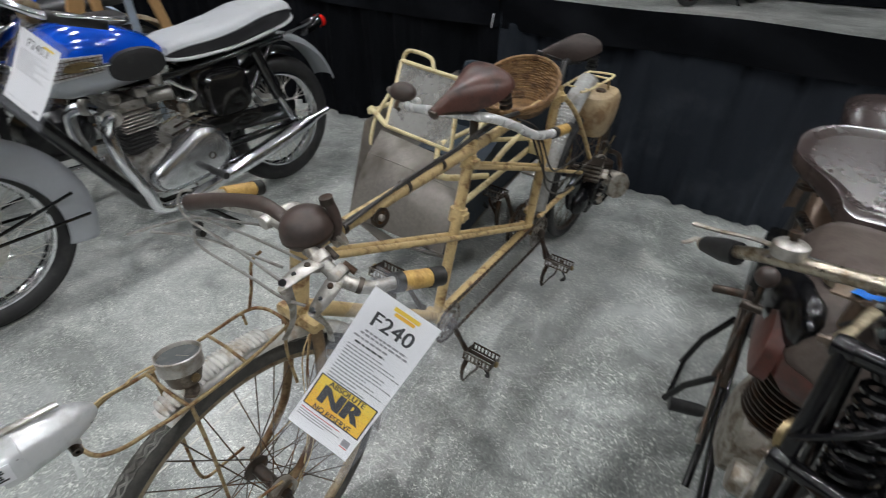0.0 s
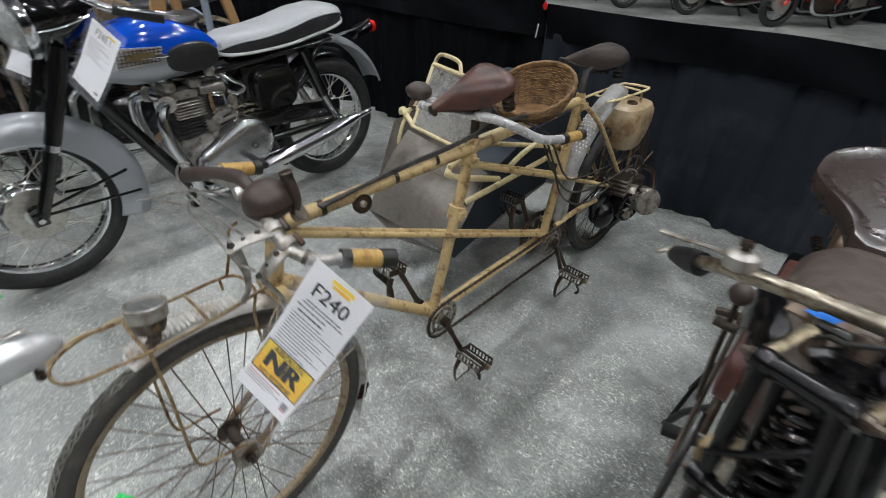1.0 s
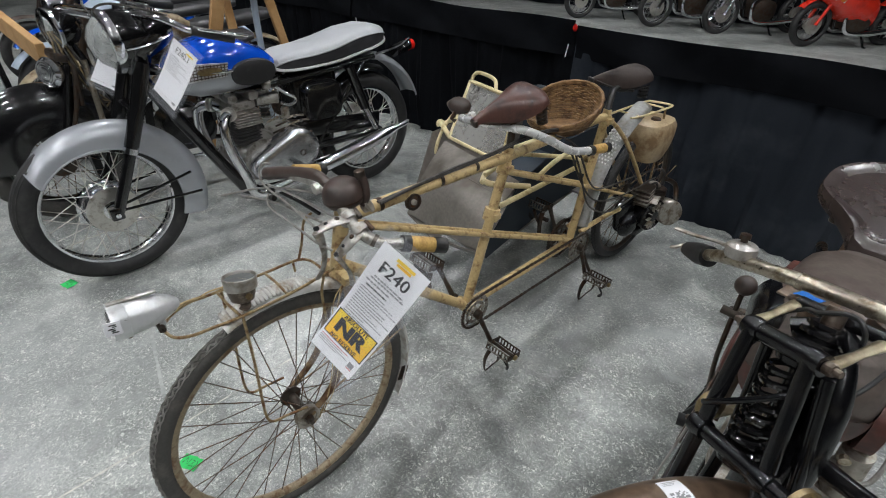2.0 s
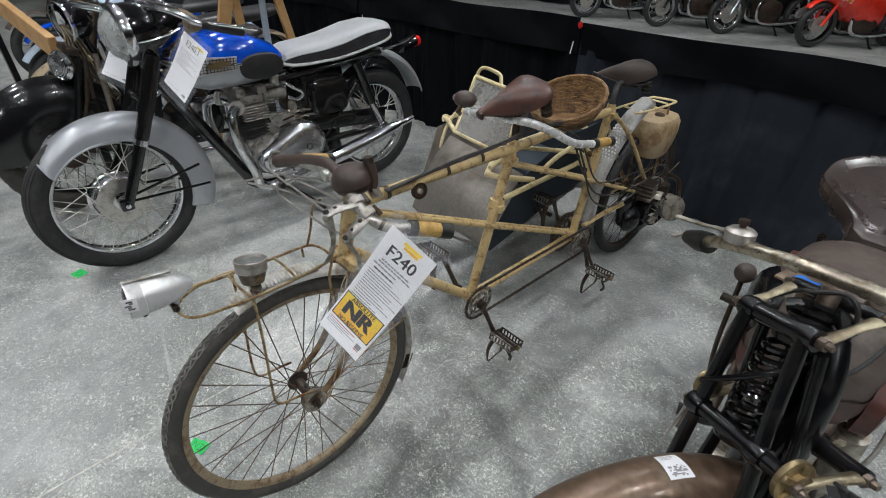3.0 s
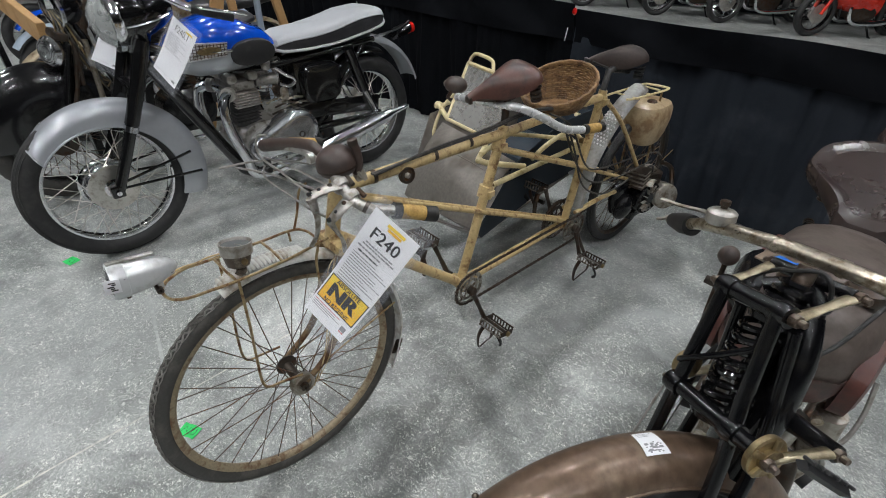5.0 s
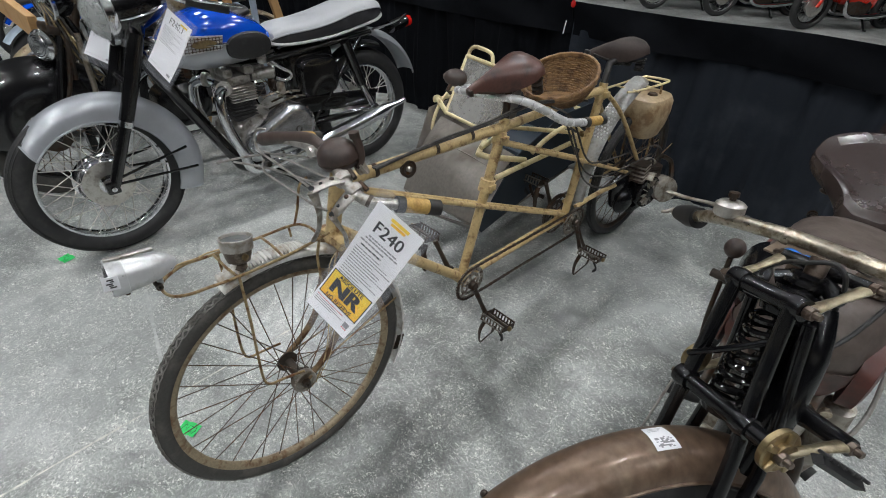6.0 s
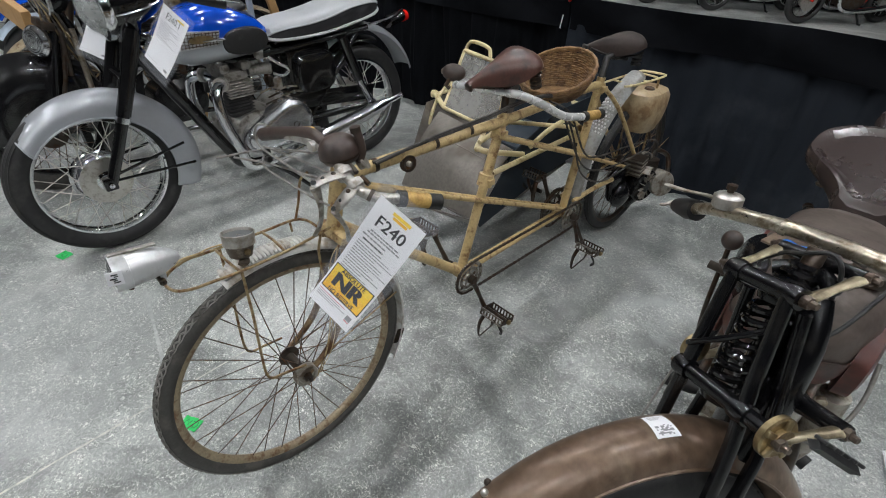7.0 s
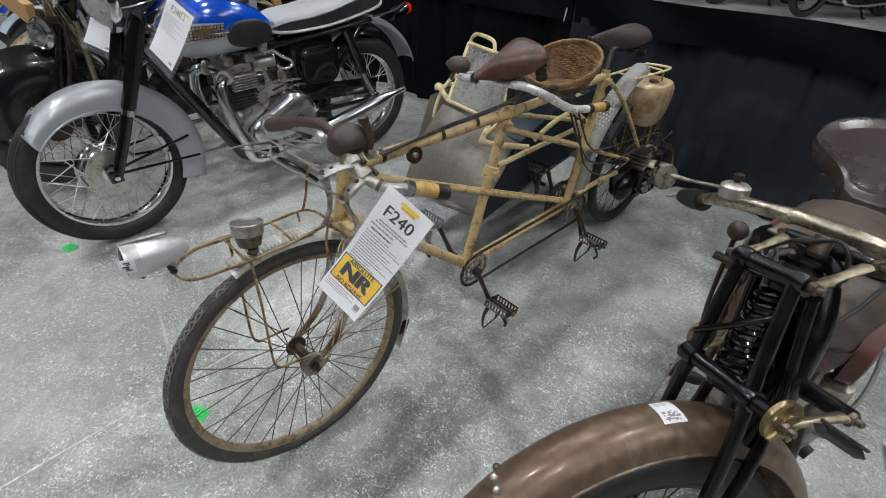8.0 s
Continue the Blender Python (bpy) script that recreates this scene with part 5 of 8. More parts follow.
lay2 += [(0.78, 0.91, 0.92, 0.95, ink_grey, 0.0014, "print_badge"), (0.06, 0.93, 0.6, 0.936, ink_grey, 0.0014, "print_line")]
CARD_TWO = lay2

# ---- wicker basket between the saddles ----
basket = thing("wicker_basket", "open brown woven wicker basket on the tandem frame", "basket", pose(-0.045, 1.165, 0.830))


def basket_ring(v, k=0.0):
    """Oval of the basket at height fraction v; the rim dips at the front and rises behind."""
    out = []
    for j in range(40):
        u = 2 * math.pi * j / 40
        a, b = 0.070 + 0.050 * v ** 0.7, 0.085 + 0.060 * v ** 0.7
        z = v * (0.076 + 0.044 * math.sin(u) - 0.010 * math.cos(u))
        w = 1 + k * (1 if j % 2 else -1)
        out.append(Vector((a * math.cos(u) * w, b * math.sin(u) * w, z)))
    return out


for i in range(17):
    v = 0.04 + 0.93 * i / 16
    part("weave", sweep(NB(), basket_ring(v, 0.022 * (1 if i % 2 else -1)), 0.0044, 6, closed=True), wicker, basket)
for k in range(2):
    part("rim", sweep(NB(), [q + Vector((0, 0, 0.006 + 0.007 * k + 0.002 * (j % 2))) for j, q in enumerate(basket_ring(1.0, 0.012 * (1 - 2 * k)))], 0.0062, 8, closed=True), wicker, basket)
rows = [basket_ring(v) for v in np.linspace(0, 1, 9)]
for j in range(0, 40, 2):
    part("stake", sweep(NB(), [r[j] * 1.0 for r in rows], 0.0036, 6), wicker, basket)
bm = NB()
loft(bm, [oval((0, 0, 0.002), 0.076, 0.096, "z", 32), oval((0, 0, 0.008), 0.076, 0.096, "z", 32)])
part("base", bm, wicker, basket)

# ---- sidecar ----
sidecar = thing("sidecar", "cream tube-framed bicycle sidecar with grimy sheet-metal nose", "sidecar", pose(0, 0, 0))


def sc_tube(name, pts, r=0.0105, mat=cream_light, curve=0, label=""):
    return part(name, sweep(NB(), pts, r, 10, curve=curve), mat, sidecar, label)


TL, TR = Vector((-0.70, 1.370, 0.830)), Vector((-0.34, 1.27, 0.845))
BL, BR = Vector((-0.655, 1.195, 0.610)), Vector((-0.28, 1.13, 0.625))
# windscreen in its tube frame
sc_tube("screen_frame", [TL, BL.lerp(TL, 0.0), BR, TR, TL], 0.0105)
sc_tube("hoop", [TL + Vector((0.005, 0, 0.0)), TL + Vector((0.008, 0.012, 0.028)), TL + Vector((0.045, 0.010, 0.046)), TL + Vector((0.16, -0.022, 0.046)), TL + Vector((0.20, -0.05, 0.024)), TL + Vector((0.205, -0.06, 0.006))], 0.0085, curve=5)
rows = [[BL.lerp(BR, i / 10).lerp(TL.lerp(TR, i / 10), j / 6) for i in range(11)] for j in range(7)]
part("windscreen", sheet(NB(), rows, 0.003), perspex, sidecar, "scratched grey plastic windscreen")
sc_tube("screen_arm", [TL + Vector((-0.03, 0, -0.10)), (-0.755, 1.25, 0.62), (-0.745, 1.18, 0.505)], 0.009, curve=4)
sc_tube("bracket", [(-0.80, 1.27, 0.625), (-0.745, 1.24, 0.625), (-0.66, 1.20, 0.61)], 0.012)
bm = NB()
ball(bm, (-0.80, 1.27, 0.625), (0.022, 0.02, 0.018))
part("joint_knob", bm, cream_light, sidecar)
# rails that carry the body and couple it to the tandem
sc_tube("front_rail", [(-0.36, 1.165, 0.632), (-0.33, 1.11, 0.60), (-0.20, 0.93, 0.64), (-0.165, 0.905, 0.655), (-0.14, 0.93, 0.645), (-0.09, 1.08, 0.605)], 0.011, curve=5)
sc_tube("inner_rail", [(-0.175, 0.915, 0.675), (-0.20, 1.12, 0.70), (-0.215, 1.33, 0.715), (-0.22, 1.6, 0.70)], 0.0095, curve=4)
sc_tube("cross_rail", [(-0.20, 1.10, 0.70), (-0.10, 1.40, 0.63), (-0.06, 1.42, 0.60)], 0.009)
sc_tube("cross_rail", [(-0.215, 1.30, 0.71), (-0.33, 1.14, 0.64)], 0.009)
sc_tube("coupling_bar", [(-0.03, 0.795, 0.64), (-0.046, 0.836, 0.62), (-0.083, 1.40, 0.593), (-0.09, 1.50, 0.59)], 0.0105)
sc_tube("coupling_arch", [(-0.12, 1.16, 0.60), (-0.10, 1.24, 0.655), (-0.09, 1.36, 0.675), (-0.06, 1.41, 0.64)], 0.010, curve=5)
bm = NB()
box(bm, (-0.05, 1.40, 0.61), (0.06, 0.06, 0.055), (0, 0, 0), 0.01)
part("coupling_block", bm, cream_light, sidecar)
for at in ((-0.045, 1.385, 0.645), (-0.03, 1.42, 0.60), (-0.025, 0.80, 0.645)):
    part("bolt", lathe(NB(), [(0, 0), (0.013, 0), (0.013, 0.012), (0.007, 0.014), (0.007, 0.024), (0, 0.024)], at, (1, -0.2, 0.3), 12), brass, sidecar)
sc_tube("rear_hoop", [(-0.22, 1.60, 0.66), (-0.25, 1.76, 0.60), (-0.45, 1.84, 0.59), (-0.72, 1.84, 0.60), (-0.80, 1.70, 0.61), (-0.80, 1.25, 0.62)], 0.0095, curve=5)

# sheet-metal nose and tub
rows = []
for j in range(15):
    v = j / 14
    row = []
    for i in range(13):
        u = i / 12
        top = Vector((-0.675, 1.185, 0.590)).lerp(Vector((-0.15, 1.095, 0.598)), u)
        low = Vector((-0.640, 0.915, 0.315)).lerp(Vector((-0.135, 0.875, 0.365)), u)
        q = top.lerp(low, v) + Vector((0, -0.045, 0.045)) * math.sin(math.pi * v) * (0.4 + 0.6 * math.sin(math.pi * u))
        row.append(q)
    rows.append(row)
part("nose_panel", sheet(NB(), rows, 0.003), tin, sidecar, "grimy sheet-metal nose panel")
seam = [Vector((-0.675, 1.185, 0.590)).lerp(Vector((-0.640, 0.915, 0.315)), 0.30).lerp(Vector((-0.15, 1.095, 0.598)).lerp(Vector((-0.135, 0.875, 0.365)), 0.30), k / 8) + Vector((0, -0.036, 0.038)) * (0.4 + 0.6 * math.sin(math.pi * k / 8)) for k in range(9)]
part("seam", sweep(NB(), seam, 0.0035, 6), tin, sidecar)
for name, grid, m in (("bow", [[(-0.640, 0.915, 0.315), (-0.40, 0.85, 0.318), (-0.135, 0.875, 0.365)], [(-0.60, 0.985, 0.25), (-0.40, 0.94, 0.27), (-0.15, 0.92, 0.31)]], tin),
                      ("side_panel", [[(-0.785, 1.20, 0.60), (-0.640, 0.915, 0.315), (-0.60, 0.985, 0.25)], [(-0.80, 1.5, 0.62), (-0.70, 1.5, 0.33), (-0.62, 1.5, 0.20)], [(-0.76, 1.90, 0.66), (-0.70, 1.90, 0.40), (-0.6, 1.88, 0.24)]], tin),
                      ("inner_panel", [[(-0.148, 1.095, 0.598), (-0.133, 0.875, 0.365), (-0.15, 0.92, 0.31)], [(-0.20, 1.45, 0.66), (-0.21, 1.45, 0.48), (-0.22, 1.45, 0.34)], [(-0.22, 1.90, 0.66), (-0.24, 1.90, 0.48), (-0.25, 1.88, 0.34)]], navy),
                      ("rear_panel", [[(-0.76, 1.90, 0.66), (-0.5, 1.93, 0.68), (-0.22, 1.90, 0.66)], [(-0.60, 1.88, 0.24), (-0.45, 1.9, 0.24), (-0.25, 1.88, 0.24)]], navy),
                      ("tub_floor", [[(-0.60, 0.985, 0.252), (-0.15, 0.92, 0.312)], [(-0.61, 1.88, 0.30), (-0.25, 1.88, 0.34)]], tin)):
    part(name, sheet(NB(), grid, 0.004), m, sidecar)
bm = NB()
box(bm, (-0.46, 1.60, 0.40), (0.42, 0.40, 0.10), (0, 0, 0), 0.03)
box(bm, (-0.46, 1.80, 0.58), (0.42, 0.09, 0.34), (-12, 0, 0), 0.03)
part("seat_cushion", bm, navy, sidecar)
scw = wheel("wheel", sidecar, (-0.88, 1.50, 0.205), 0.205, 0.02, rim_rust, tyre_old, spoke_dark, steel_dark, 24, hub=(0.018, 0.03, 0.035))
part("axle", rod(NB(), (-0.90, 1.50, 0.205), (-0.25, 1.50, 0.215), 0.011), steel_dark, sidecar)
part("mudguard", mudguard(0.222, 0.032, 0.02, 10, 170), white_fender, sidecar, "pale mudguard", pose(-0.88, 1.50, 0.205))
part("foot_board", box(NB(), (-0.12, 1.62, 0.40), (0.10, 0.16, 0.012), (0, 0, 0), 0.004), white_plastic, sidecar, "white plastic board")

# ---- blue and silver motorcycle ----
blue = thing("motorcycle", "blue and silver classic twin-cylinder motorcycle with grey seat", "motorcycle", pose(-1.585, -0.113, 0, 0, 0, 1.9) @ Matrix.Scale(1.084, 4))


def bp(name, bm, mat, label="", parent=None):
    return part(name, bm, mat, parent or blue, label)


WR, FY, FX = 0.323, 0.010, 0.030
fw = wheel("front_wheel", blue, (FX, FY, WR), WR, 0.046, chrome, tyre_black, alloy, alloy, 40, rim_r=0.242, rim_w=0.030, hub=(0.085, 0.098, 0.05), spoke_r=0.002, turn=4)
for x in (-0.034, -0.022, -0.008, 0.008, 0.022, 0.034):
    part("tread_rib", wheel_lathe(NB(), [(WR - 0.0012 - 9.5 * x * x + 0.0016 * math.sin(v), x + 0.0034 * math.cos(v)) for v in np.linspace(0, 2 * math.pi, 7)[:-1]], 72), tyre_black, fw)
part("brake_drum", lathe(NB(), [(0.0, 0.062), (0.022, 0.062), (0.026, 0.056), (0.060, 0.050), (0.095, 0.034), (0.112, 0.012), (0.114, -0.02), (0.0, -0.02)], (0, 0, 0), (1, 0, 0), 40), chrome, fw, "polished alloy brake drum")
bw = wheel("rear_wheel", blue, (0, 1.37, WR), WR, 0.050, chrome, tyre_black, alloy, alloy, 40, rim_r=0.236, rim_w=0.032, hub=(0.07, 0.09, 0.05), spoke_r=0.002, tread=60)
# forks
for s in (-1, 1):
    fork = bp("fork_leg", sweep(NB(), [(s * 0.098 + FX, FY + 0.002, 0.315), (s * 0.098 + FX * 0.8, 0.088, 0.455), (s * 0.098 + FX * 0.6, 0.158, 0.595)], [0.021, 0.022, 0.023], 16), paint_black)
    part("axle_clamp", box(NB(), (s * 0.098 + FX, FY, 0.328), (0.04, 0.05, 0.055), (0, 0, 0), 0.008), paint_black, fork)
    part("ring", lathe(NB(), [(0.0255, -0.012), (0.028, -0.012), (0.028, 0.012), (0.0255, 0.012)], (s * 0.098 + FX * 0.6, 0.143, 0.560), (0, 0.47, 1), 20, closed=True), chrome, fork)
    part("shroud", sweep(NB(), [(s * 0.098 + FX * 0.6, 0.150, 0.575), (s * 0.098 + FX * 0.3, 0.222, 0.72), (s * 0.090, 0.29, 0.87)], [0.027, 0.028, 0.030], 18), paint_black, fork)
    part("nut", lathe(NB(), [(0, 0), (0.010, 0), (0.010, 0.010), (0, 0.012)], (s * 0.118 + FX, FY, 0.326), (s, 0, 0), 12), chrome, fork)
bp("lower_yoke", box(NB(), (0, 0.215, 0.70), (0.22, 0.05, 0.03), (-25, 0, 0), 0.014), paint_black)
def deep_guard(w, u):
    """Valanced front mudguard: skirts follow the wheel, the crown sits farther back; w runs across, u along."""
    c, k = math.cos(w), math.sin(w)
    r, back = 0.266 + 0.088 * k ** 0.8, 0.008 + 0.044 * k
    return (0.074 * math.copysign(abs(c) ** 0.8, c), back + r * math.cos(u), r * math.sin(u))


bpm = bp("front_mudguard", sheet(NB(), [[deep_guard(math.pi * j / 20, radians(-24 + 163 * i / 60)) for j in range(21)] for i in range(61)], 0.002), paint_silver, "silver front mudguard")
bpm.matrix_basis = pose(FX, FY, WR - 0.004, 0, 0, 4)
for a in (-24, 139):
    part("edge_bead", sweep(NB(), [deep_guard(w, radians(a)) for w in np.linspace(0, math.pi, 15)], 0.004, 6), paint_silver, bpm)
for s in (-1, 1):
    part("edge_bead", sweep(NB(), [deep_guard(0.0 if s > 0 else math.pi, u) for u in np.linspace(radians(-24), radians(139), 44)], 0.0040, 6), paint_silver, bpm)
    bp("mudguard_stay", sweep(NB(), [(s * 0.09 + FX, FY, 0.33), (s * 0.068 + FX, FY + 0.355, 0.30)], 0.006, 8), paint_black)
    bp("mudguard_stay", sweep(NB(), [(s * 0.09 + FX, FY, 0.345), (s * 0.068 + FX, FY + 0.33, 0.40)], 0.006, 8), paint_black)
lamp_glass = material("fluted_lamp_glass", (0.50, 0.52, 0.51), 0.14, 0, (0.44, 0.46, 0.45), 0.4, 30, 0, 0.3, 40)
lamp_glass.node_tree.nodes["Principled BSDF"].inputs["Alpha"].default_value = 0.42
PANES += (lamp_glass,)
# nacelle and lamp
bm = NB()
rings = []
for y, a, b, z in ((0.175, 0.096, 0.096, 0.942), (0.195, 0.105, 0.105, 0.944), (0.24, 0.112, 0.100, 0.952), (0.30, 0.110, 0.086, 0.962), (0.35, 0.094, 0.066, 0.968), (0.39, 0.055, 0.040, 0.970)):
    rings.append(oval((0, y + 0.055, z), a, b, "y", 28, 2.3))
nac = bp("nacelle", loft(bm, rings), paint_black, "black enamel headlamp nacelle")
part("lamp_rim", lathe(NB(), [(0.094, -0.014), (0.110, -0.012), (0.116, 0.004), (0.114, 0.022), (0.096, 0.026)], (0, 0.235, 0.938), (0, -1, -0.06), 36, closed=True), chrome, nac)
part("lens", lathe(NB(), [(0.0, 0.072), (0.035, 0.066), (0.068, 0.048), (0.090, 0.022), (0.098, 0.002), (0.095, 0.002), (0.087, 0.020), (0.065, 0.044), (0.034, 0.061), (0.0, 0.067)], (0, 0.225, 0.938), (0, -1, -0.06), 32), lamp_glass, nac)
part("reflector", lathe(NB(), [(0.0, -0.040), (0.04, -0.030), (0.075, -0.010), (0.096, 0.004)], (0, 0.232, 0.938), (0, -1, -0.06), 28), lamp_reflector, nac)
part("trim", sweep(NB(), [(0.109, 0.25, 0.925), (0.115, 0.295, 0.93), (0.113, 0.355, 0.940), (0.09, 0.415, 0.955)], 0.004, 8, curve=4), chrome, nac)
for x, y in ((0.0, 0.305), (-0.05, 0.365), (0.05, 0.365)):
    part("gauge", lathe(NB(), [(0.0, 0.02), (0.030, 0.02), (0.034, 0.016), (0.034, -0.02), (0, -0.02)], (x, y, 1.04), (0, 0.25, 1), 24), chrome, nac)
bp("fork_cover", loft(NB(), [oval((0, 0.275, 0.82), 0.055, 0.028, "z", 24, 2.6), oval((0, 0.285, 0.85), 0.085, 0.05, "z", 24, 2.6), oval((0, 0.285, 0.91), 0.105, 0.075, "z", 24, 2.4)]), paint_black)
hb = [(-0.35, 0.580, 1.005), (-0.30, 0.480, 1.025), (-0.22, 0.390, 1.050), (-0.08, 0.325, 1.035), (0.0, 0.315, 1.030), (0.08, 0.325, 1.035), (0.22, 0.370, 1.030), (0.305, 0.430, 0.997), (0.350, 0.560, 0.962)]
mb = bp("handlebar", sweep(NB(), hb, 0.0125, 12, curve=6), chrome)
for s in (-1, 1):
    part("grip", sweep(NB(), [(s * 0.305, 0.430, 0.998), (s * 0.326, 0.490, 0.980), (s * 0.350, 0.562, 0.961)] if s > 0 else [(s * 0.30, 0.480, 1.025), (s * 0.355, 0.595, 1.003)], 0.0175, 14), rubber_pad, mb)
    part("lever", sweep(NB(), [(s * 0.25, 0.400, 1.015), (s * 0.30, 0.420, 1.005), (s * 0.37, 0.530, 0.985), (s * 0.385, 0.600, 0.970)], [0.008, 0.006, 0.0045], 10, curve=5), chrome, mb)
    part("clutch_cable", sweep(NB(), [(s * 0.25, 0.380, 1.045), (s * 0.16, 0.240, 1.085), (s * 0.05, 0.200, 1.045), (s * 0.05, 0.300, 0.945)], 0.004, 7, curve=6), cable, mb)
# tank: silver lower half, blue above
def tank_rings(lo, hi, grow=0.0):
    out = []
    for y, a, zb, zt in ((0.375, 0.050, 0.76, 0.825), (0.405, 0.092, 0.715, 0.862), (0.48, 0.128, 0.69, 0.908), (0.58, 0.135, 0.685, 0.928), (0.70, 0.126, 0.69, 0.90), (0.80, 0.104, 0.71, 0.855), (0.86, 0.06, 0.735, 0.80)):
        ring = []
        for j in range(26):
            u = 2 * math.pi * j / 26
            c, s = math.cos(u), math.sin(u)
            z = (zb + zt) / 2 + (zt - zb) / 2 * math.copysign(abs(s) ** 0.8, s)
            z = min(max(z, lo), hi)
            ring.append(((a + grow) * math.copysign(abs(c) ** 0.7, c), y, z))
        out.append(ring)
    return out


bp("tank", loft(NB(), tank_rings(0.0, 2.0)), paint_blue, "glossy blue fuel tank")
bp("tank_lower", loft(NB(), [[(x * 1.006, y, min(z, 0.803 - 0.08 * (y - 0.6))) for x, y, z in r] for r in tank_rings(0.0, 2.0, 0.002)]), paint_silver, "silver lower tank panel")
for s in (-1, 1):
    bdg = bp("badge", loft(NB(), [[(s * x, y, z) for y, z in ((0.425, 0.775), (0.44, 0.845), (0.60, 0.832), (0.585, 0.778))] for x in (0.120, 0.138)]), lamp_silver, "silver lattice badge")
    for i in range(11):
        part("lattice_bar", rod(NB(), (s * 0.140, 0.432 + 0.0145 * i, 0.780), (s * 0.140, 0.438 + 0.0145 * i, 0.840 - 0.001 * i), 0.0019, 5), steel_dark, bdg)
    for i in range(5):
        part("lattice_bar", rod(NB(), (s * 0.1405, 0.430 + 0.002 * i, 0.785 + 0.012 * i), (s * 0.1405, 0.588 + 0.002 * i, 0.785 + 0.0105 * i), 0.0017, 5), steel_dark, bdg)
    part("badge_plate", loft(NB(), [oval((s * 0.137, 0.515, 0.808), 0.052, 0.016, "x", 20), oval((s * 0.146, 0.515, 0.808), 0.050, 0.014, "x", 20)]), brass, bdg, "tarnished gold oval plate")
    bp("tank_strip", sweep(NB(), [(s * 0.066, 0.37, 0.82), (s * 0.133, 0.46, 0.806), (s * 0.141, 0.6, 0.798), (s * 0.131, 0.71, 0.79), (s * 0.10, 0.82, 0.785)], 0.005, 8, curve=4), chrome)
    bp("knee_pad", loft(NB(), [oval((s * 0.122, 0.706, 0.776), 0.105, 0.056, "x", 26, 2.3), oval((s * 0.145, 0.706, 0.776), 0.10, 0.052, "x", 26, 2.3), oval((s * 0.150, 0.706, 0.776), 0.08, 0.04, "x", 26, 2.3)]), rubber_pad, "black rubber knee pad")
bp("filler_cap", lathe(NB(), [(0, 0.02), (0.03, 0.018), (0.034, 0.01), (0.034, 0), (0, 0)], (0, 0.60, 0.912), (0, 0, 1), 24), chrome)
# dual seat
def seat_ring(y, half, zb, zt):
    return [(half * math.copysign(abs(math.cos(u)) ** 0.6, math.cos(u)), y, (zb + zt) / 2 + (zt - zb) / 2 * math.copysign(abs(math.sin(u)) ** 0.6, math.sin(u))) for u in (2 * math.pi * j / 24 for j in range(24))]


stations = tuple((y + 0.015, h, zb - 0.012, zt - 0.018) for y, h, zb, zt in ((0.812, 0.05, 0.760, 0.80), (0.835, 0.095, 0.748, 0.825), (0.90, 0.118, 0.742, 0.842), (1.02, 0.130, 0.744, 0.850), (1.14, 0.136, 0.752, 0.868), (1.27, 0.138, 0.772, 0.898), (1.39, 0.134, 0.792, 0.908), (1.45, 0.115, 0.808, 0.900), (1.475, 0.07, 0.825, 0.880)))
seat = bp("seat", loft(NB(), [seat_ring(*q) for q in stations]), seat_black, "dual seat with light grey top and white piping")
part("seat_top", loft(NB(), [[(x * 1.006, y, max(z, zt - 0.034) + 0.003) for x, y, z in seat_ring(y, half, zb, zt)] for y, half, zb, zt in stations]), seat_grey, seat, "light grey vinyl top")
for s in (-1, 1):
    part("piping", sweep(NB(), [(s * half * 1.0, y, zt - 0.030) for y, half, zb, zt in stations], 0.004, 8, curve=3), seat_grey, seat)
    part("trim_strip", sweep(NB(), [(s * half * 1.0, y, zb + 0.018) for y, half, zb, zt in stations], 0.007, 8, curve=3), piping_white, seat)
# rear mudguard and lamp
rm = bp("rear_mudguard", mudguard(0.375, 0.072, 0.036, 18, 150, 0.002, 44, 13), paint_silver, "silver rear mudguard")
rm.matrix_basis = pose(0, 1.37, WR + 0.02)
tl = bp("tail_lamp", loft(NB(), [oval((0, 1.62, 0.72), 0.045, 0.03, "y", 20), oval((0, 1.69, 0.735), 0.045, 0.032, "y", 20), oval((0, 1.735, 0.742), 0.035, 0.028, "y", 20)]), paint_black)
part("lens", loft(NB(), [oval((0, 1.735, 0.742), 0.038, 0.032, "y", 20), oval((0, 1.76, 0.742), 0.036, 0.030, "y", 20), oval((0, 1.77, 0.742), 0.02, 0.018, "y", 20)]), red_lens, tl, "red lens")
bp("grab_stay", sweep(NB(), [(0.09, 1.42, 0.745), (0.085, 1.58, 0.76), (0.05, 1.70, 0.785)], 0.007, 8, curve=4), chrome)
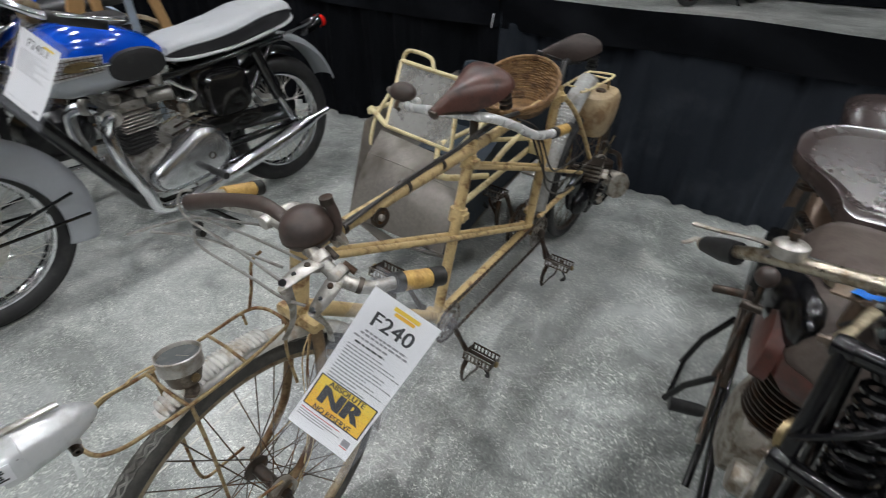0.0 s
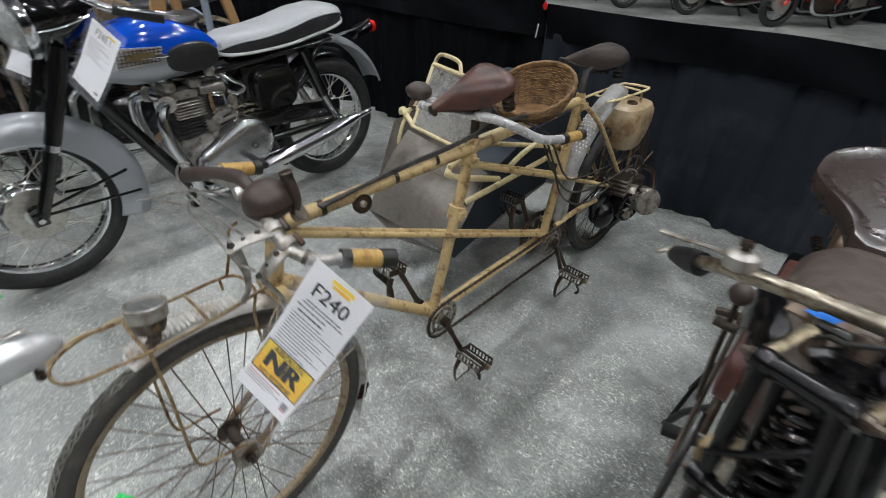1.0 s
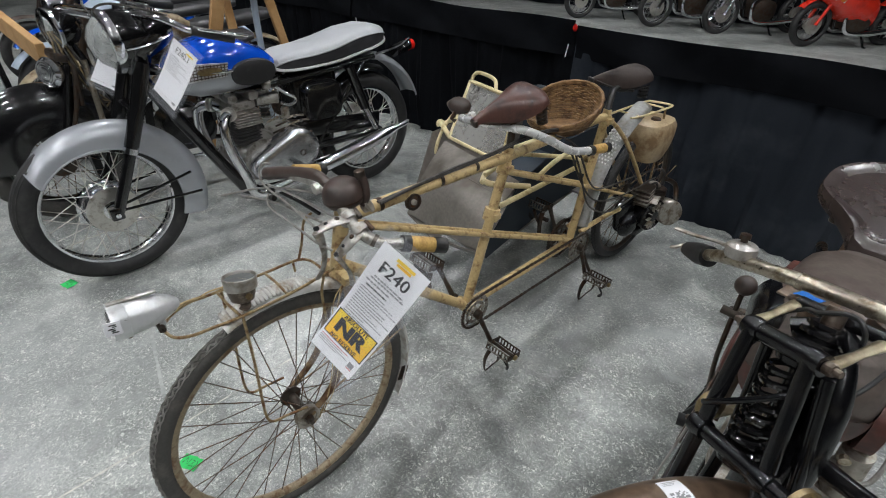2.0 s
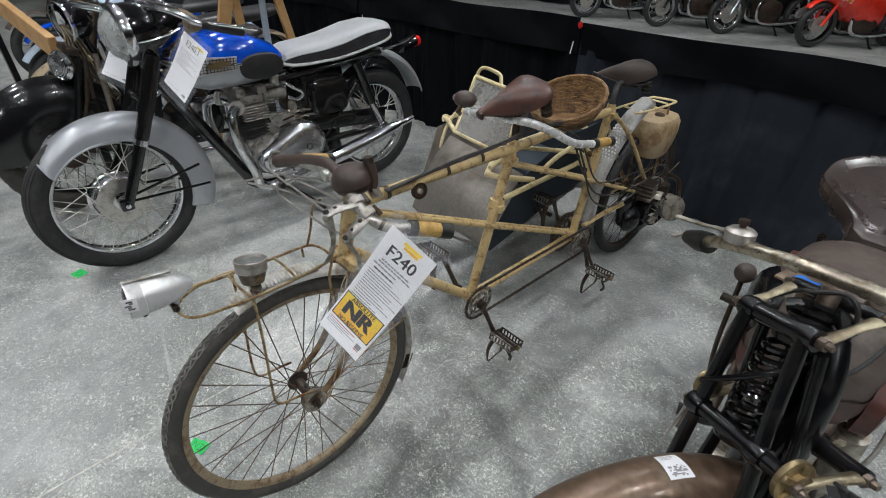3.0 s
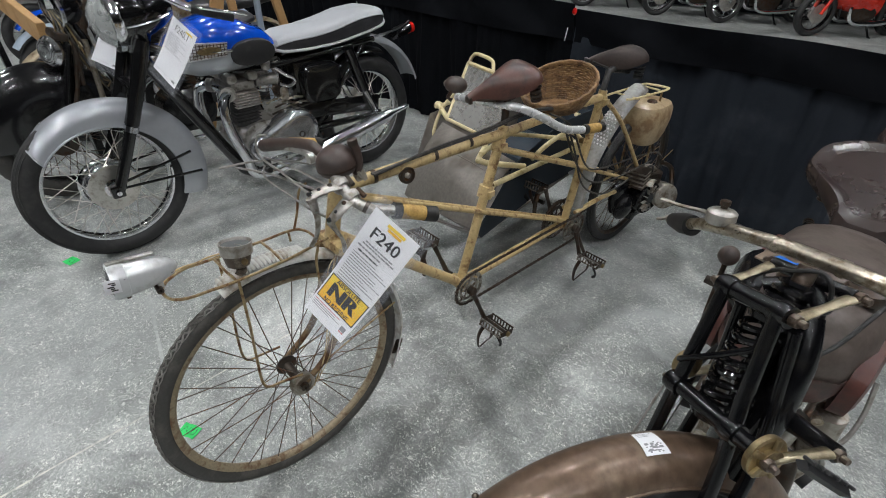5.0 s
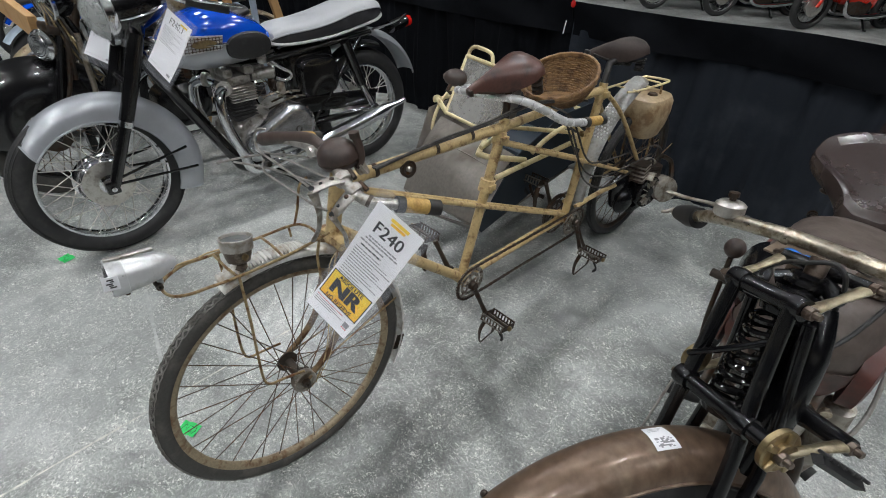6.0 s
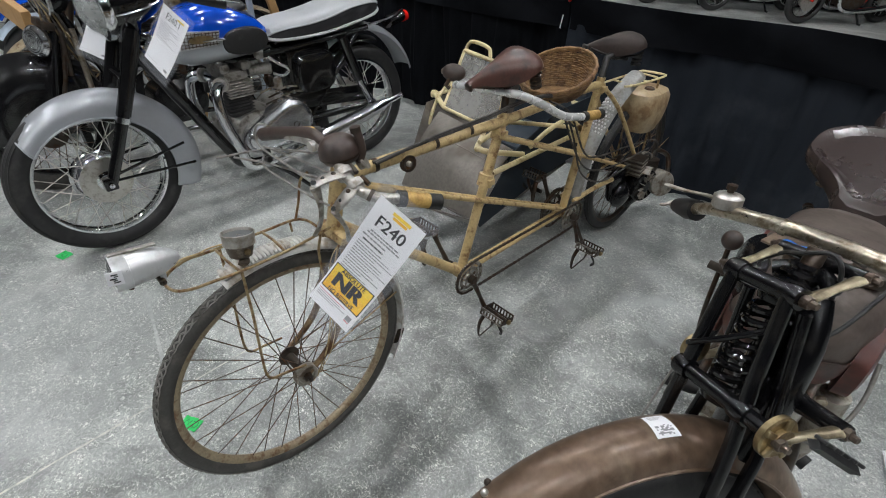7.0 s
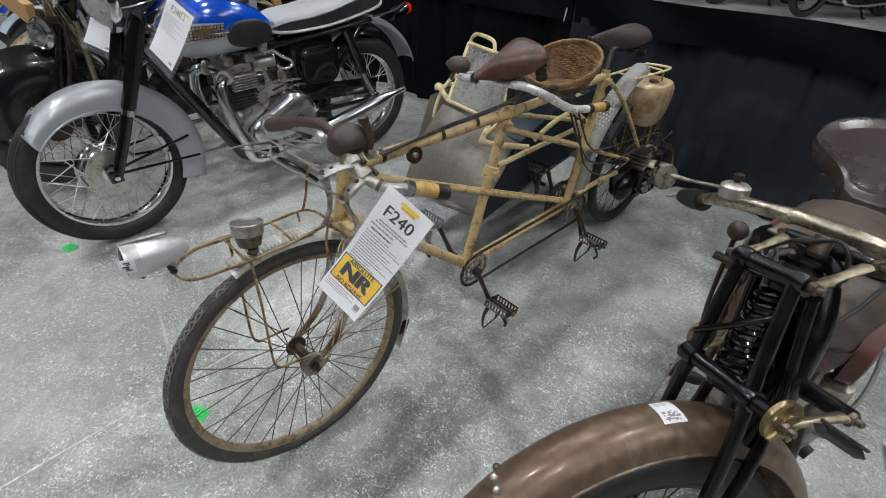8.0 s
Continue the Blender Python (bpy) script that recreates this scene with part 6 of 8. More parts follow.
# frame
for s in (-1, 1):
    bp("frame_rail", sweep(NB(), [(s * 0.03, 0.32, 0.84), (s * 0.06, 0.6, 0.70), (s * 0.09, 0.9, 0.70), (s * 0.10, 1.40, 0.74)], 0.014, 12, curve=4), paint_black)
    bp("swing_arm", sweep(NB(), [(s * 0.09, 0.95, 0.34), (s * 0.095, 1.42, 0.33)], 0.019, 12), paint_black)
    bp("subframe", sweep(NB(), [(s * 0.10, 1.34, 0.73), (s * 0.10, 1.0, 0.36)], 0.012, 12), paint_black)
    sh = bp("shock_absorber", sweep(NB(), [(s * 0.118, 1.37, 0.36), (s * 0.118, 1.30, 0.50)], 0.021, 14), chrome)
    part("shock_cover", sweep(NB(), [(s * 0.118, 1.305, 0.49), (s * 0.118, 1.22, 0.72)], 0.028, 16), paint_black, sh)
    bp("side_cover", loft(NB(), [oval((s * 0.08, 1.045, 0.580), 0.112, 0.100, "x", 32, 3.6), oval((s * 0.128, 1.045, 0.580), 0.110, 0.098, "x", 32, 3.6), oval((s * 0.142, 1.045, 0.580), 0.100, 0.088, "x", 32, 3.4), oval((s * 0.147, 1.045, 0.580), 0.06, 0.05, "x", 32, 3)]), paint_black, "glossy black side cover")
    bp("foot_peg", sweep(NB(), [(s * 0.12, 0.84, 0.30), (s * 0.27, 0.84, 0.30)], 0.016, 12), rubber_pad)
    bp("silencer", lathe(NB(), [(0.0, -0.02), (0.020, -0.02), (0.024, 0.0), (0.034, 0.12), (0.038, 0.20), (0.038, 0.46), (0.030, 0.55), (0.017, 0.60), (0.015, 0.70), (0.011, 0.70)], (s * 0.175, 0.87, 0.245), (0, 1, 0.165), 26), chrome)
    bp("exhaust_header", sweep(NB(), [(s * 0.06, 0.60, 0.598), (s * 0.100, 0.565, 0.606), (s * 0.140, 0.523, 0.588), (s * 0.158, 0.512, 0.520), (s * 0.166, 0.520, 0.450), (s * 0.178, 0.553, 0.332), (s * 0.182, 0.600, 0.230), (s * 0.175, 0.87, 0.245)], 0.0235, 16, curve=6), chrome)
    bp("header_collar", lathe(NB(), [(0.020, -0.012), (0.032, -0.012), (0.032, -0.004), (0.027, -0.002), (0.032, 0.004), (0.032, 0.012), (0.020, 0.012)], (s * 0.098, 0.567, 0.606), (s * 0.7, -0.7, 0.05), 20, closed=True), alloy)
bp("down_tube", sweep(NB(), [(0, 0.29, 0.80), (0, 0.352, 0.669), (0, 0.561, 0.265), (0, 0.60, 0.19), (0, 0.66, 0.16)], 0.028, 16, curve=3), paint_black)
bp("cradle", sweep(NB(), [(0, 0.66, 0.16), (0, 0.95, 0.15), (0, 1.02, 0.30)], 0.02, 12, curve=3), paint_black)
# engine
eng = bp("crankcase", loft(NB(), [oval((x, 0.70, 0.35), a, b, "x", 30, 2.6) for x, a, b in ((-0.12, 0.08, 0.07), (-0.09, 0.12, 0.10), (-0.04, 0.13, 0.115), (0.05, 0.13, 0.115), (0.10, 0.11, 0.10))]), engine_grey, "grey alloy crankcase")
def teardrop(x, grow):
    """Outline of the primary cover: a large round end behind, a smaller one lower in front."""
    ring = []
    rear, front, big, small = (0.860, 0.376), (0.672, 0.334), 0.112 + grow, 0.072 + grow
    tilt = math.atan2(rear[1] - front[1], rear[0] - front[0])
    spread = math.acos((small - big) / math.dist(rear, front))
    for k in range(18):
        u = tilt - spread + 2 * spread * k / 17
        ring.append((x, rear[0] + big * math.cos(u), rear[1] + big * math.sin(u)))
    for k in range(14):
        u = tilt + spread + (2 * math.pi - 2 * spread) * k / 13
        ring.append((x, front[0] + small * math.cos(u), front[1] + small * math.sin(u)))
    return ring


cover = part("primary_cover", loft(NB(), [teardrop(0.09, 0.0), teardrop(0.140, 0.0), teardrop(0.158, -0.006), teardrop(0.169, -0.020), teardrop(0.175, -0.042)]), polished, eng, "polished alloy primary cover")
part("cover_emblem", lathe(NB(), [(0.013, 0.0), (0.016, 0.0), (0.016, 0.002), (0.013, 0.002)], (0.1755, 0.86, 0.365), (1, 0, 0), 24, closed=True), steel_dark, cover)
for y, z in ((0.78, 0.425), (0.93, 0.455), (0.985, 0.33), (0.66, 0.385), (0.63, 0.29), (0.76, 0.262)):
    part("screw", lathe(NB(), [(0.0, 0.0), (0.006, 0.0), (0.006, 0.004), (0.0, 0.005)], (0.157, y, z), (1, 0, 0), 10), steel_dark, cover)
for k in range(6):
    part("fin", box(NB(), (0, 0.650, 0.538 + 0.0125 * k), (0.220, 0.125, 0.0050), (0, 0, 0), 0.002, 1), satin_alloy, eng)
part("cylinder", box(NB(), (0, 0.64, 0.50), (0.18, 0.11, 0.13), (0, 0, 0), 0.02), tyre_black, eng, "black painted barrel")
for k in range(5):
    part("barrel_fin", box(NB(), (0, 0.64, 0.462 + 0.015 * k), (0.195, 0.125, 0.005), (0, 0, 0), 0.002, 1), tyre_black, eng)
part("cylinder_head", box(NB(), (0, 0.645, 0.628), (0.19, 0.12, 0.045), (0, 0, 0), 0.016), engine_grey, eng)
for s in (-1, 1):
    for dy in (-0.05, 0.05):
        part("rocker_box", box(NB(), (s * 0.06, 0.645 + dy, 0.668), (0.10, 0.05, 0.04), (0, 0, 0), 0.014), engine_grey, eng)
        part("rocker_cap", lathe(NB(), [(0, 0), (0.018, 0), (0.018, 0.012), (0.012, 0.018), (0, 0.018)], (s * 0.06, 0.645 + dy, 0.686), (0, 0, 1), 14), chrome, eng)
    part("push_rod_tube", sweep(NB(), [(s * 0.01, 0.56, 0.44), (s * 0.01, 0.565, 0.60)], 0.014, 12), chrome, eng)
    part("carburettor", sweep(NB(), [(s * 0.05, 0.72, 0.625), (s * 0.05, 0.80, 0.625), (s * 0.055, 0.83, 0.625)], [0.022, 0.026, 0.030], 14), engine_grey, eng)
part("gearbox", loft(NB(), [oval((x, 0.88, 0.37), a, b, "x", 24, 2.5) for x, a, b in ((-0.13, 0.06, 0.06), (-0.09, 0.10, 0.095), (0.08, 0.10, 0.095))]), engine_grey, eng)
part("magneto", box(NB(), (0.0, 0.57, 0.40), (0.12, 0.07, 0.07), (0, 0, 0), 0.02), engine_grey, eng)
part("oil_pipe", sweep(NB(), [(0.07, 0.81, 0.70), (0.09, 0.825, 0.675), (0.11, 0.86, 0.645), (0.115, 0.893, 0.625), (0.115, 0.893, 0.603), (0.11, 0.86, 0.592), (0.10, 0.825, 0.607)], 0.0085, 10, curve=6), chrome, eng, "looped silver breather hose")
bp("kick_stand", sweep(NB(), [(0.08, 0.72, 0.17), (0.16, 0.80, 0.10), (0.21, 0.88, 0.012)], 0.011, 10), paint_black)
bp("chain_guard", box(NB(), (0.10, 1.15, 0.425), (0.02, 0.52, 0.085), (-6, 0, 0), 0.008), paint_black)
bm = mudguard(0.342, 0.068, 0.025, 70, 208, 0.002, 40, 9)
bmesh.ops.translate(bm, vec=(0, 1.37, WR), verts=bm.verts[:])
bp("inner_mudguard", bm, paint_black)
bp("battery_tray", box(NB(), (0.0, 1.0, 0.44), (0.17, 0.17, 0.16), (0, 0, 0), 0.02), paint_black)
bp("brake_rod", rod(NB(), (0.13, 0.9, 0.28), (0.11, 1.40, 0.30), 0.004), chrome)

# small gear behind the engine
for k, (y, z) in enumerate(((0.80, 0.53), (0.84, 0.50), (0.88, 0.52), (0.82, 0.47), (0.91, 0.49))):
    bp("linkage", sweep(NB(), [(0.07, y - 0.05, z - 0.01), (0.10, y, z + 0.012), (0.09, y + 0.06, z)], 0.005, 7, curve=4), steel_dark if k % 2 else nickel)
    bp("nut", lathe(NB(), [(0, 0), (0.009, 0), (0.009, 0.008), (0, 0.010)], (0.105, y, z + 0.012), (1, 0, 0), 6), chrome)
bp("oil_tank", box(NB(), (0, 1.04, 0.60), (0.17, 0.26, 0.22), (0, 0, 0), 0.03), paint_black)
bp("breather_bowl", loft(NB(), [oval((0.095, 0.84, z), a, a, "z", 16) for z, a in ((0.525, 0.012), (0.535, 0.02), (0.575, 0.02), (0.585, 0.014))]), alloy_old)
bp("throttle_drum", lathe(NB(), [(0, 0.0), (0.022, 0.0), (0.022, 0.03), (0.014, 0.034), (0, 0.034)], (0.09, 0.77, 0.69), (0.3, 0, 1), 14), engine_grey)

# card on its handlebar
card("white printed lot card in a clear sleeve on the blue motorcycle", (-1.375, 0.322, 1.045), (-1.215, 0.342, 0.985), (-1.255, 0.213, 0.797), (-1.395, 0.196, 0.860), 0.004, CARD_TWO, "lot cards")

# ---- brown veteran motorcycle with a girder fork ----
vet = thing("motorcycle", "brown veteran motorcycle with black girder fork and leather saddle", "motorcycle", pose(0.90, 0.25, 0))


def vp(name, bm, mat, label="", parent=None):
    """Parts of the body, given in the place's own metres."""
    bmesh.ops.translate(bm, vec=(-0.90, -0.25, 0), verts=bm.verts[:])
    return part(name, bm, mat, parent or vet, label)


STEER = Matrix.Translation((0.988 - 0.90, 0.077 - 0.25, 0)) @ Matrix.Rotation(radians(-28.8), 4, "Z") @ Matrix.Rotation(radians(-14.8), 4, "Y")


def fp(name, bm, mat, label="", parent=None):
    """Parts that turn and lean with the fork: x across, y back from the front axle."""
    bmesh.ops.transform(bm, matrix=STEER, verts=bm.verts[:])
    return part(name, bm, mat, parent or vet, label)


link_brass = material("dulled_yellow_metal", (0.33, 0.285, 0.195), 0.36, 0.8, (0.20, 0.16, 0.105), 0.5, 40, 0.3, 0.15, 120)
rusty_nut = material("rusted_plated_nut", (0.17, 0.135, 0.11), 0.36, 0.75, (0.085, 0.06, 0.045), 0.5, 60, 0.4, 0.2, 160)
AZ, GR, GH, GD = 0.357, 0.369, 0.050, 0.048
vw = wheel("front_wheel", vet, (0, 0, 0), 0.352, 0.040, steel_dark, tyre_black, spoke_dark, steel_dark, 36, rim_r=0.275, rim_w=0.024, hub=(0.03, 0.05, 0.04), spoke_r=0.0018, tread=60)
vw.matrix_basis = STEER @ pose(0, 0, AZ)
g = part("front_mudguard", mudguard(GR, GH, GD, -28, 184, 0.002, 64, 21), fender_brown, vet, "brown patina steel front mudguard", STEER @ pose(0, 0, AZ))


def on_guard(a, u, lift):
    """A place on the mudguard: a across (-1 to 1), u the angle in degrees."""
    w = math.acos(max(-1, min(1, a)))
    r = GR + GD * math.sin(w) + lift
    return (GH * a, r * math.cos(radians(u)), r * math.sin(radians(u)))


for a, u in ((-0.70, 122.5), (-0.27, 123.5), (0.19, 124)):
    part("rivet", ball(NB(), on_guard(a, u, 0.002), (0.0065, 0.0065, 0.0065), (0, 0, 0), 12), alloy if a > -0.5 else steel_dark, g)
for s in (-1, 1):
    part("edge_bead", sweep(NB(), [(s * GH, (GR - 0.001) * math.cos(u), (GR - 0.001) * math.sin(u)) for u in np.linspace(radians(-28), radians(184), 44)], 0.003, 6), fender_brown, g)
# sticker across the top of the mudguard
def on_sticker(a, b, lift):
    return on_guard(-0.33 + 0.84 * b, 85.6 - 5.2 * a - 0.8 * a * b, 0.0022 + lift)


st = part("sticker", sheet(NB(), [[on_sticker(i / 6, j / 10, 0.0) for i in range(7)] for j in range(11)]), paper, g, "white paper sticker with printed square")
rq = random.Random(9)
bm = NB()
for i in range(9):
    for j in range(9):
        if rq.random() < 0.45:
            c = [on_sticker(0.14 + 0.080 * (i + di), 0.52 + 0.045 * (j + dj), 0.0006) for di, dj in ((0, 0), (1, 0), (1, 1), (0, 1))]
            bm.faces.new([bm.verts.new(q) for q in c])
for k in range(3):
    c = [on_sticker(x, 0.10 + 0.07 * k + y, 0.0006) for x, y in ((0.15, 0), (0.8 - 0.1 * k, 0), (0.8 - 0.1 * k, 0.02), (0.15, 0.02))]
    bm.faces.new([bm.verts.new(q) for q in c])
part("sticker_print", bm, ink_grey, g)

# girder blades
LY, LZ, UY, UZ = 0.140, 0.818, 0.198, 0.990
for s in (-1, 1):
    fp("girder_front", sweep(NB(), [(s * 0.045, UY - 0.006, UZ + 0.006), (s * 0.055, LY + 0.010, 0.85), (s * 0.066, 0.115, 0.715), (s * 0.073, 0.045, 0.50), (s * 0.075, 0.0, AZ)], [0.0100, 0.0110, 0.0108, 0.010, 0.0095], 14, curve=3), frame_black)
    fp("girder_rear", sweep(NB(), [(s * 0.046, UY + 0.030, UZ - 0.034), (s * 0.056, LY + 0.064, 0.79), (s * 0.066, 0.160, 0.66), (s * 0.075, 0.012, AZ + 0.01)], [0.0095, 0.0098, 0.0098, 0.0095], 12, curve=3), frame_black)
    fp("upper_link", sweep(NB(), [(s * 0.060, UY, UZ), (s * 0.061, UY + 0.048, UZ + 0.008), (s * 0.063, UY + 0.098, UZ + 0.018)], [0.0118, 0.0074, 0.0070, 0.0112], 12, flat=0.5), link_brass)
    w = 0.112 if s > 0 else 0.074
    fp("lower_link", sweep(NB(), [(s * w, LY, LZ - 0.004), (s * (w + 0.004), LY + 0.05, LZ - 0.006), (s * (w + 0.010), LY + 0.108, LZ - 0.010)], [0.0115, 0.0075, 0.0075, 0.0115], 12, flat=0.55), link_brass)
    for y, z, w in ((UY, UZ, 0.074), (UY + 0.098, UZ + 0.018, 0.076), (LY, LZ - 0.004, 0.128 if s > 0 else 0.080), (LY + 0.108, LZ - 0.010, 0.136 if s > 0 else 0.094)):
        fp("spindle_nut", lathe(NB(), [(0, -0.008), (0.0092, -0.008), (0.0096, -0.005), (0.0096, 0.001), (0.0086, 0.003), (0.0056, 0.003), (0.0056, 0.010), (0.0048, 0.012), (0, 0.012)], (s * (w - 0.006), y, z), (s, 0, 0), 8), rusty_nut)
    fp("boss", lathe(NB(), [(0, -0.013), (0.016, -0.013), (0.018, 0.0), (0.016, 0.013), (0, 0.013)], (s * 0.046, UY, UZ), (1, 0, 0), 18), frame_black)
    fp("boss", lathe(NB(), [(0, -0.013), (0.017, -0.013), (0.019, 0.0), (0.017, 0.013), (0, 0.013)], (s * 0.058, LY, LZ), (1, 0, 0), 18), frame_black)
fp("upper_spindle", rod(NB(), (-0.058, UY, UZ), (0.056, UY, UZ), 0.0140, 14), frame_black)
fp("lower_spindle", rod(NB(), (-0.070, LY, LZ), (0.100, LY, LZ), 0.0130, 14), frame_black)
fp("rear_spindle", rod(NB(), (-0.064, UY + 0.098, UZ + 0.018), (0.064, UY + 0.098, UZ + 0.018), 0.010, 12), frame_black)
fp("rear_spindle", rod(NB(), (-0.085, LY + 0.130, LZ - 0.026), (0.126, LY + 0.110, LZ - 0.012), 0.0135, 12), frame_black)
fp("lug", sweep(NB(), [(0.01, 0.225, 0.82), (0.06, LY + 0.125, LZ - 0.025), (0.12, LY + 0.112, LZ - 0.014)], [0.022, 0.015, 0.012], 12), frame_black)
# spring
helix = [(0.0275 * math.cos(2 * math.pi * 8.5 * t), 0.166 + 0.066 * t + 0.0275 * math.sin(2 * math.pi * 8.5 * t), 0.806 + 0.150 * t) for t in np.linspace(0, 1, 200)]
fp("spring", sweep(NB(), helix, 0.0058, 8), paint_black, "black coil spring")
fp("spring_seat", lathe(NB(), [(0, -0.012), (0.026, -0.012), (0.034, 0.0), (0.026, 0.012), (0, 0.012)], (0, 0.160, 0.800), (0, 0.40, 1), 20), frame_black)
fp("spring_cap", lathe(NB(), [(0, -0.018), (0.026, -0.018), (0.032, 0.0), (0.028, 0.012), (0.014, 0.02), (0, 0.02)], (0, 0.236, 0.966), (0, 0.40, 1), 20), frame_black)
fp("spring_eye", sweep(NB(), [(-0.044, 0.262, 0.985), (0.0, 0.288, 0.996), (0.046, 0.268, 0.985)], 0.012, 10, curve=4), frame_black)
for k in range(3):
    fp("damper_ring", lathe(NB(), [(0.012, -0.004), (0.033 - 0.004 * k, -0.003), (0.033 - 0.004 * k, 0.003), (0.012, 0.004)], (0.0, 0.262 + 0.005 * k, 0.978 + 0.012 * k), (0, 0.40, 1), 22, closed=True), frame_black)
# steering head, friction damper and brass plates
fp("head_casting", sweep(NB(), [(0.030, 0.190, 0.70), (0.040, 0.225, 0.80), (0.044, 0.252, 0.90), (0.030, 0.270, 0.965)], [0.026, 0.025, 0.022, 0.018], 14, curve=3), frame_black, "black cast steering head")
fp("steering_head", sweep(NB(), [(0, 0.205, 0.76), (0, 0.276, 1.005)], 0.022, 16), frame_black)
fp("head_nut", lathe(NB(), [(0, 0.0), (0.0135, 0.0), (0.0135, 0.026), (0.0125, 0.029), (0, 0.029)], (0, 0.276, 1.002), (0, 0.35, 1), 20), rusty_nut)
fp("damper_disc", lathe(NB(), [(0, -0.005), (0.033, -0.005), (0.033, 0.003), (0.030, 0.005), (0.018, 0.004), (0.018, 0.012), (0, 0.014)], (0.106, LY + 0.010, LZ - 0.006), (1, 0, 0), 30), brass, "tarnished brass damper disc")
for i in range(5):
    u = 2 * math.pi * i / 5
    fp("damper_arm", box(NB(), (0.113, LY + 0.010 + 0.020 * math.cos(u), LZ - 0.006 + 0.020 * math.sin(u)), (0.006, 0.026, 0.010), (math.degrees(u), 0, 0), 0.002), brass)
fp("damper_disc", lathe(NB(), [(0, -0.006), (0.026, -0.006), (0.026, 0.004), (0.016, 0.006), (0, 0.012)], (-0.074, LY + 0.030, LZ + 0.020), (-1, 0, 0), 26), brass, "tarnished brass damper disc")
fp("tie_bar", sweep(NB(), [(-0.056, LY - 0.002, LZ + 0.048), (-0.045, LY - 0.002, LZ + 0.056), (0.0, 0.158, 0.905), (0.040, 0.188, 0.936)], 0.0050, 10, curve=3), frame_black)
fp("brake_cable", sweep(NB(), [(-0.078, LY, LZ - 0.01), (-0.085, LY - 0.05, 0.70), (-0.080, 0.02, 0.45)], 0.0022, 6), cable_grey)
fp("control_cable", sweep(NB(), [(-0.10, 0.300, 0.960), (-0.085, 0.285, 0.977), (-0.060, 0.280, 0.997), (-0.035, 0.278, 1.012), (-0.010, 0.262, 1.022), (0.028, 0.270, 1.034), (0.045, 0.272, 1.020), (0.040, 0.282, 0.985), (0.020, 0.295, 0.90)], 0.0034, 8, curve=5), tyre_black)
# handlebar with its fittings
vhb = [(0.622, 0.675, 0.858), (0.675, 0.625, 0.893), (0.705, 0.592, 0.920), (0.745, 0.558, 0.945), (0.80, 0.527, 0.968), (0.865, 0.506, 0.984), (0.98, 0.500, 0.985), (1.05, 0.530, 0.955), (1.12, 0.59, 0.92), (1.20, 0.68, 0.87)]
vb = vp("handlebar", sweep(NB(), vhb, 0.0122, 14, curve=6), nickel, "worn nickel-plated handlebar")
for k, q in enumerate(((0.84, 0.512, 0.979), (0.93, 0.502, 0.986))):
    vp("bar_clamp", lathe(NB(), [(0.0123, -0.006), (0.0140, -0.005), (0.0140, 0.005), (0.0123, 0.006)], q, (1, -0.1, 0), 20, closed=True), nickel, "", vb)
vp("grip", sweep(NB(), [(0.682, 0.621, 0.893), (0.660, 0.641, 0.880), (0.628, 0.672, 0.861)], [0.0215, 0.0225, 0.016], 16), rubber_pad, "black rubber grip", vb)
vp("grip", sweep(NB(), [(1.12, 0.59, 0.92), (1.20, 0.68, 0.87)], 0.0195, 16), rubber_pad, "black rubber grip", vb)
vp("lever", sweep(NB(), [(0.72, 0.575, 0.955), (0.69, 0.610, 0.937), (0.64, 0.635, 0.918), (0.598, 0.655, 0.906)], [0.008, 0.0065, 0.009], 10, curve=5, flat=0.5), alloy_old, "", vb)
vp("trigger", sweep(NB(), [(0.625, 0.680, 0.852), (0.610, 0.700, 0.850), (0.597, 0.690, 0.843), (0.587, 0.690, 0.838)], [0.009, 0.007, 0.005], 10, curve=4, flat=0.6), alloy_old, "", vb)
res = vp("throttle_drum", lathe(NB(), [(0, -0.016), (0.024, -0.016), (0.0255, -0.012), (0.0255, 0.004), (0.021, 0.008), (0.009, 0.011), (0.0, 0.012)], (0.738, 0.560, 0.970), (-0.1, 0.1, 1), 18), satin_alloy, "round alloy control drum on the bar", vb)
vp("drum_knob", lathe(NB(), [(0, 0.012), (0.006, 0.012), (0.006, 0.017), (0.009, 0.018), (0.009, 0.026), (0, 0.027)], (0.738, 0.560, 0.970), (-0.1, 0.1, 1), 14), steel_dark, "", vb)
vp("bar_cable", sweep(NB(), [(0.76, 0.56, 0.96), (0.85, 0.56, 0.955), (0.92, 0.60, 0.93), (0.96, 0.64, 0.90)], 0.0045, 8, curve=5), cable, "", vb)
# gear lever with its knob
vp("gear_knob", ball(NB(), (0.749, 0.709, 0.812), (0.0215, 0.0215, 0.0225), (0, 0, 0), 22), rubber_brown, "brown ball knob")
vp("gear_lever", sweep(NB(), [(0.749, 0.707, 0.80), (0.752, 0.70, 0.74), (0.755, 0.72, 0.60), (0.76, 0.78, 0.45)], 0.0055, 10, curve=3), steel_dark)
vp("gear_gate", lathe(NB(), [(0, -0.02), (0.010, -0.02), (0.010, 0.02), (0, 0.02)], (0.748, 0.697, 0.742), (1, 0, 0), 14), steel_dark)
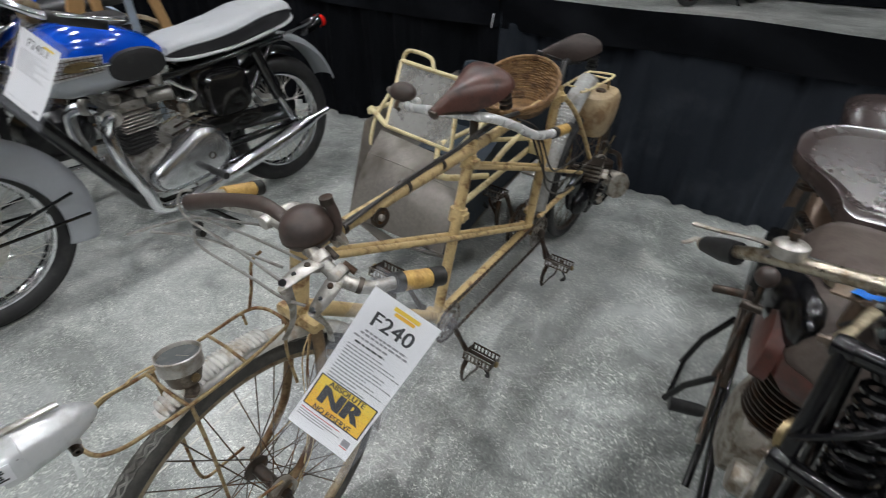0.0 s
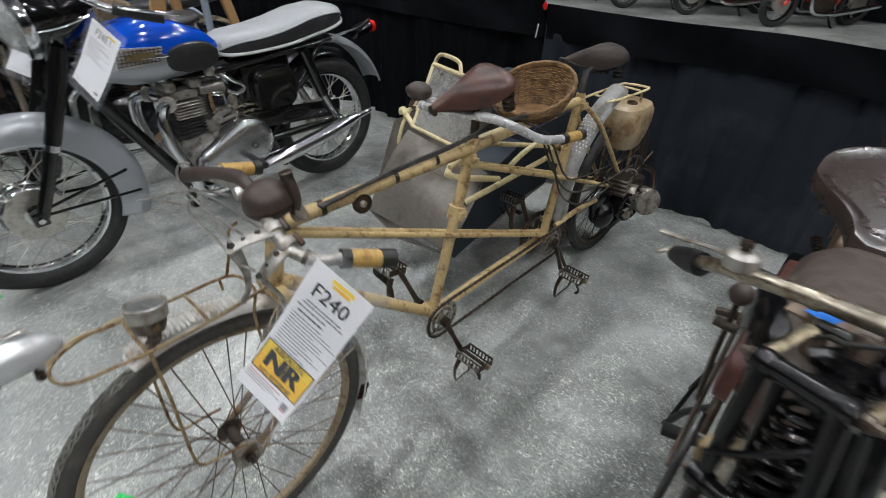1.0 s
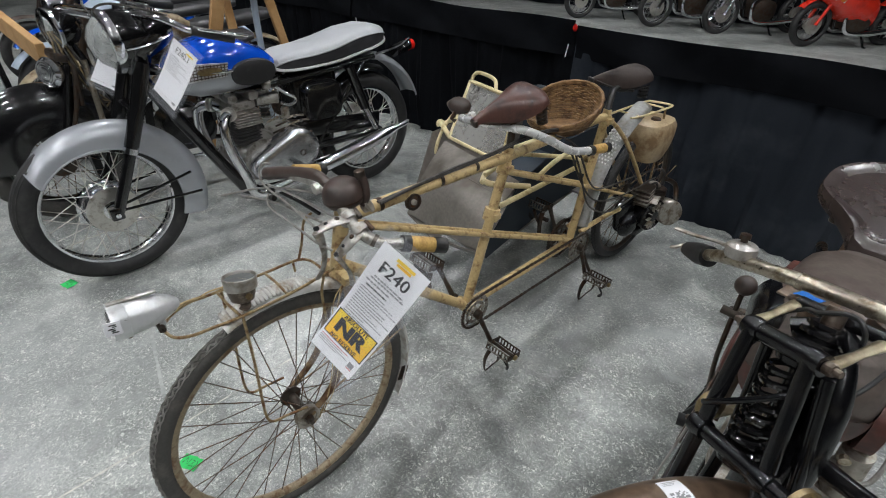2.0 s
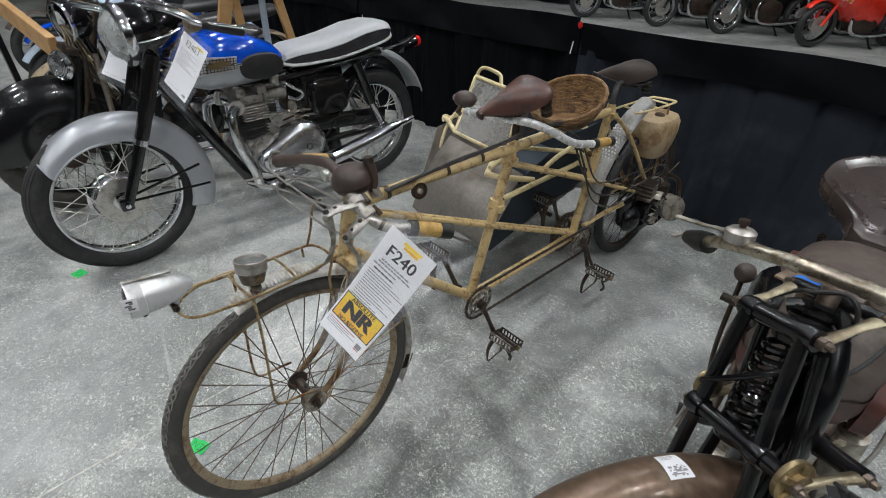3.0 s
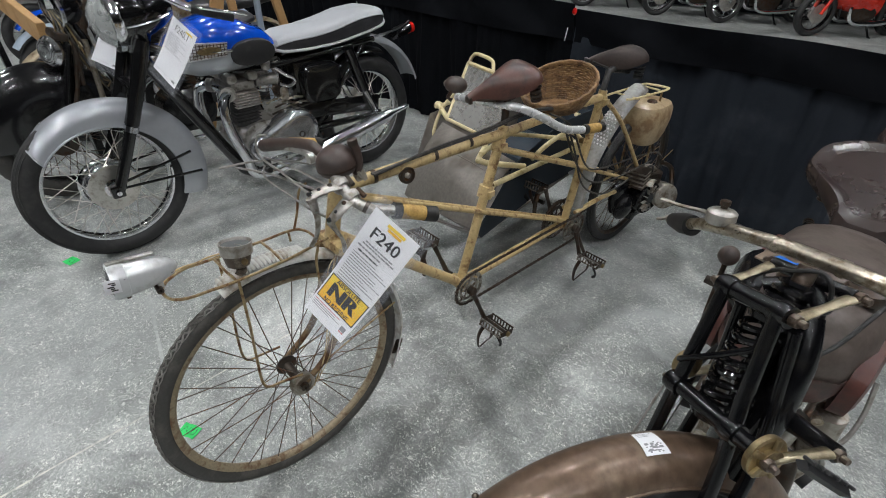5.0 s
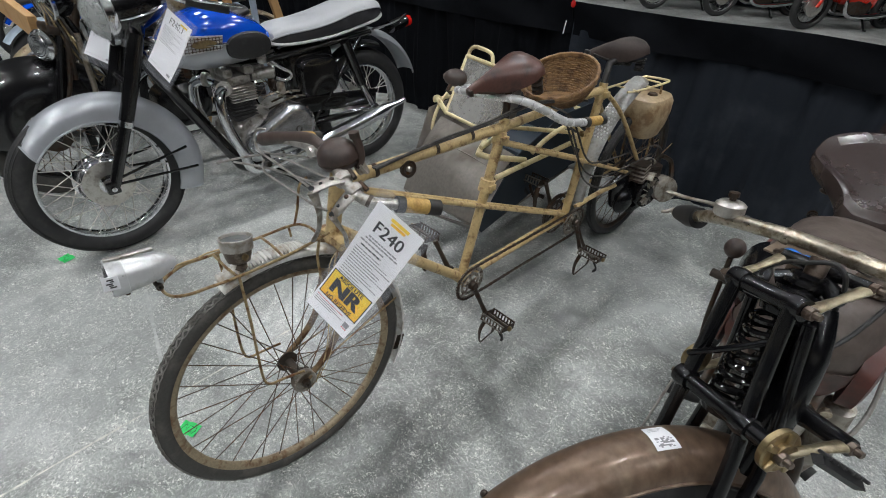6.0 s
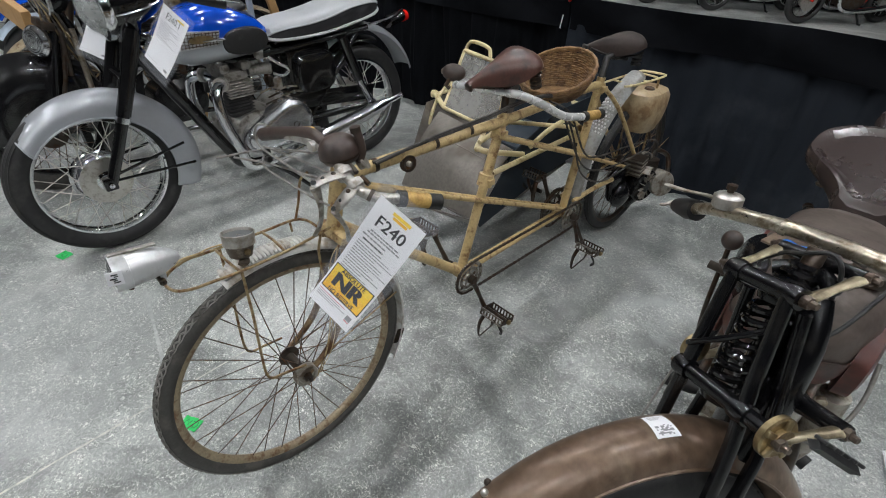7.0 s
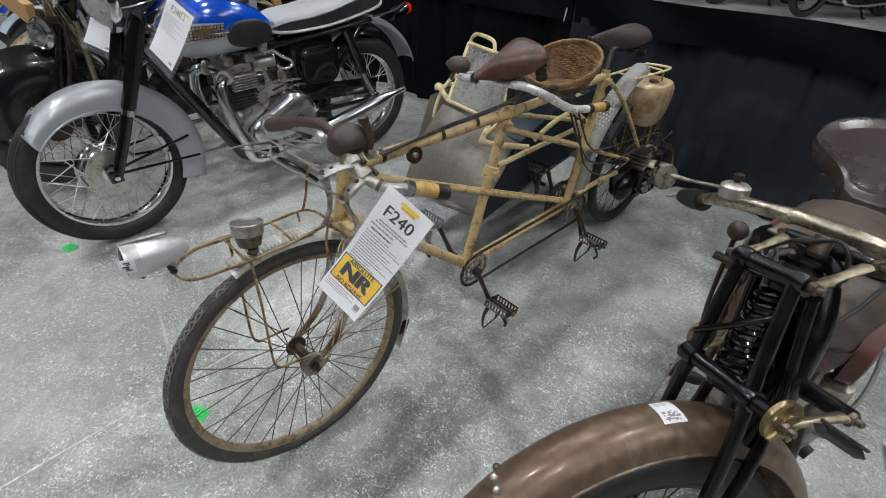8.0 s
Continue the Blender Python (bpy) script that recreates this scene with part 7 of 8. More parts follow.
# tank in two halves
tr = []
for y, a, zb, zt in ((0.53, 0.05, 0.72, 0.79), (0.565, 0.095, 0.67, 0.835), (0.65, 0.122, 0.635, 0.862), (0.80, 0.130, 0.62, 0.865), (0.95, 0.120, 0.63, 0.845), (1.05, 0.085, 0.65, 0.81), (1.09, 0.04, 0.68, 0.77)):
    tr.append([(0.915 + a * math.copysign(abs(math.cos(u)) ** 0.6, math.cos(u)), y, (zb + zt) / 2 + (zt - zb) / 2 * math.copysign(abs(math.sin(u)) ** 0.7, math.sin(u))) for u in (2 * math.pi * j / 28 for j in range(28))])
vt = vp("fuel_tank", loft(NB(), tr), tank_brown, "taupe fuel tank with faded red side panels")
for s in (-1, 1):
    vp("side_panel", loft(NB(), [[(0.915 + s * x, q[1], q[2]) for q in oval((0, 0.79, 0.712), a, b, "x", 28, 3.0)] for x, a, b in ((0.105, 0.215, 0.086), (0.131, 0.21, 0.083), (0.1370, 0.19, 0.066))]), tank_red, "faded red side panel", vt)
rows = []
for y, a, zb, zt in ((0.524, 0.052, 0.716, 0.794), (0.560, 0.098, 0.666, 0.839), (0.605, 0.113, 0.649, 0.853), (0.655, 0.125, 0.632, 0.866)):
    rows.append([(0.915 + a * math.copysign(abs(math.cos(u)) ** 0.6, math.cos(u)), y, (zb + zt) / 2 + (zt - zb) / 2 * math.copysign(abs(math.sin(u)) ** 0.7, math.sin(u))) for u in (math.pi * (1 + j / 20) for j in range(21))])
vp("front_panel", sheet(NB(), rows, 0.001), tank_red, "faded red lower front panel", vt)
vp("filler_cap", lathe(NB(), [(0, 0.02), (0.03, 0.018), (0.034, 0.008), (0.034, 0), (0, 0)], (0.975, 0.68, 0.860), (0, 0, 1), 22), steel_dark, "", vt)
vp("filler_cap", lathe(NB(), [(0, 0.012), (0.03, 0.012), (0.034, 0.006), (0.034, 0), (0, 0)], (0.855, 0.70, 0.858), (-0.1, 0, 1), 22), nickel, "", vt)
vp("nose_plate", box(NB(), (0.856, 0.580, 0.918), (0.078, 0.056, 0.005), (0, -4, -12), 0.002), fender_brown, "", vt)
vp("plate_stem", sweep(NB(), [(0.862, 0.590, 0.917), (0.868, 0.600, 0.835)], [0.012, 0.016], 10), fender_brown, "", vt)
vp("tape", sheet(NB(), [[(0.834 + 0.010 * j + 0.034 * i / 6, 0.560 + 0.022 * j - 0.010 * i / 6, 0.9265 + 0.0036 * i / 6 - 0.0014 * j + 0.0012 * math.sin(1.3 * i)) for i in range(7)] for j in range(2)], 0.001), tape_blue, "strip of blue tape", vt)
bm = NB()
loft(bm, [oval((0.828, 0.575, 0.800), 0.012, 0.024, "y", 20), oval((0.826, 0.590, 0.795), 0.024, 0.044, "y", 20), oval((0.824, 0.625, 0.785), 0.032, 0.066, "y", 20), oval((0.812, 0.70, 0.765), 0.042, 0.075, "y", 20), oval((0.80, 0.80, 0.74), 0.045, 0.07, "y", 20), oval((0.805, 0.86, 0.735), 0.03, 0.05, "y", 20)])
vp("oil_reservoir", bm, frame_black, "black oil reservoir")
vp("front_pipe", sweep(NB(), [(1.035, 0.62, 0.64), (1.045, 0.64, 0.50), (1.03, 0.70, 0.30)], 0.026, 16, curve=4), alloy_old, "dull alloy pipe below the tank")
vp("drain_pipe", sweep(NB(), [(1.062, 0.66, 0.72), (1.072, 0.62, 0.66), (1.066, 0.58, 0.62), (1.045, 0.57, 0.61)], 0.0045, 8, curve=5), cable_grey)
vp("drain_bolt", lathe(NB(), [(0, 0), (0.010, 0), (0.010, 0.010), (0, 0.012)], (1.015, 0.56, 0.66), (0.4, -1, 0), 8), nickel)
vp("control_cable", sweep(NB(), [(0.945, 0.44, 0.84), (0.975, 0.50, 0.86), (1.004, 0.60, 0.905), (1.03, 0.70, 0.93), (1.08, 0.80, 0.92)], 0.0036, 8, curve=5), tyre_black)
# saddle: broad pan saddle with rolled lip
def pan_outline(v):
    """Half width of the saddle from nose (0) to back (1)."""
    k = min(1.0, v / 0.50)
    half = 0.052 + 0.126 * k * k * (3 - 2 * k)
    return half * math.sqrt(max(0.0, 1 - max(0.0, (v - 0.60) / 0.40) ** 2.2)) * (min(1.0, 0.55 + v / 0.07) if v < 0.035 else 1.0)


side = [(pan_outline(v), 1.060 + 0.425 * v) for v in np.linspace(0, 1, 27)]
ring = [Vector((0.915 + x, y, 0)) for x, y in side] + [Vector((0.915 - x, y, 0)) for x, y in side[-2::-1]]
mid = Vector((0.915, 1.285, 0))
rows = []
for rho, drop in [(k / 12, 0.0) for k in range(1, 13)] + [(1.018, 0.006), (1.024, 0.016), (1.014, 0.030), (0.995, 0.040), (0.985, 0.040), (0.985, 0.012)]:
    row = []
    for q in ring:
        w = mid.lerp(q, rho)
        v = (w.y - 1.060) / 0.425
        dish = -0.024 * (1 - min(1, rho) ** 2) + 0.007 * math.exp(-((rho - 0.94) / 0.07) ** 2)
        nose = -0.030 * max(0.0, 1 - max(v, 0) / 0.26) ** 2
        row.append((w.x, w.y, 0.843 + 0.052 * v + dish + nose - drop * (1.0 + 0.35 * max(0.0, 1 - v / 0.4))))
    rows.append(row)
sd = vp("saddle", loft(NB(), rows), leather_dark, "broad dark brown leather saddle")
vp("nose_bracket", sweep(NB(), [(0.895, 1.085, 0.785), (0.90, 1.10, 0.760), (0.915, 1.115, 0.752), (0.93, 1.10, 0.760), (0.935, 1.085, 0.785)], 0.008, 8, curve=4), steel_dark, "", sd)
vp("saddle_spring", sweep(NB(), [(0.915 + 0.10 + 0.028 * math.cos(k), 1.36 + 0.028 * math.sin(k), 0.72 + 0.009 * k / 2) for k in np.linspace(0, 22, 90)], 0.006, 8), steel_dark, "", sd)
vp("saddle_spring", sweep(NB(), [(0.915 - 0.10 + 0.028 * math.cos(k), 1.36 + 0.028 * math.sin(k), 0.72 + 0.009 * k / 2) for k in np.linspace(0, 22, 90)], 0.006, 8), steel_dark, "", sd)
vp("saddle_bracket", box(NB(), (0.915, 1.12, 0.79), (0.06, 0.07, 0.06), (20, 0, 0), 0.01), frame_black, "", sd)
vp("pillion_pad", loft(NB(), [oval((0.95, 1.50, 0.86), 0.10, 0.03, "y", 20, 2.6), oval((0.95, 1.58, 0.88), 0.125, 0.05, "y", 20, 2.6), oval((0.95, 1.72, 0.88), 0.12, 0.05, "y", 20, 2.6), oval((0.95, 1.76, 0.88), 0.09, 0.03, "y", 20, 2.6)]), leather_dark, "brown pillion pad")
# frame, rear wheel and engine
vr = wheel("rear_wheel", vet, (0.015, 1.40, 0.345), 0.345, 0.042, steel_dark, tyre_black, spoke_dark, steel_dark, 36, rim_r=0.27, rim_w=0.024, hub=(0.04, 0.07, 0.04), spoke_r=0.0018, tread=50)
part("rear_mudguard", mudguard(0.375, 0.075, 0.04, 0, 150, 0.002, 40, 11), fender_brown, vet, "brown rear mudguard", pose(0.015, 1.40, 0.345))
vp("top_tube", sweep(NB(), [(0.90, 0.47, 0.90), (0.91, 0.70, 0.83), (0.915, 1.10, 0.70), (0.915, 1.20, 0.66)], 0.017, 12, curve=3), frame_black)
vp("down_tube", sweep(NB(), [(0.90, 0.39, 0.83), (0.905, 0.45, 0.60), (0.91, 0.53, 0.22)], 0.018, 12), frame_black)
vp("seat_tube", sweep(NB(), [(0.915, 1.08, 0.76), (0.915, 1.06, 0.30)], 0.018, 12), frame_black)
for s in (-1, 1):
    vp("cradle", sweep(NB(), [(0.91 + s * 0.06, 0.53, 0.20), (0.915 + s * 0.08, 1.06, 0.19), (0.915 + s * 0.08, 1.65, 0.345)], 0.014, 10), frame_black)
    vp("chain_stay", sweep(NB(), [(0.915 + s * 0.06, 1.08, 0.66), (0.915 + s * 0.085, 1.65, 0.36)], 0.012, 10), frame_black)
    vp("foot_rest", sweep(NB(), [(0.915 + s * 0.09, 0.935, 0.155), (0.915 + s * 0.13, 0.925, 0.150), (0.915 + s * 0.205, 0.905, 0.145)], [0.012, 0.021, 0.021], 14), rubber_pad)
ve = vp("engine", loft(NB(), [oval((x, 0.80, 0.32), a, b, "x", 26, 2.4) for x, a, b in ((0.83, 0.08, 0.08), (0.85, 0.13, 0.12), (0.98, 0.13, 0.12), (1.0, 0.09, 0.09))]), alloy_old, "oily grey single-cylinder engine")
for k in range(9):
    vp("fin", lathe(NB(), [(0.05, -0.002), (0.085, -0.002), (0.085, 0.002), (0.05, 0.002)], (0.915, 0.77, 0.43 + 0.016 * k), (0, 0, 1), 22, closed=True), steel_dark, "", ve)
vp("magneto", lathe(NB(), [(0, -0.06), (0.035, -0.06), (0.04, -0.05), (0.04, 0.05), (0.035, 0.06), (0, 0.06)], (0.915, 0.60, 0.36), (1, 0, 0), 20), alloy_old, "", ve)
vp("crank_arm", sweep(NB(), [(0.80, 0.83, 0.30), (0.795, 0.92, 0.42), (0.780, 1.07, 0.51)], 0.012, 10, flat=0.6), steel_dark, "", ve)
vp("kick_pedal", sweep(NB(), [(0.785, 1.07, 0.512), (0.740, 1.078, 0.500), (0.692, 1.088, 0.482)], 0.0125, 12), steel_dark, "", ve)
vp("link_rod", sweep(NB(), [(0.775, 0.60, 0.40), (0.765, 0.80, 0.52), (0.755, 0.95, 0.62)], 0.006, 8), steel_dark, "", ve)
vp("link_rod", sweep(NB(), [(0.79, 0.55, 0.30), (0.785, 0.75, 0.45)], 0.009, 8), frame_black, "", ve)
vp("exhaust", sweep(NB(), [(0.98, 0.70, 0.52), (1.03, 0.60, 0.46), (1.05, 0.62, 0.25), (1.05, 0.9, 0.20), (1.06, 1.6, 0.24)], 0.020, 12, curve=5), steel_dark, "", ve)
vp("carburettor", lathe(NB(), [(0, -0.03), (0.024, -0.03), (0.024, 0.02), (0.03, 0.024), (0.03, 0.04), (0, 0.04)], (0.99, 0.60, 0.56), (0, 0, 1), 20), alloy, "", ve)
vp("carburettor_pipe", sweep(NB(), [(1.05, 0.52, 0.62), (1.06, 0.56, 0.55), (1.0, 0.62, 0.50), (0.98, 0.66, 0.50)], 0.005, 8, curve=5), cable_grey, "", ve)
fp("foot_rubber", sweep(NB(), [(0.146, LY + 0.020, LZ + 0.016), (0.152, LY + 0.100, LZ - 0.048)], 0.0100, 4, flat=0.8), rubber_pad, "black ribbed rubber block")
for i in range(6):
    k = i / 5
    fp("rib", box(NB(), (0.148 + 0.005 * k, LY + 0.028 + 0.074 * k, LZ + 0.022 - 0.058 * k), (0.016, 0.006, 0.005), (-33, 0, 0), 0.001, 1), rubber_pad)
vp("rear_stand", sweep(NB(), [(0.80, 1.00, 0.24), (0.735, 1.02, 0.13), (0.70, 1.04, 0.012)], 0.011, 10), frame_black)
vp("rear_stand", sweep(NB(), [(0.80, 1.28, 0.26), (0.74, 1.26, 0.14), (0.71, 1.24, 0.012)], 0.011, 10), frame_black)
vp("stand_bar", rod(NB(), (0.705, 1.04, 0.03), (0.715, 1.24, 0.03), 0.008), frame_black)
vp("tool_box", box(NB(), (0.80, 1.25, 0.52), (0.06, 0.20, 0.16), (0, 0, 0), 0.015), frame_black)
vp("control_lever", sweep(NB(), [(0.84, 1.05, 0.735), (0.815, 1.13, 0.735), (0.805, 1.20, 0.722)], 0.009, 8, curve=3), frame_black)
for k in range(6):
    vp("lever_rib", lathe(NB(), [(0.009, -0.003), (0.013, -0.003), (0.013, 0.003), (0.009, 0.003)], (0.828 - 0.004 * k, 1.10 + 0.018 * k, 0.736 - 0.002 * k), (-0.2, 1, -0.1), 12, closed=True), steel_dark)

# ---- black motorcycle with knobbly tyre ----
blk = thing("motorcycle", "black vintage motorcycle with fat knobbly tyre and chrome horn", "motorcycle", pose(-2.36, -0.17, 0, 0, 0, 3))
bw2 = wheel("front_wheel", blk, (0, 0, 0.33), 0.33, 0.055, paint_black, tyre_old, spoke_dark, steel_dark, 36, rim_r=0.225, rim_w=0.034, hub=(0.05, 0.075, 0.05), spoke_r=0.002, tread=34)
part("front_mudguard", mudguard(0.165, 0.105, 0.245, -8, 178, 0.002, 48, 21), dull_black, blk, "deep black front mudguard with worn paint", pose(0, 0.02, 0.335))
for s in (-1, 1):
    part("fork_leg", sweep(NB(), [(s * 0.10, 0.0, 0.33), (s * 0.10, 0.10, 0.56), (s * 0.09, 0.24, 0.95)], 0.017, 12), paint_black, blk)
    part("fork_stay", sweep(NB(), [(s * 0.12, 0.03, 0.34), (s * 0.12, 0.16, 0.62), (s * 0.10, 0.22, 0.80)], 0.011, 10), steel_dark, blk)
    part("rear_frame", sweep(NB(), [(s * 0.08, 1.0, 0.7), (s * 0.09, 1.40, 0.33)], 0.014, 10), paint_black, blk)
hn = part("horn", lathe(NB(), [(0.0, 0.024), (0.026, 0.026), (0.058, 0.018), (0.064, 0.008), (0.070, 0.012), (0.075, 0.004), (0.070, -0.012), (0.04, -0.045), (0, -0.05)], (0.10, 0.115, 0.800), (0.45, -0.9, 0.12), 28), chrome, blk, "round chrome horn")
for r in (0.020, 0.032, 0.044, 0.055):
    part("grille_ring", lathe(NB(), [(r - 0.002, 0.024), (r + 0.002, 0.024), (r + 0.002, 0.028), (r - 0.002, 0.028)], (0.10, 0.115, 0.800), (0.45, -0.9, 0.12), 26, closed=True), chrome, hn)
for i in range(5):
    part("spring_coil", lathe(NB(), [(0.020, -0.004), (0.027, -0.004), (0.027, 0.004), (0.020, 0.004)], (0.06, 0.22, 0.80 + 0.022 * i), (0, 0.3, 1), 18, closed=True), steel_dark, blk)
for s in (-1, 1):
    part("spring_link", sweep(NB(), [(s * 0.10, 0.19, 0.62), (s * 0.11, 0.21, 0.76), (s * 0.09, 0.24, 0.93)], 0.013, 10, curve=3), steel_dark, blk)
    part("crash_bar", sweep(NB(), [(s * 0.13, 0.24, 0.40), (s * 0.15, 0.25, 0.60), (s * 0.12, 0.27, 0.84)], 0.014, 10, curve=4), nickel if s > 0 else steel_dark, blk)
for k in range(6):
    part("cable", sweep(NB(), [(0.04 + 0.012 * k, 0.20, 0.98), (0.09 + 0.01 * k, 0.17 + 0.015 * k, 0.86), (0.07, 0.24 + 0.012 * k, 0.72 - 0.03 * k), (0.05, 0.33, 0.60)], 0.0045, 6, curve=5), cable if k % 2 else brass, blk)
part("lower_clamp", box(NB(), (0.02, 0.18, 0.86), (0.20, 0.06, 0.04), (-18, 0, 0), 0.01), steel_dark, blk)
part("fork_spring_cover", sweep(NB(), [(0.03, 0.17, 0.72), (0.03, 0.21, 0.86)], 0.030, 14), frame_black, blk)
hl = part("headlamp", lathe(NB(), [(0, -0.12), (0.04, -0.11), (0.08, -0.06), (0.095, 0.0), (0.095, 0.02)], (0.06, 0.215, 0.985), (0.25, -1, -0.05), 28), paint_black, blk, "black headlamp shell")
part("lens", lathe(NB(), [(0, 0.045), (0.05, 0.038), (0.092, 0.02), (0.092, 0.015), (0, 0.015)], (0.06, 0.215, 0.985), (0.25, -1, -0.05), 28), glass, hl)
part("lamp_rim", lathe(NB(), [(0.09, 0.012), (0.10, 0.014), (0.10, 0.028), (0.09, 0.03)], (0.06, 0.215, 0.985), (0.25, -1, -0.05), 28, closed=True), chrome, hl)
part("handlebar", sweep(NB(), [(-0.36, 0.50, 1.0), (-0.2, 0.30, 1.06), (0, 0.25, 1.04), (0.2, 0.30, 1.06), (0.36, 0.50, 1.0)], 0.013, 12, curve=5), chrome, blk)
part("tank", loft(NB(), [oval((0, y, z), a, b, "y", 22, 2.6) for y, a, b, z in ((0.33, 0.05, 0.05, 0.82), (0.40, 0.11, 0.09, 0.81), (0.6, 0.13, 0.11, 0.80), (0.8, 0.10, 0.08, 0.78), (0.88, 0.05, 0.04, 0.76))]), paint_black, blk, "black fuel tank")
part("saddle", loft(NB(), [oval((0, y, z), a, b, "y", 22, 2.4) for y, a, b, z in ((0.88, 0.05, 0.02, 0.80), (0.98, 0.12, 0.03, 0.82), (1.12, 0.15, 0.04, 0.83), (1.22, 0.11, 0.03, 0.84))]), seat_black, blk, "black saddle")
part("down_tube", sweep(NB(), [(0, 0.27, 0.9), (0, 0.45, 0.3), (0, 1.0, 0.22), (0, 1.05, 0.6)], 0.018, 12), paint_black, blk)
part("engine", loft(NB(), [oval((x, 0.70, 0.36), a, b, "x", 24, 2.5) for x, a, b in ((-0.12, 0.1, 0.08), (-0.08, 0.16, 0.13), (0.08, 0.16, 0.13), (0.12, 0.1, 0.08))]), frame_black, blk, "black oily engine")
for k in range(8):
    part("fin", box(NB(), (0, 0.66, 0.50 + 0.018 * k), (0.17, 0.15, 0.006), (0, 0, 0), 0.002, 1), frame_black, blk)
wheel("rear_wheel", blk, (0, 1.40, 0.33), 0.33, 0.055, paint_black, tyre_old, spoke_dark, steel_dark, 36, rim_r=0.225, rim_w=0.034, hub=(0.05, 0.075, 0.05), spoke_r=0.002)
part("rear_mudguard", mudguard(0.350, 0.085, 0.050, 0, 150, 0.002, 30, 9), paint_black, blk, "", pose(0, 1.40, 0.335))
part("tool_box", box(NB(), (0, 0.98, 0.52), (0.22, 0.30, 0.30), (0, 0, 0), 0.03), paint_black, blk)
part("oil_tank", box(NB(), (0, 0.45, 0.52), (0.16, 0.16, 0.34), (-12, 0, 0), 0.03), frame_black, blk)
part("exhaust", sweep(NB(), [(0.06, 0.6, 0.6), (0.13, 0.45, 0.55), (0.15, 0.45, 0.3), (0.16, 0.7, 0.2), (0.17, 1.6, 0.25)], 0.020, 12, curve=5), chrome, blk)
card("white printed lot card hanging on the black motorcycle", (-2.05, 0.196, 0.965), (-1.98, 0.279, 0.920), (-1.98, 0.155, 0.730), (-2.05, 0.076, 0.784), 0.004, CARD_TWO, "lot cards")


# ---- machines farther off ----
def street_bike(m, body, fork, label, group, tyre=0.05, R=0.31, fair=None, pose_turn=0):
    """A parked road motorcycle with its main parts."""
    b = thing("motorcycle", label, "motorcycle", m, group)
    for y in (0, 1.36):
        w = wheel("wheel", b, (0, y, R), R, tyre, chrome if fair is None else paint_black, tyre_black, chrome, alloy, 20, rim_r=R - 0.085, rim_w=0.035, hub=(0.06, 0.08, 0.05), spoke_r=0.0035)
        part("disc", lathe(NB(), [(0.07, 0.06), (0.13, 0.06), (0.13, 0.066), (0.07, 0.066)], (0, 0, 0), (1, 0, 0), 24, closed=True), alloy, w)
    for s in (-1, 1):
        part("fork_leg", sweep(NB(), [(s * 0.10, 0.0, R), (s * 0.10, 0.26, 0.92)], 0.024, 12), fork, b)
        part("shock_absorber", sweep(NB(), [(s * 0.12, 1.34, 0.40), (s * 0.12, 1.22, 0.72)], 0.024, 12), chrome, b)
        part("exhaust", sweep(NB(), [(s * 0.08, 0.55, 0.55), (s * 0.14, 0.42, 0.45), (s * 0.15, 0.5, 0.22), (s * 0.17, 0.9, 0.20), (s * 0.19, 1.6, 0.30)], [0.02, 0.022, 0.03, 0.042, 0.036], 12, curve=5), chrome, b)
    part("front_mudguard", mudguard(R + 0.03, 0.06, 0.025, 10, 140, 0.002, 24, 9), body, b, "", pose(0, 0, R))
    part("rear_mudguard", mudguard(R + 0.04, 0.08, 0.03, 10, 140, 0.002, 24, 9), body, b, "", pose(0, 1.36, R))
    part("engine", loft(NB(), [oval((x, 0.66, 0.36), a, c, "x", 22, 2.6) for x, a, c in ((-0.19, 0.1, 0.08), (-0.15, 0.2, 0.16), (0.15, 0.2, 0.16), (0.19, 0.1, 0.08))]), steel_dark, b)
    for k in range(6):
        part("fin", box(NB(), (0, 0.60, 0.50 + 0.022 * k), (0.30, 0.16, 0.008)), steel_dark, b)
    part("tank", loft(NB(), [oval((0, y, z), a, c, "y", 22, 2.6) for y, a, c, z in ((0.32, 0.06, 0.06, 0.84), (0.40, 0.12, 0.10, 0.84), (0.6, 0.14, 0.12, 0.83), (0.8, 0.11, 0.08, 0.80), (0.88, 0.05, 0.04, 0.78))]), body, b)
    part("seat", loft(NB(), [oval((0, y, z), a, c, "y", 22, 2.8) for y, a, c, z in ((0.85, 0.08, 0.03, 0.79), (0.95, 0.13, 0.045, 0.79), (1.3, 0.14, 0.05, 0.81), (1.5, 0.11, 0.04, 0.83))]), seat_black, b)
    part("handlebar", sweep(NB(), [(-0.36, 0.5, 1.02), (-0.2, 0.34, 1.06), (0, 0.28, 1.02), (0.2, 0.34, 1.06), (0.36, 0.5, 1.02)], 0.012, 10, curve=4), chrome, b)
    part("headlamp", lathe(NB(), [(0, -0.1), (0.06, -0.09), (0.09, 0), (0.09, 0.03), (0, 0.05)], (0, 0.10, 0.90), (0, -1, 0), 22), chrome, b)
    part("frame", sweep(NB(), [(0, 0.28, 0.9), (0, 0.42, 0.25), (0, 0.95, 0.2), (0, 1.0, 0.7), (0, 0.3, 0.85)], 0.02, 10), paint_black, b)
    part("side_stand", sweep(NB(), [(0.10, 0.80, 0.22), (0.20, 0.86, 0.012), (0.24, 0.86, 0.012)], 0.014, 8), paint_black, b)
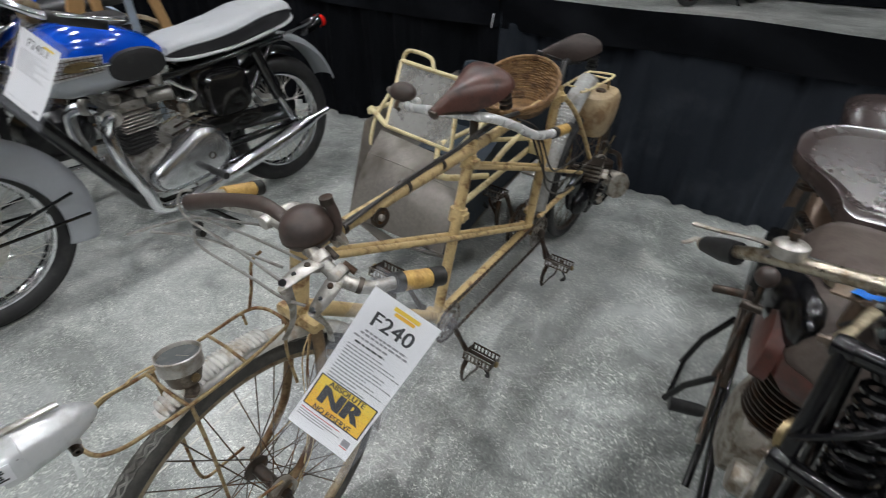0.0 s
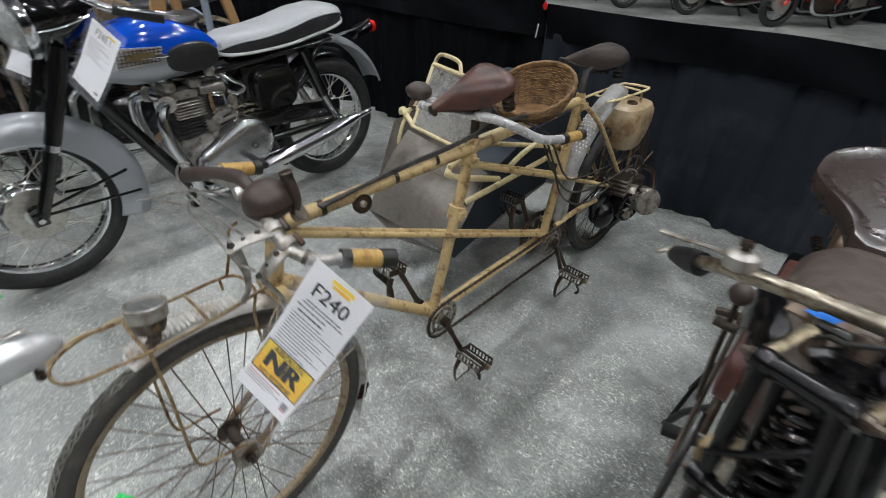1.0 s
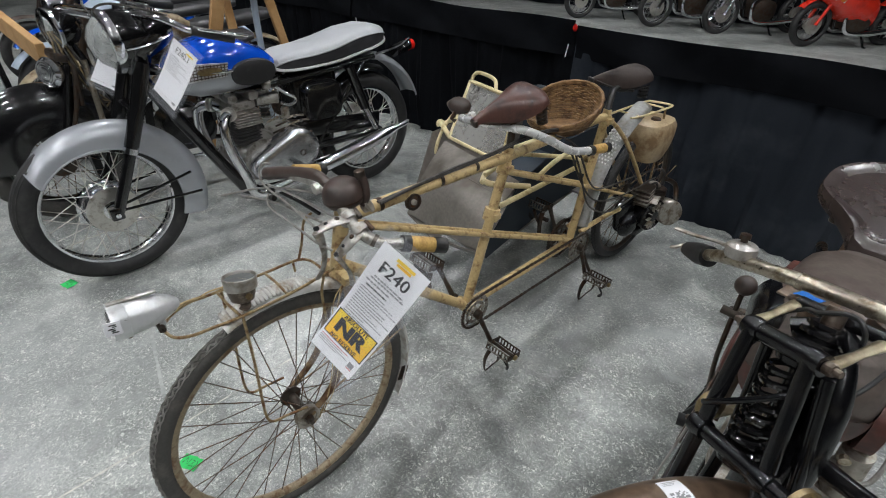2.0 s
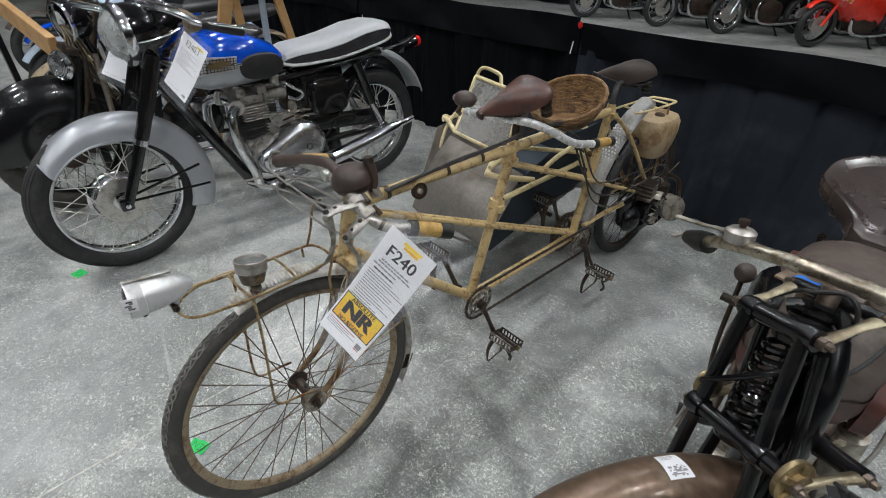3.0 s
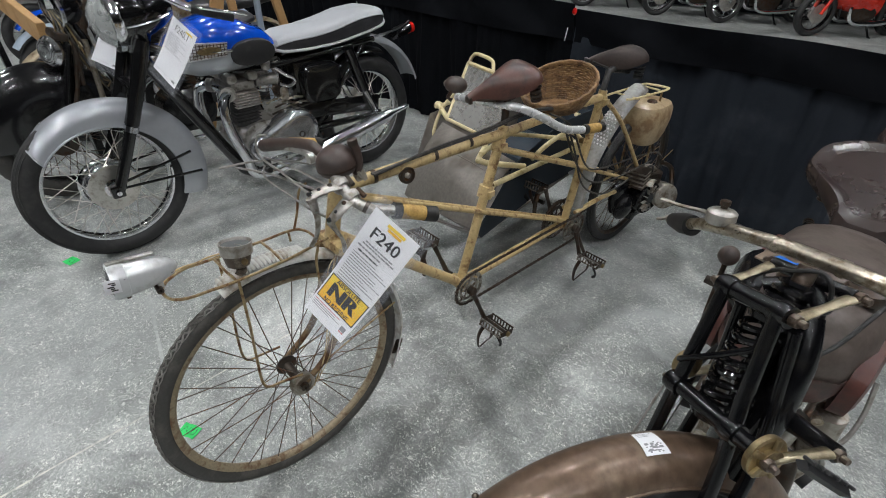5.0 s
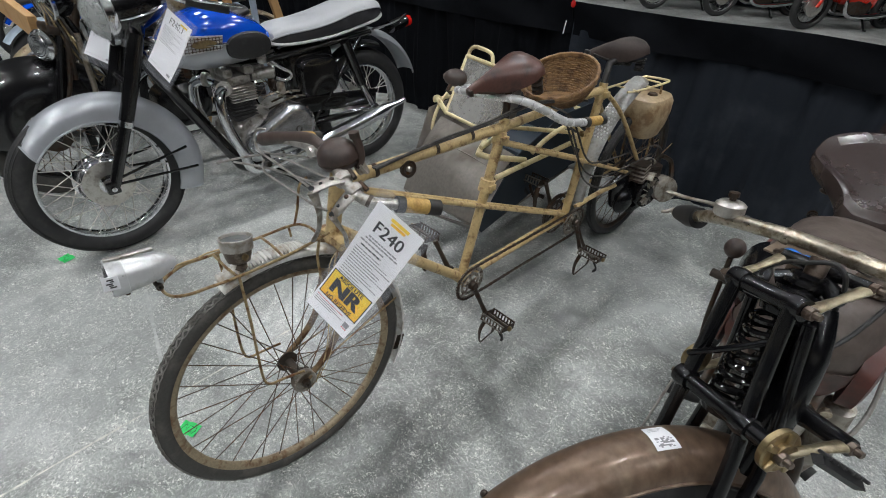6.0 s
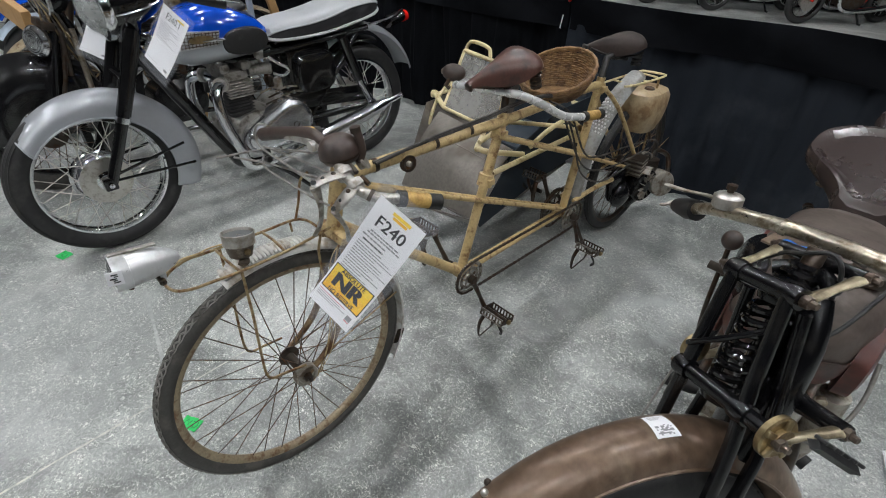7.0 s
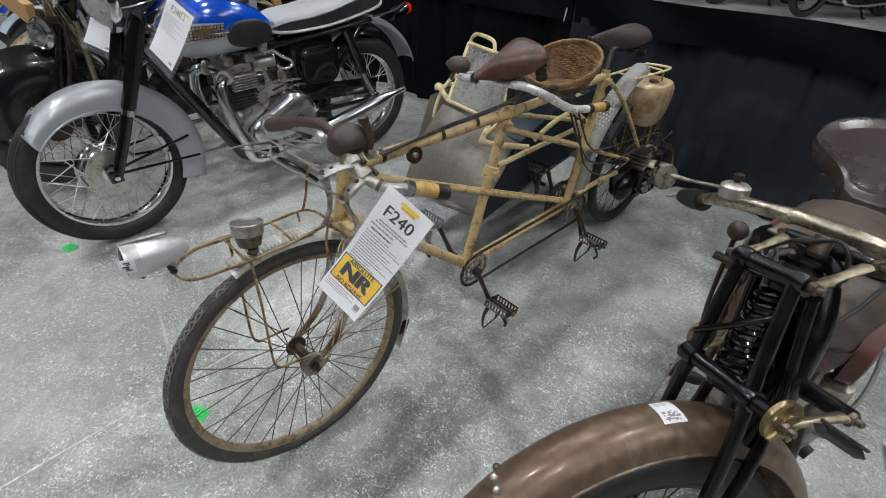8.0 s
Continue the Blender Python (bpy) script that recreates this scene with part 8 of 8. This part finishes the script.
    if fair:
        part("fairing", loft(NB(), [oval((0, y, z), a, c, "y", 24, 2.4) for y, a, c, z in ((-0.12, 0.06, 0.06, 0.78), (-0.02, 0.16, 0.15, 0.80), (0.15, 0.22, 0.24, 0.78), (0.4, 0.24, 0.30, 0.66), (0.7, 0.22, 0.30, 0.55), (0.9, 0.16, 0.2, 0.45))]), fair, b)
        part("fairing_band", loft(NB(), [oval((0, y, z), a, c, "y", 24, 2.4) for y, a, c, z in ((0.10, 0.215, 0.20, 0.79), (0.22, 0.24, 0.26, 0.77))]), white_plastic, b, "white painted band")
        for s in (-1, 1):
            part("indicator", ball(NB(), (s * 0.27, 0.12, 0.66), (0.035, 0.03, 0.025), (0, 0, 0), 14), orange_plastic, b)
    return b


far_label = "far row of parked motorcycles"
street_bike(pose(-1.0, 8.96, 0, 0, 0, -35), red_paint, red_paint, "red and white faired motorcycle parked in the far row", far_label, fair=red_paint)
street_bike(pose(-2.3, 9.0, 0, 0, 0, -36), paint_black, chrome, "chrome-wheeled motorcycle parked in the far row", far_label)
street_bike(pose(-3.34, 8.80, 0, 0, 0, -36), paint_black, paint_black, "black motorcycle parked in the far row", far_label)
street_bike(pose(-4.75, 8.6, 0, 0, 0, -36), white_plastic, paint_black, "white motorcycle parked in the far row", far_label)

# ---- machines and timber stands beyond the black motorcycle ----
cluster = "machines behind the black motorcycle"
street_bike(pose(-3.2, 0.10, 0, 0, 0, 4), rim_rust, steel_dark, "rusty brown old motorcycle in a crowded row", cluster)
street_bike(pose(-3.95, 0.15, 0, 0, 0, 6), paint_pale, steel_dark, "pale grey-blue old motorcycle in a crowded row", cluster)
street_bike(pose(-4.75, 0.25, 0, 0, 0, 4), paint_blue, steel_dark, "dark blue old motorcycle in a crowded row", cluster)
street_bike(pose(-5.6, 0.2, 0, 0, 0, 6), tank_brown, steel_dark, "brown old motorcycle in a crowded row", cluster)


def sawhorse(m, legs, label):
    """A timber stand of crossed boards on a long top beam; legs are (foot, head) pairs in its own plane."""
    t = thing("timber_stand", label, "stand", m, "timber stands")
    for x in (-0.06,):
        for (y0, z0), (y1, z1), w in legs:
            d = Vector((0, y1 - y0, z1 - z0))
            tilt = math.degrees(math.atan2(d.y, d.z))
            bm = NB()
            box(bm, (x, (y0 + y1) / 2, (z0 + z1) / 2), (0.036, w, d.length), (-tilt, 0, 0), 0.003, 1)
            low = min(v.co.z for v in bm.verts)
            bmesh.ops.translate(bm, vec=(0, 0, -low), verts=bm.verts[:])
            part("board", bm, pine, t)
            x += 0.04
    y, z = legs[0][1][0], legs[0][1][1]
    part("beam", box(NB(), (-0.06, y, z - 0.02), (0.3, 0.09, 0.045), (0, 0, 0), 0.004, 1), pine, t)
    return t


sawhorse(pose(-2.75, 0, 0), [((0.74, 0.0), (1.13, 1.22), 0.085)], "raw pine leaning board stand among the motorcycles")
sawhorse(pose(-2.84, 0, 0), [((1.20, 0.0), (1.13, 1.22), 0.055)], "raw pine upright stand among the motorcycles")
sawhorse(pose(-2.72, 0, 0), [((1.62, 0.0), (1.35, 1.25), 0.060)], "raw pine upright stand by the black drape")
# timber rail on two posts
rail = thing("timber_rail", "pale pine rail on posts beside the black motorcycle", "rail", pose(-3.2, -0.09, 0), "")
part("beam", box(NB(), (-0.45, -0.047, 0.965), (2.2, 0.045, 0.12), (0, 7, 6), 0.004, 1), pine, rail)
for x, h in ((-1.45, 1.03), (0.54, 0.79)):
    part("post", box(NB(), (x, 0.05 + 0.1 * x, h / 2), (0.07, 0.045, h), (0, 0, 6), 0.004, 1), frame_black, rail, "black steel post")
# pale tube frame member standing by the timber
bench = thing("cycle_frame", "pale blue-grey painted bicycle frame tubing standing upright", "bicycle frame", pose(-2.9, 1.33, 0), "")
part("upright_tube", sweep(NB(), [(0, 0, 0.0), (0, 0.01, 0.80), (0.01, 0.0, 1.05), (0, -0.14, 1.22)], 0.024, 12, curve=4), paint_pale, bench)
part("foot_plate", box(NB(), (0, 0, 0.008), (0.16, 0.16, 0.016), (0, 0, 0), 0.003, 1), steel_dark, bench)

# lot card in its sleeve lying flat on the floor
card("white printed card in a clear sleeve lying on the floor", (1.295, 1.27, 0.012), (1.455, 1.38, 0.012), (1.515, 1.16, 0.012), (1.355, 1.07, 0.012), 0.002, CARD_TWO[7:], "lot cards")
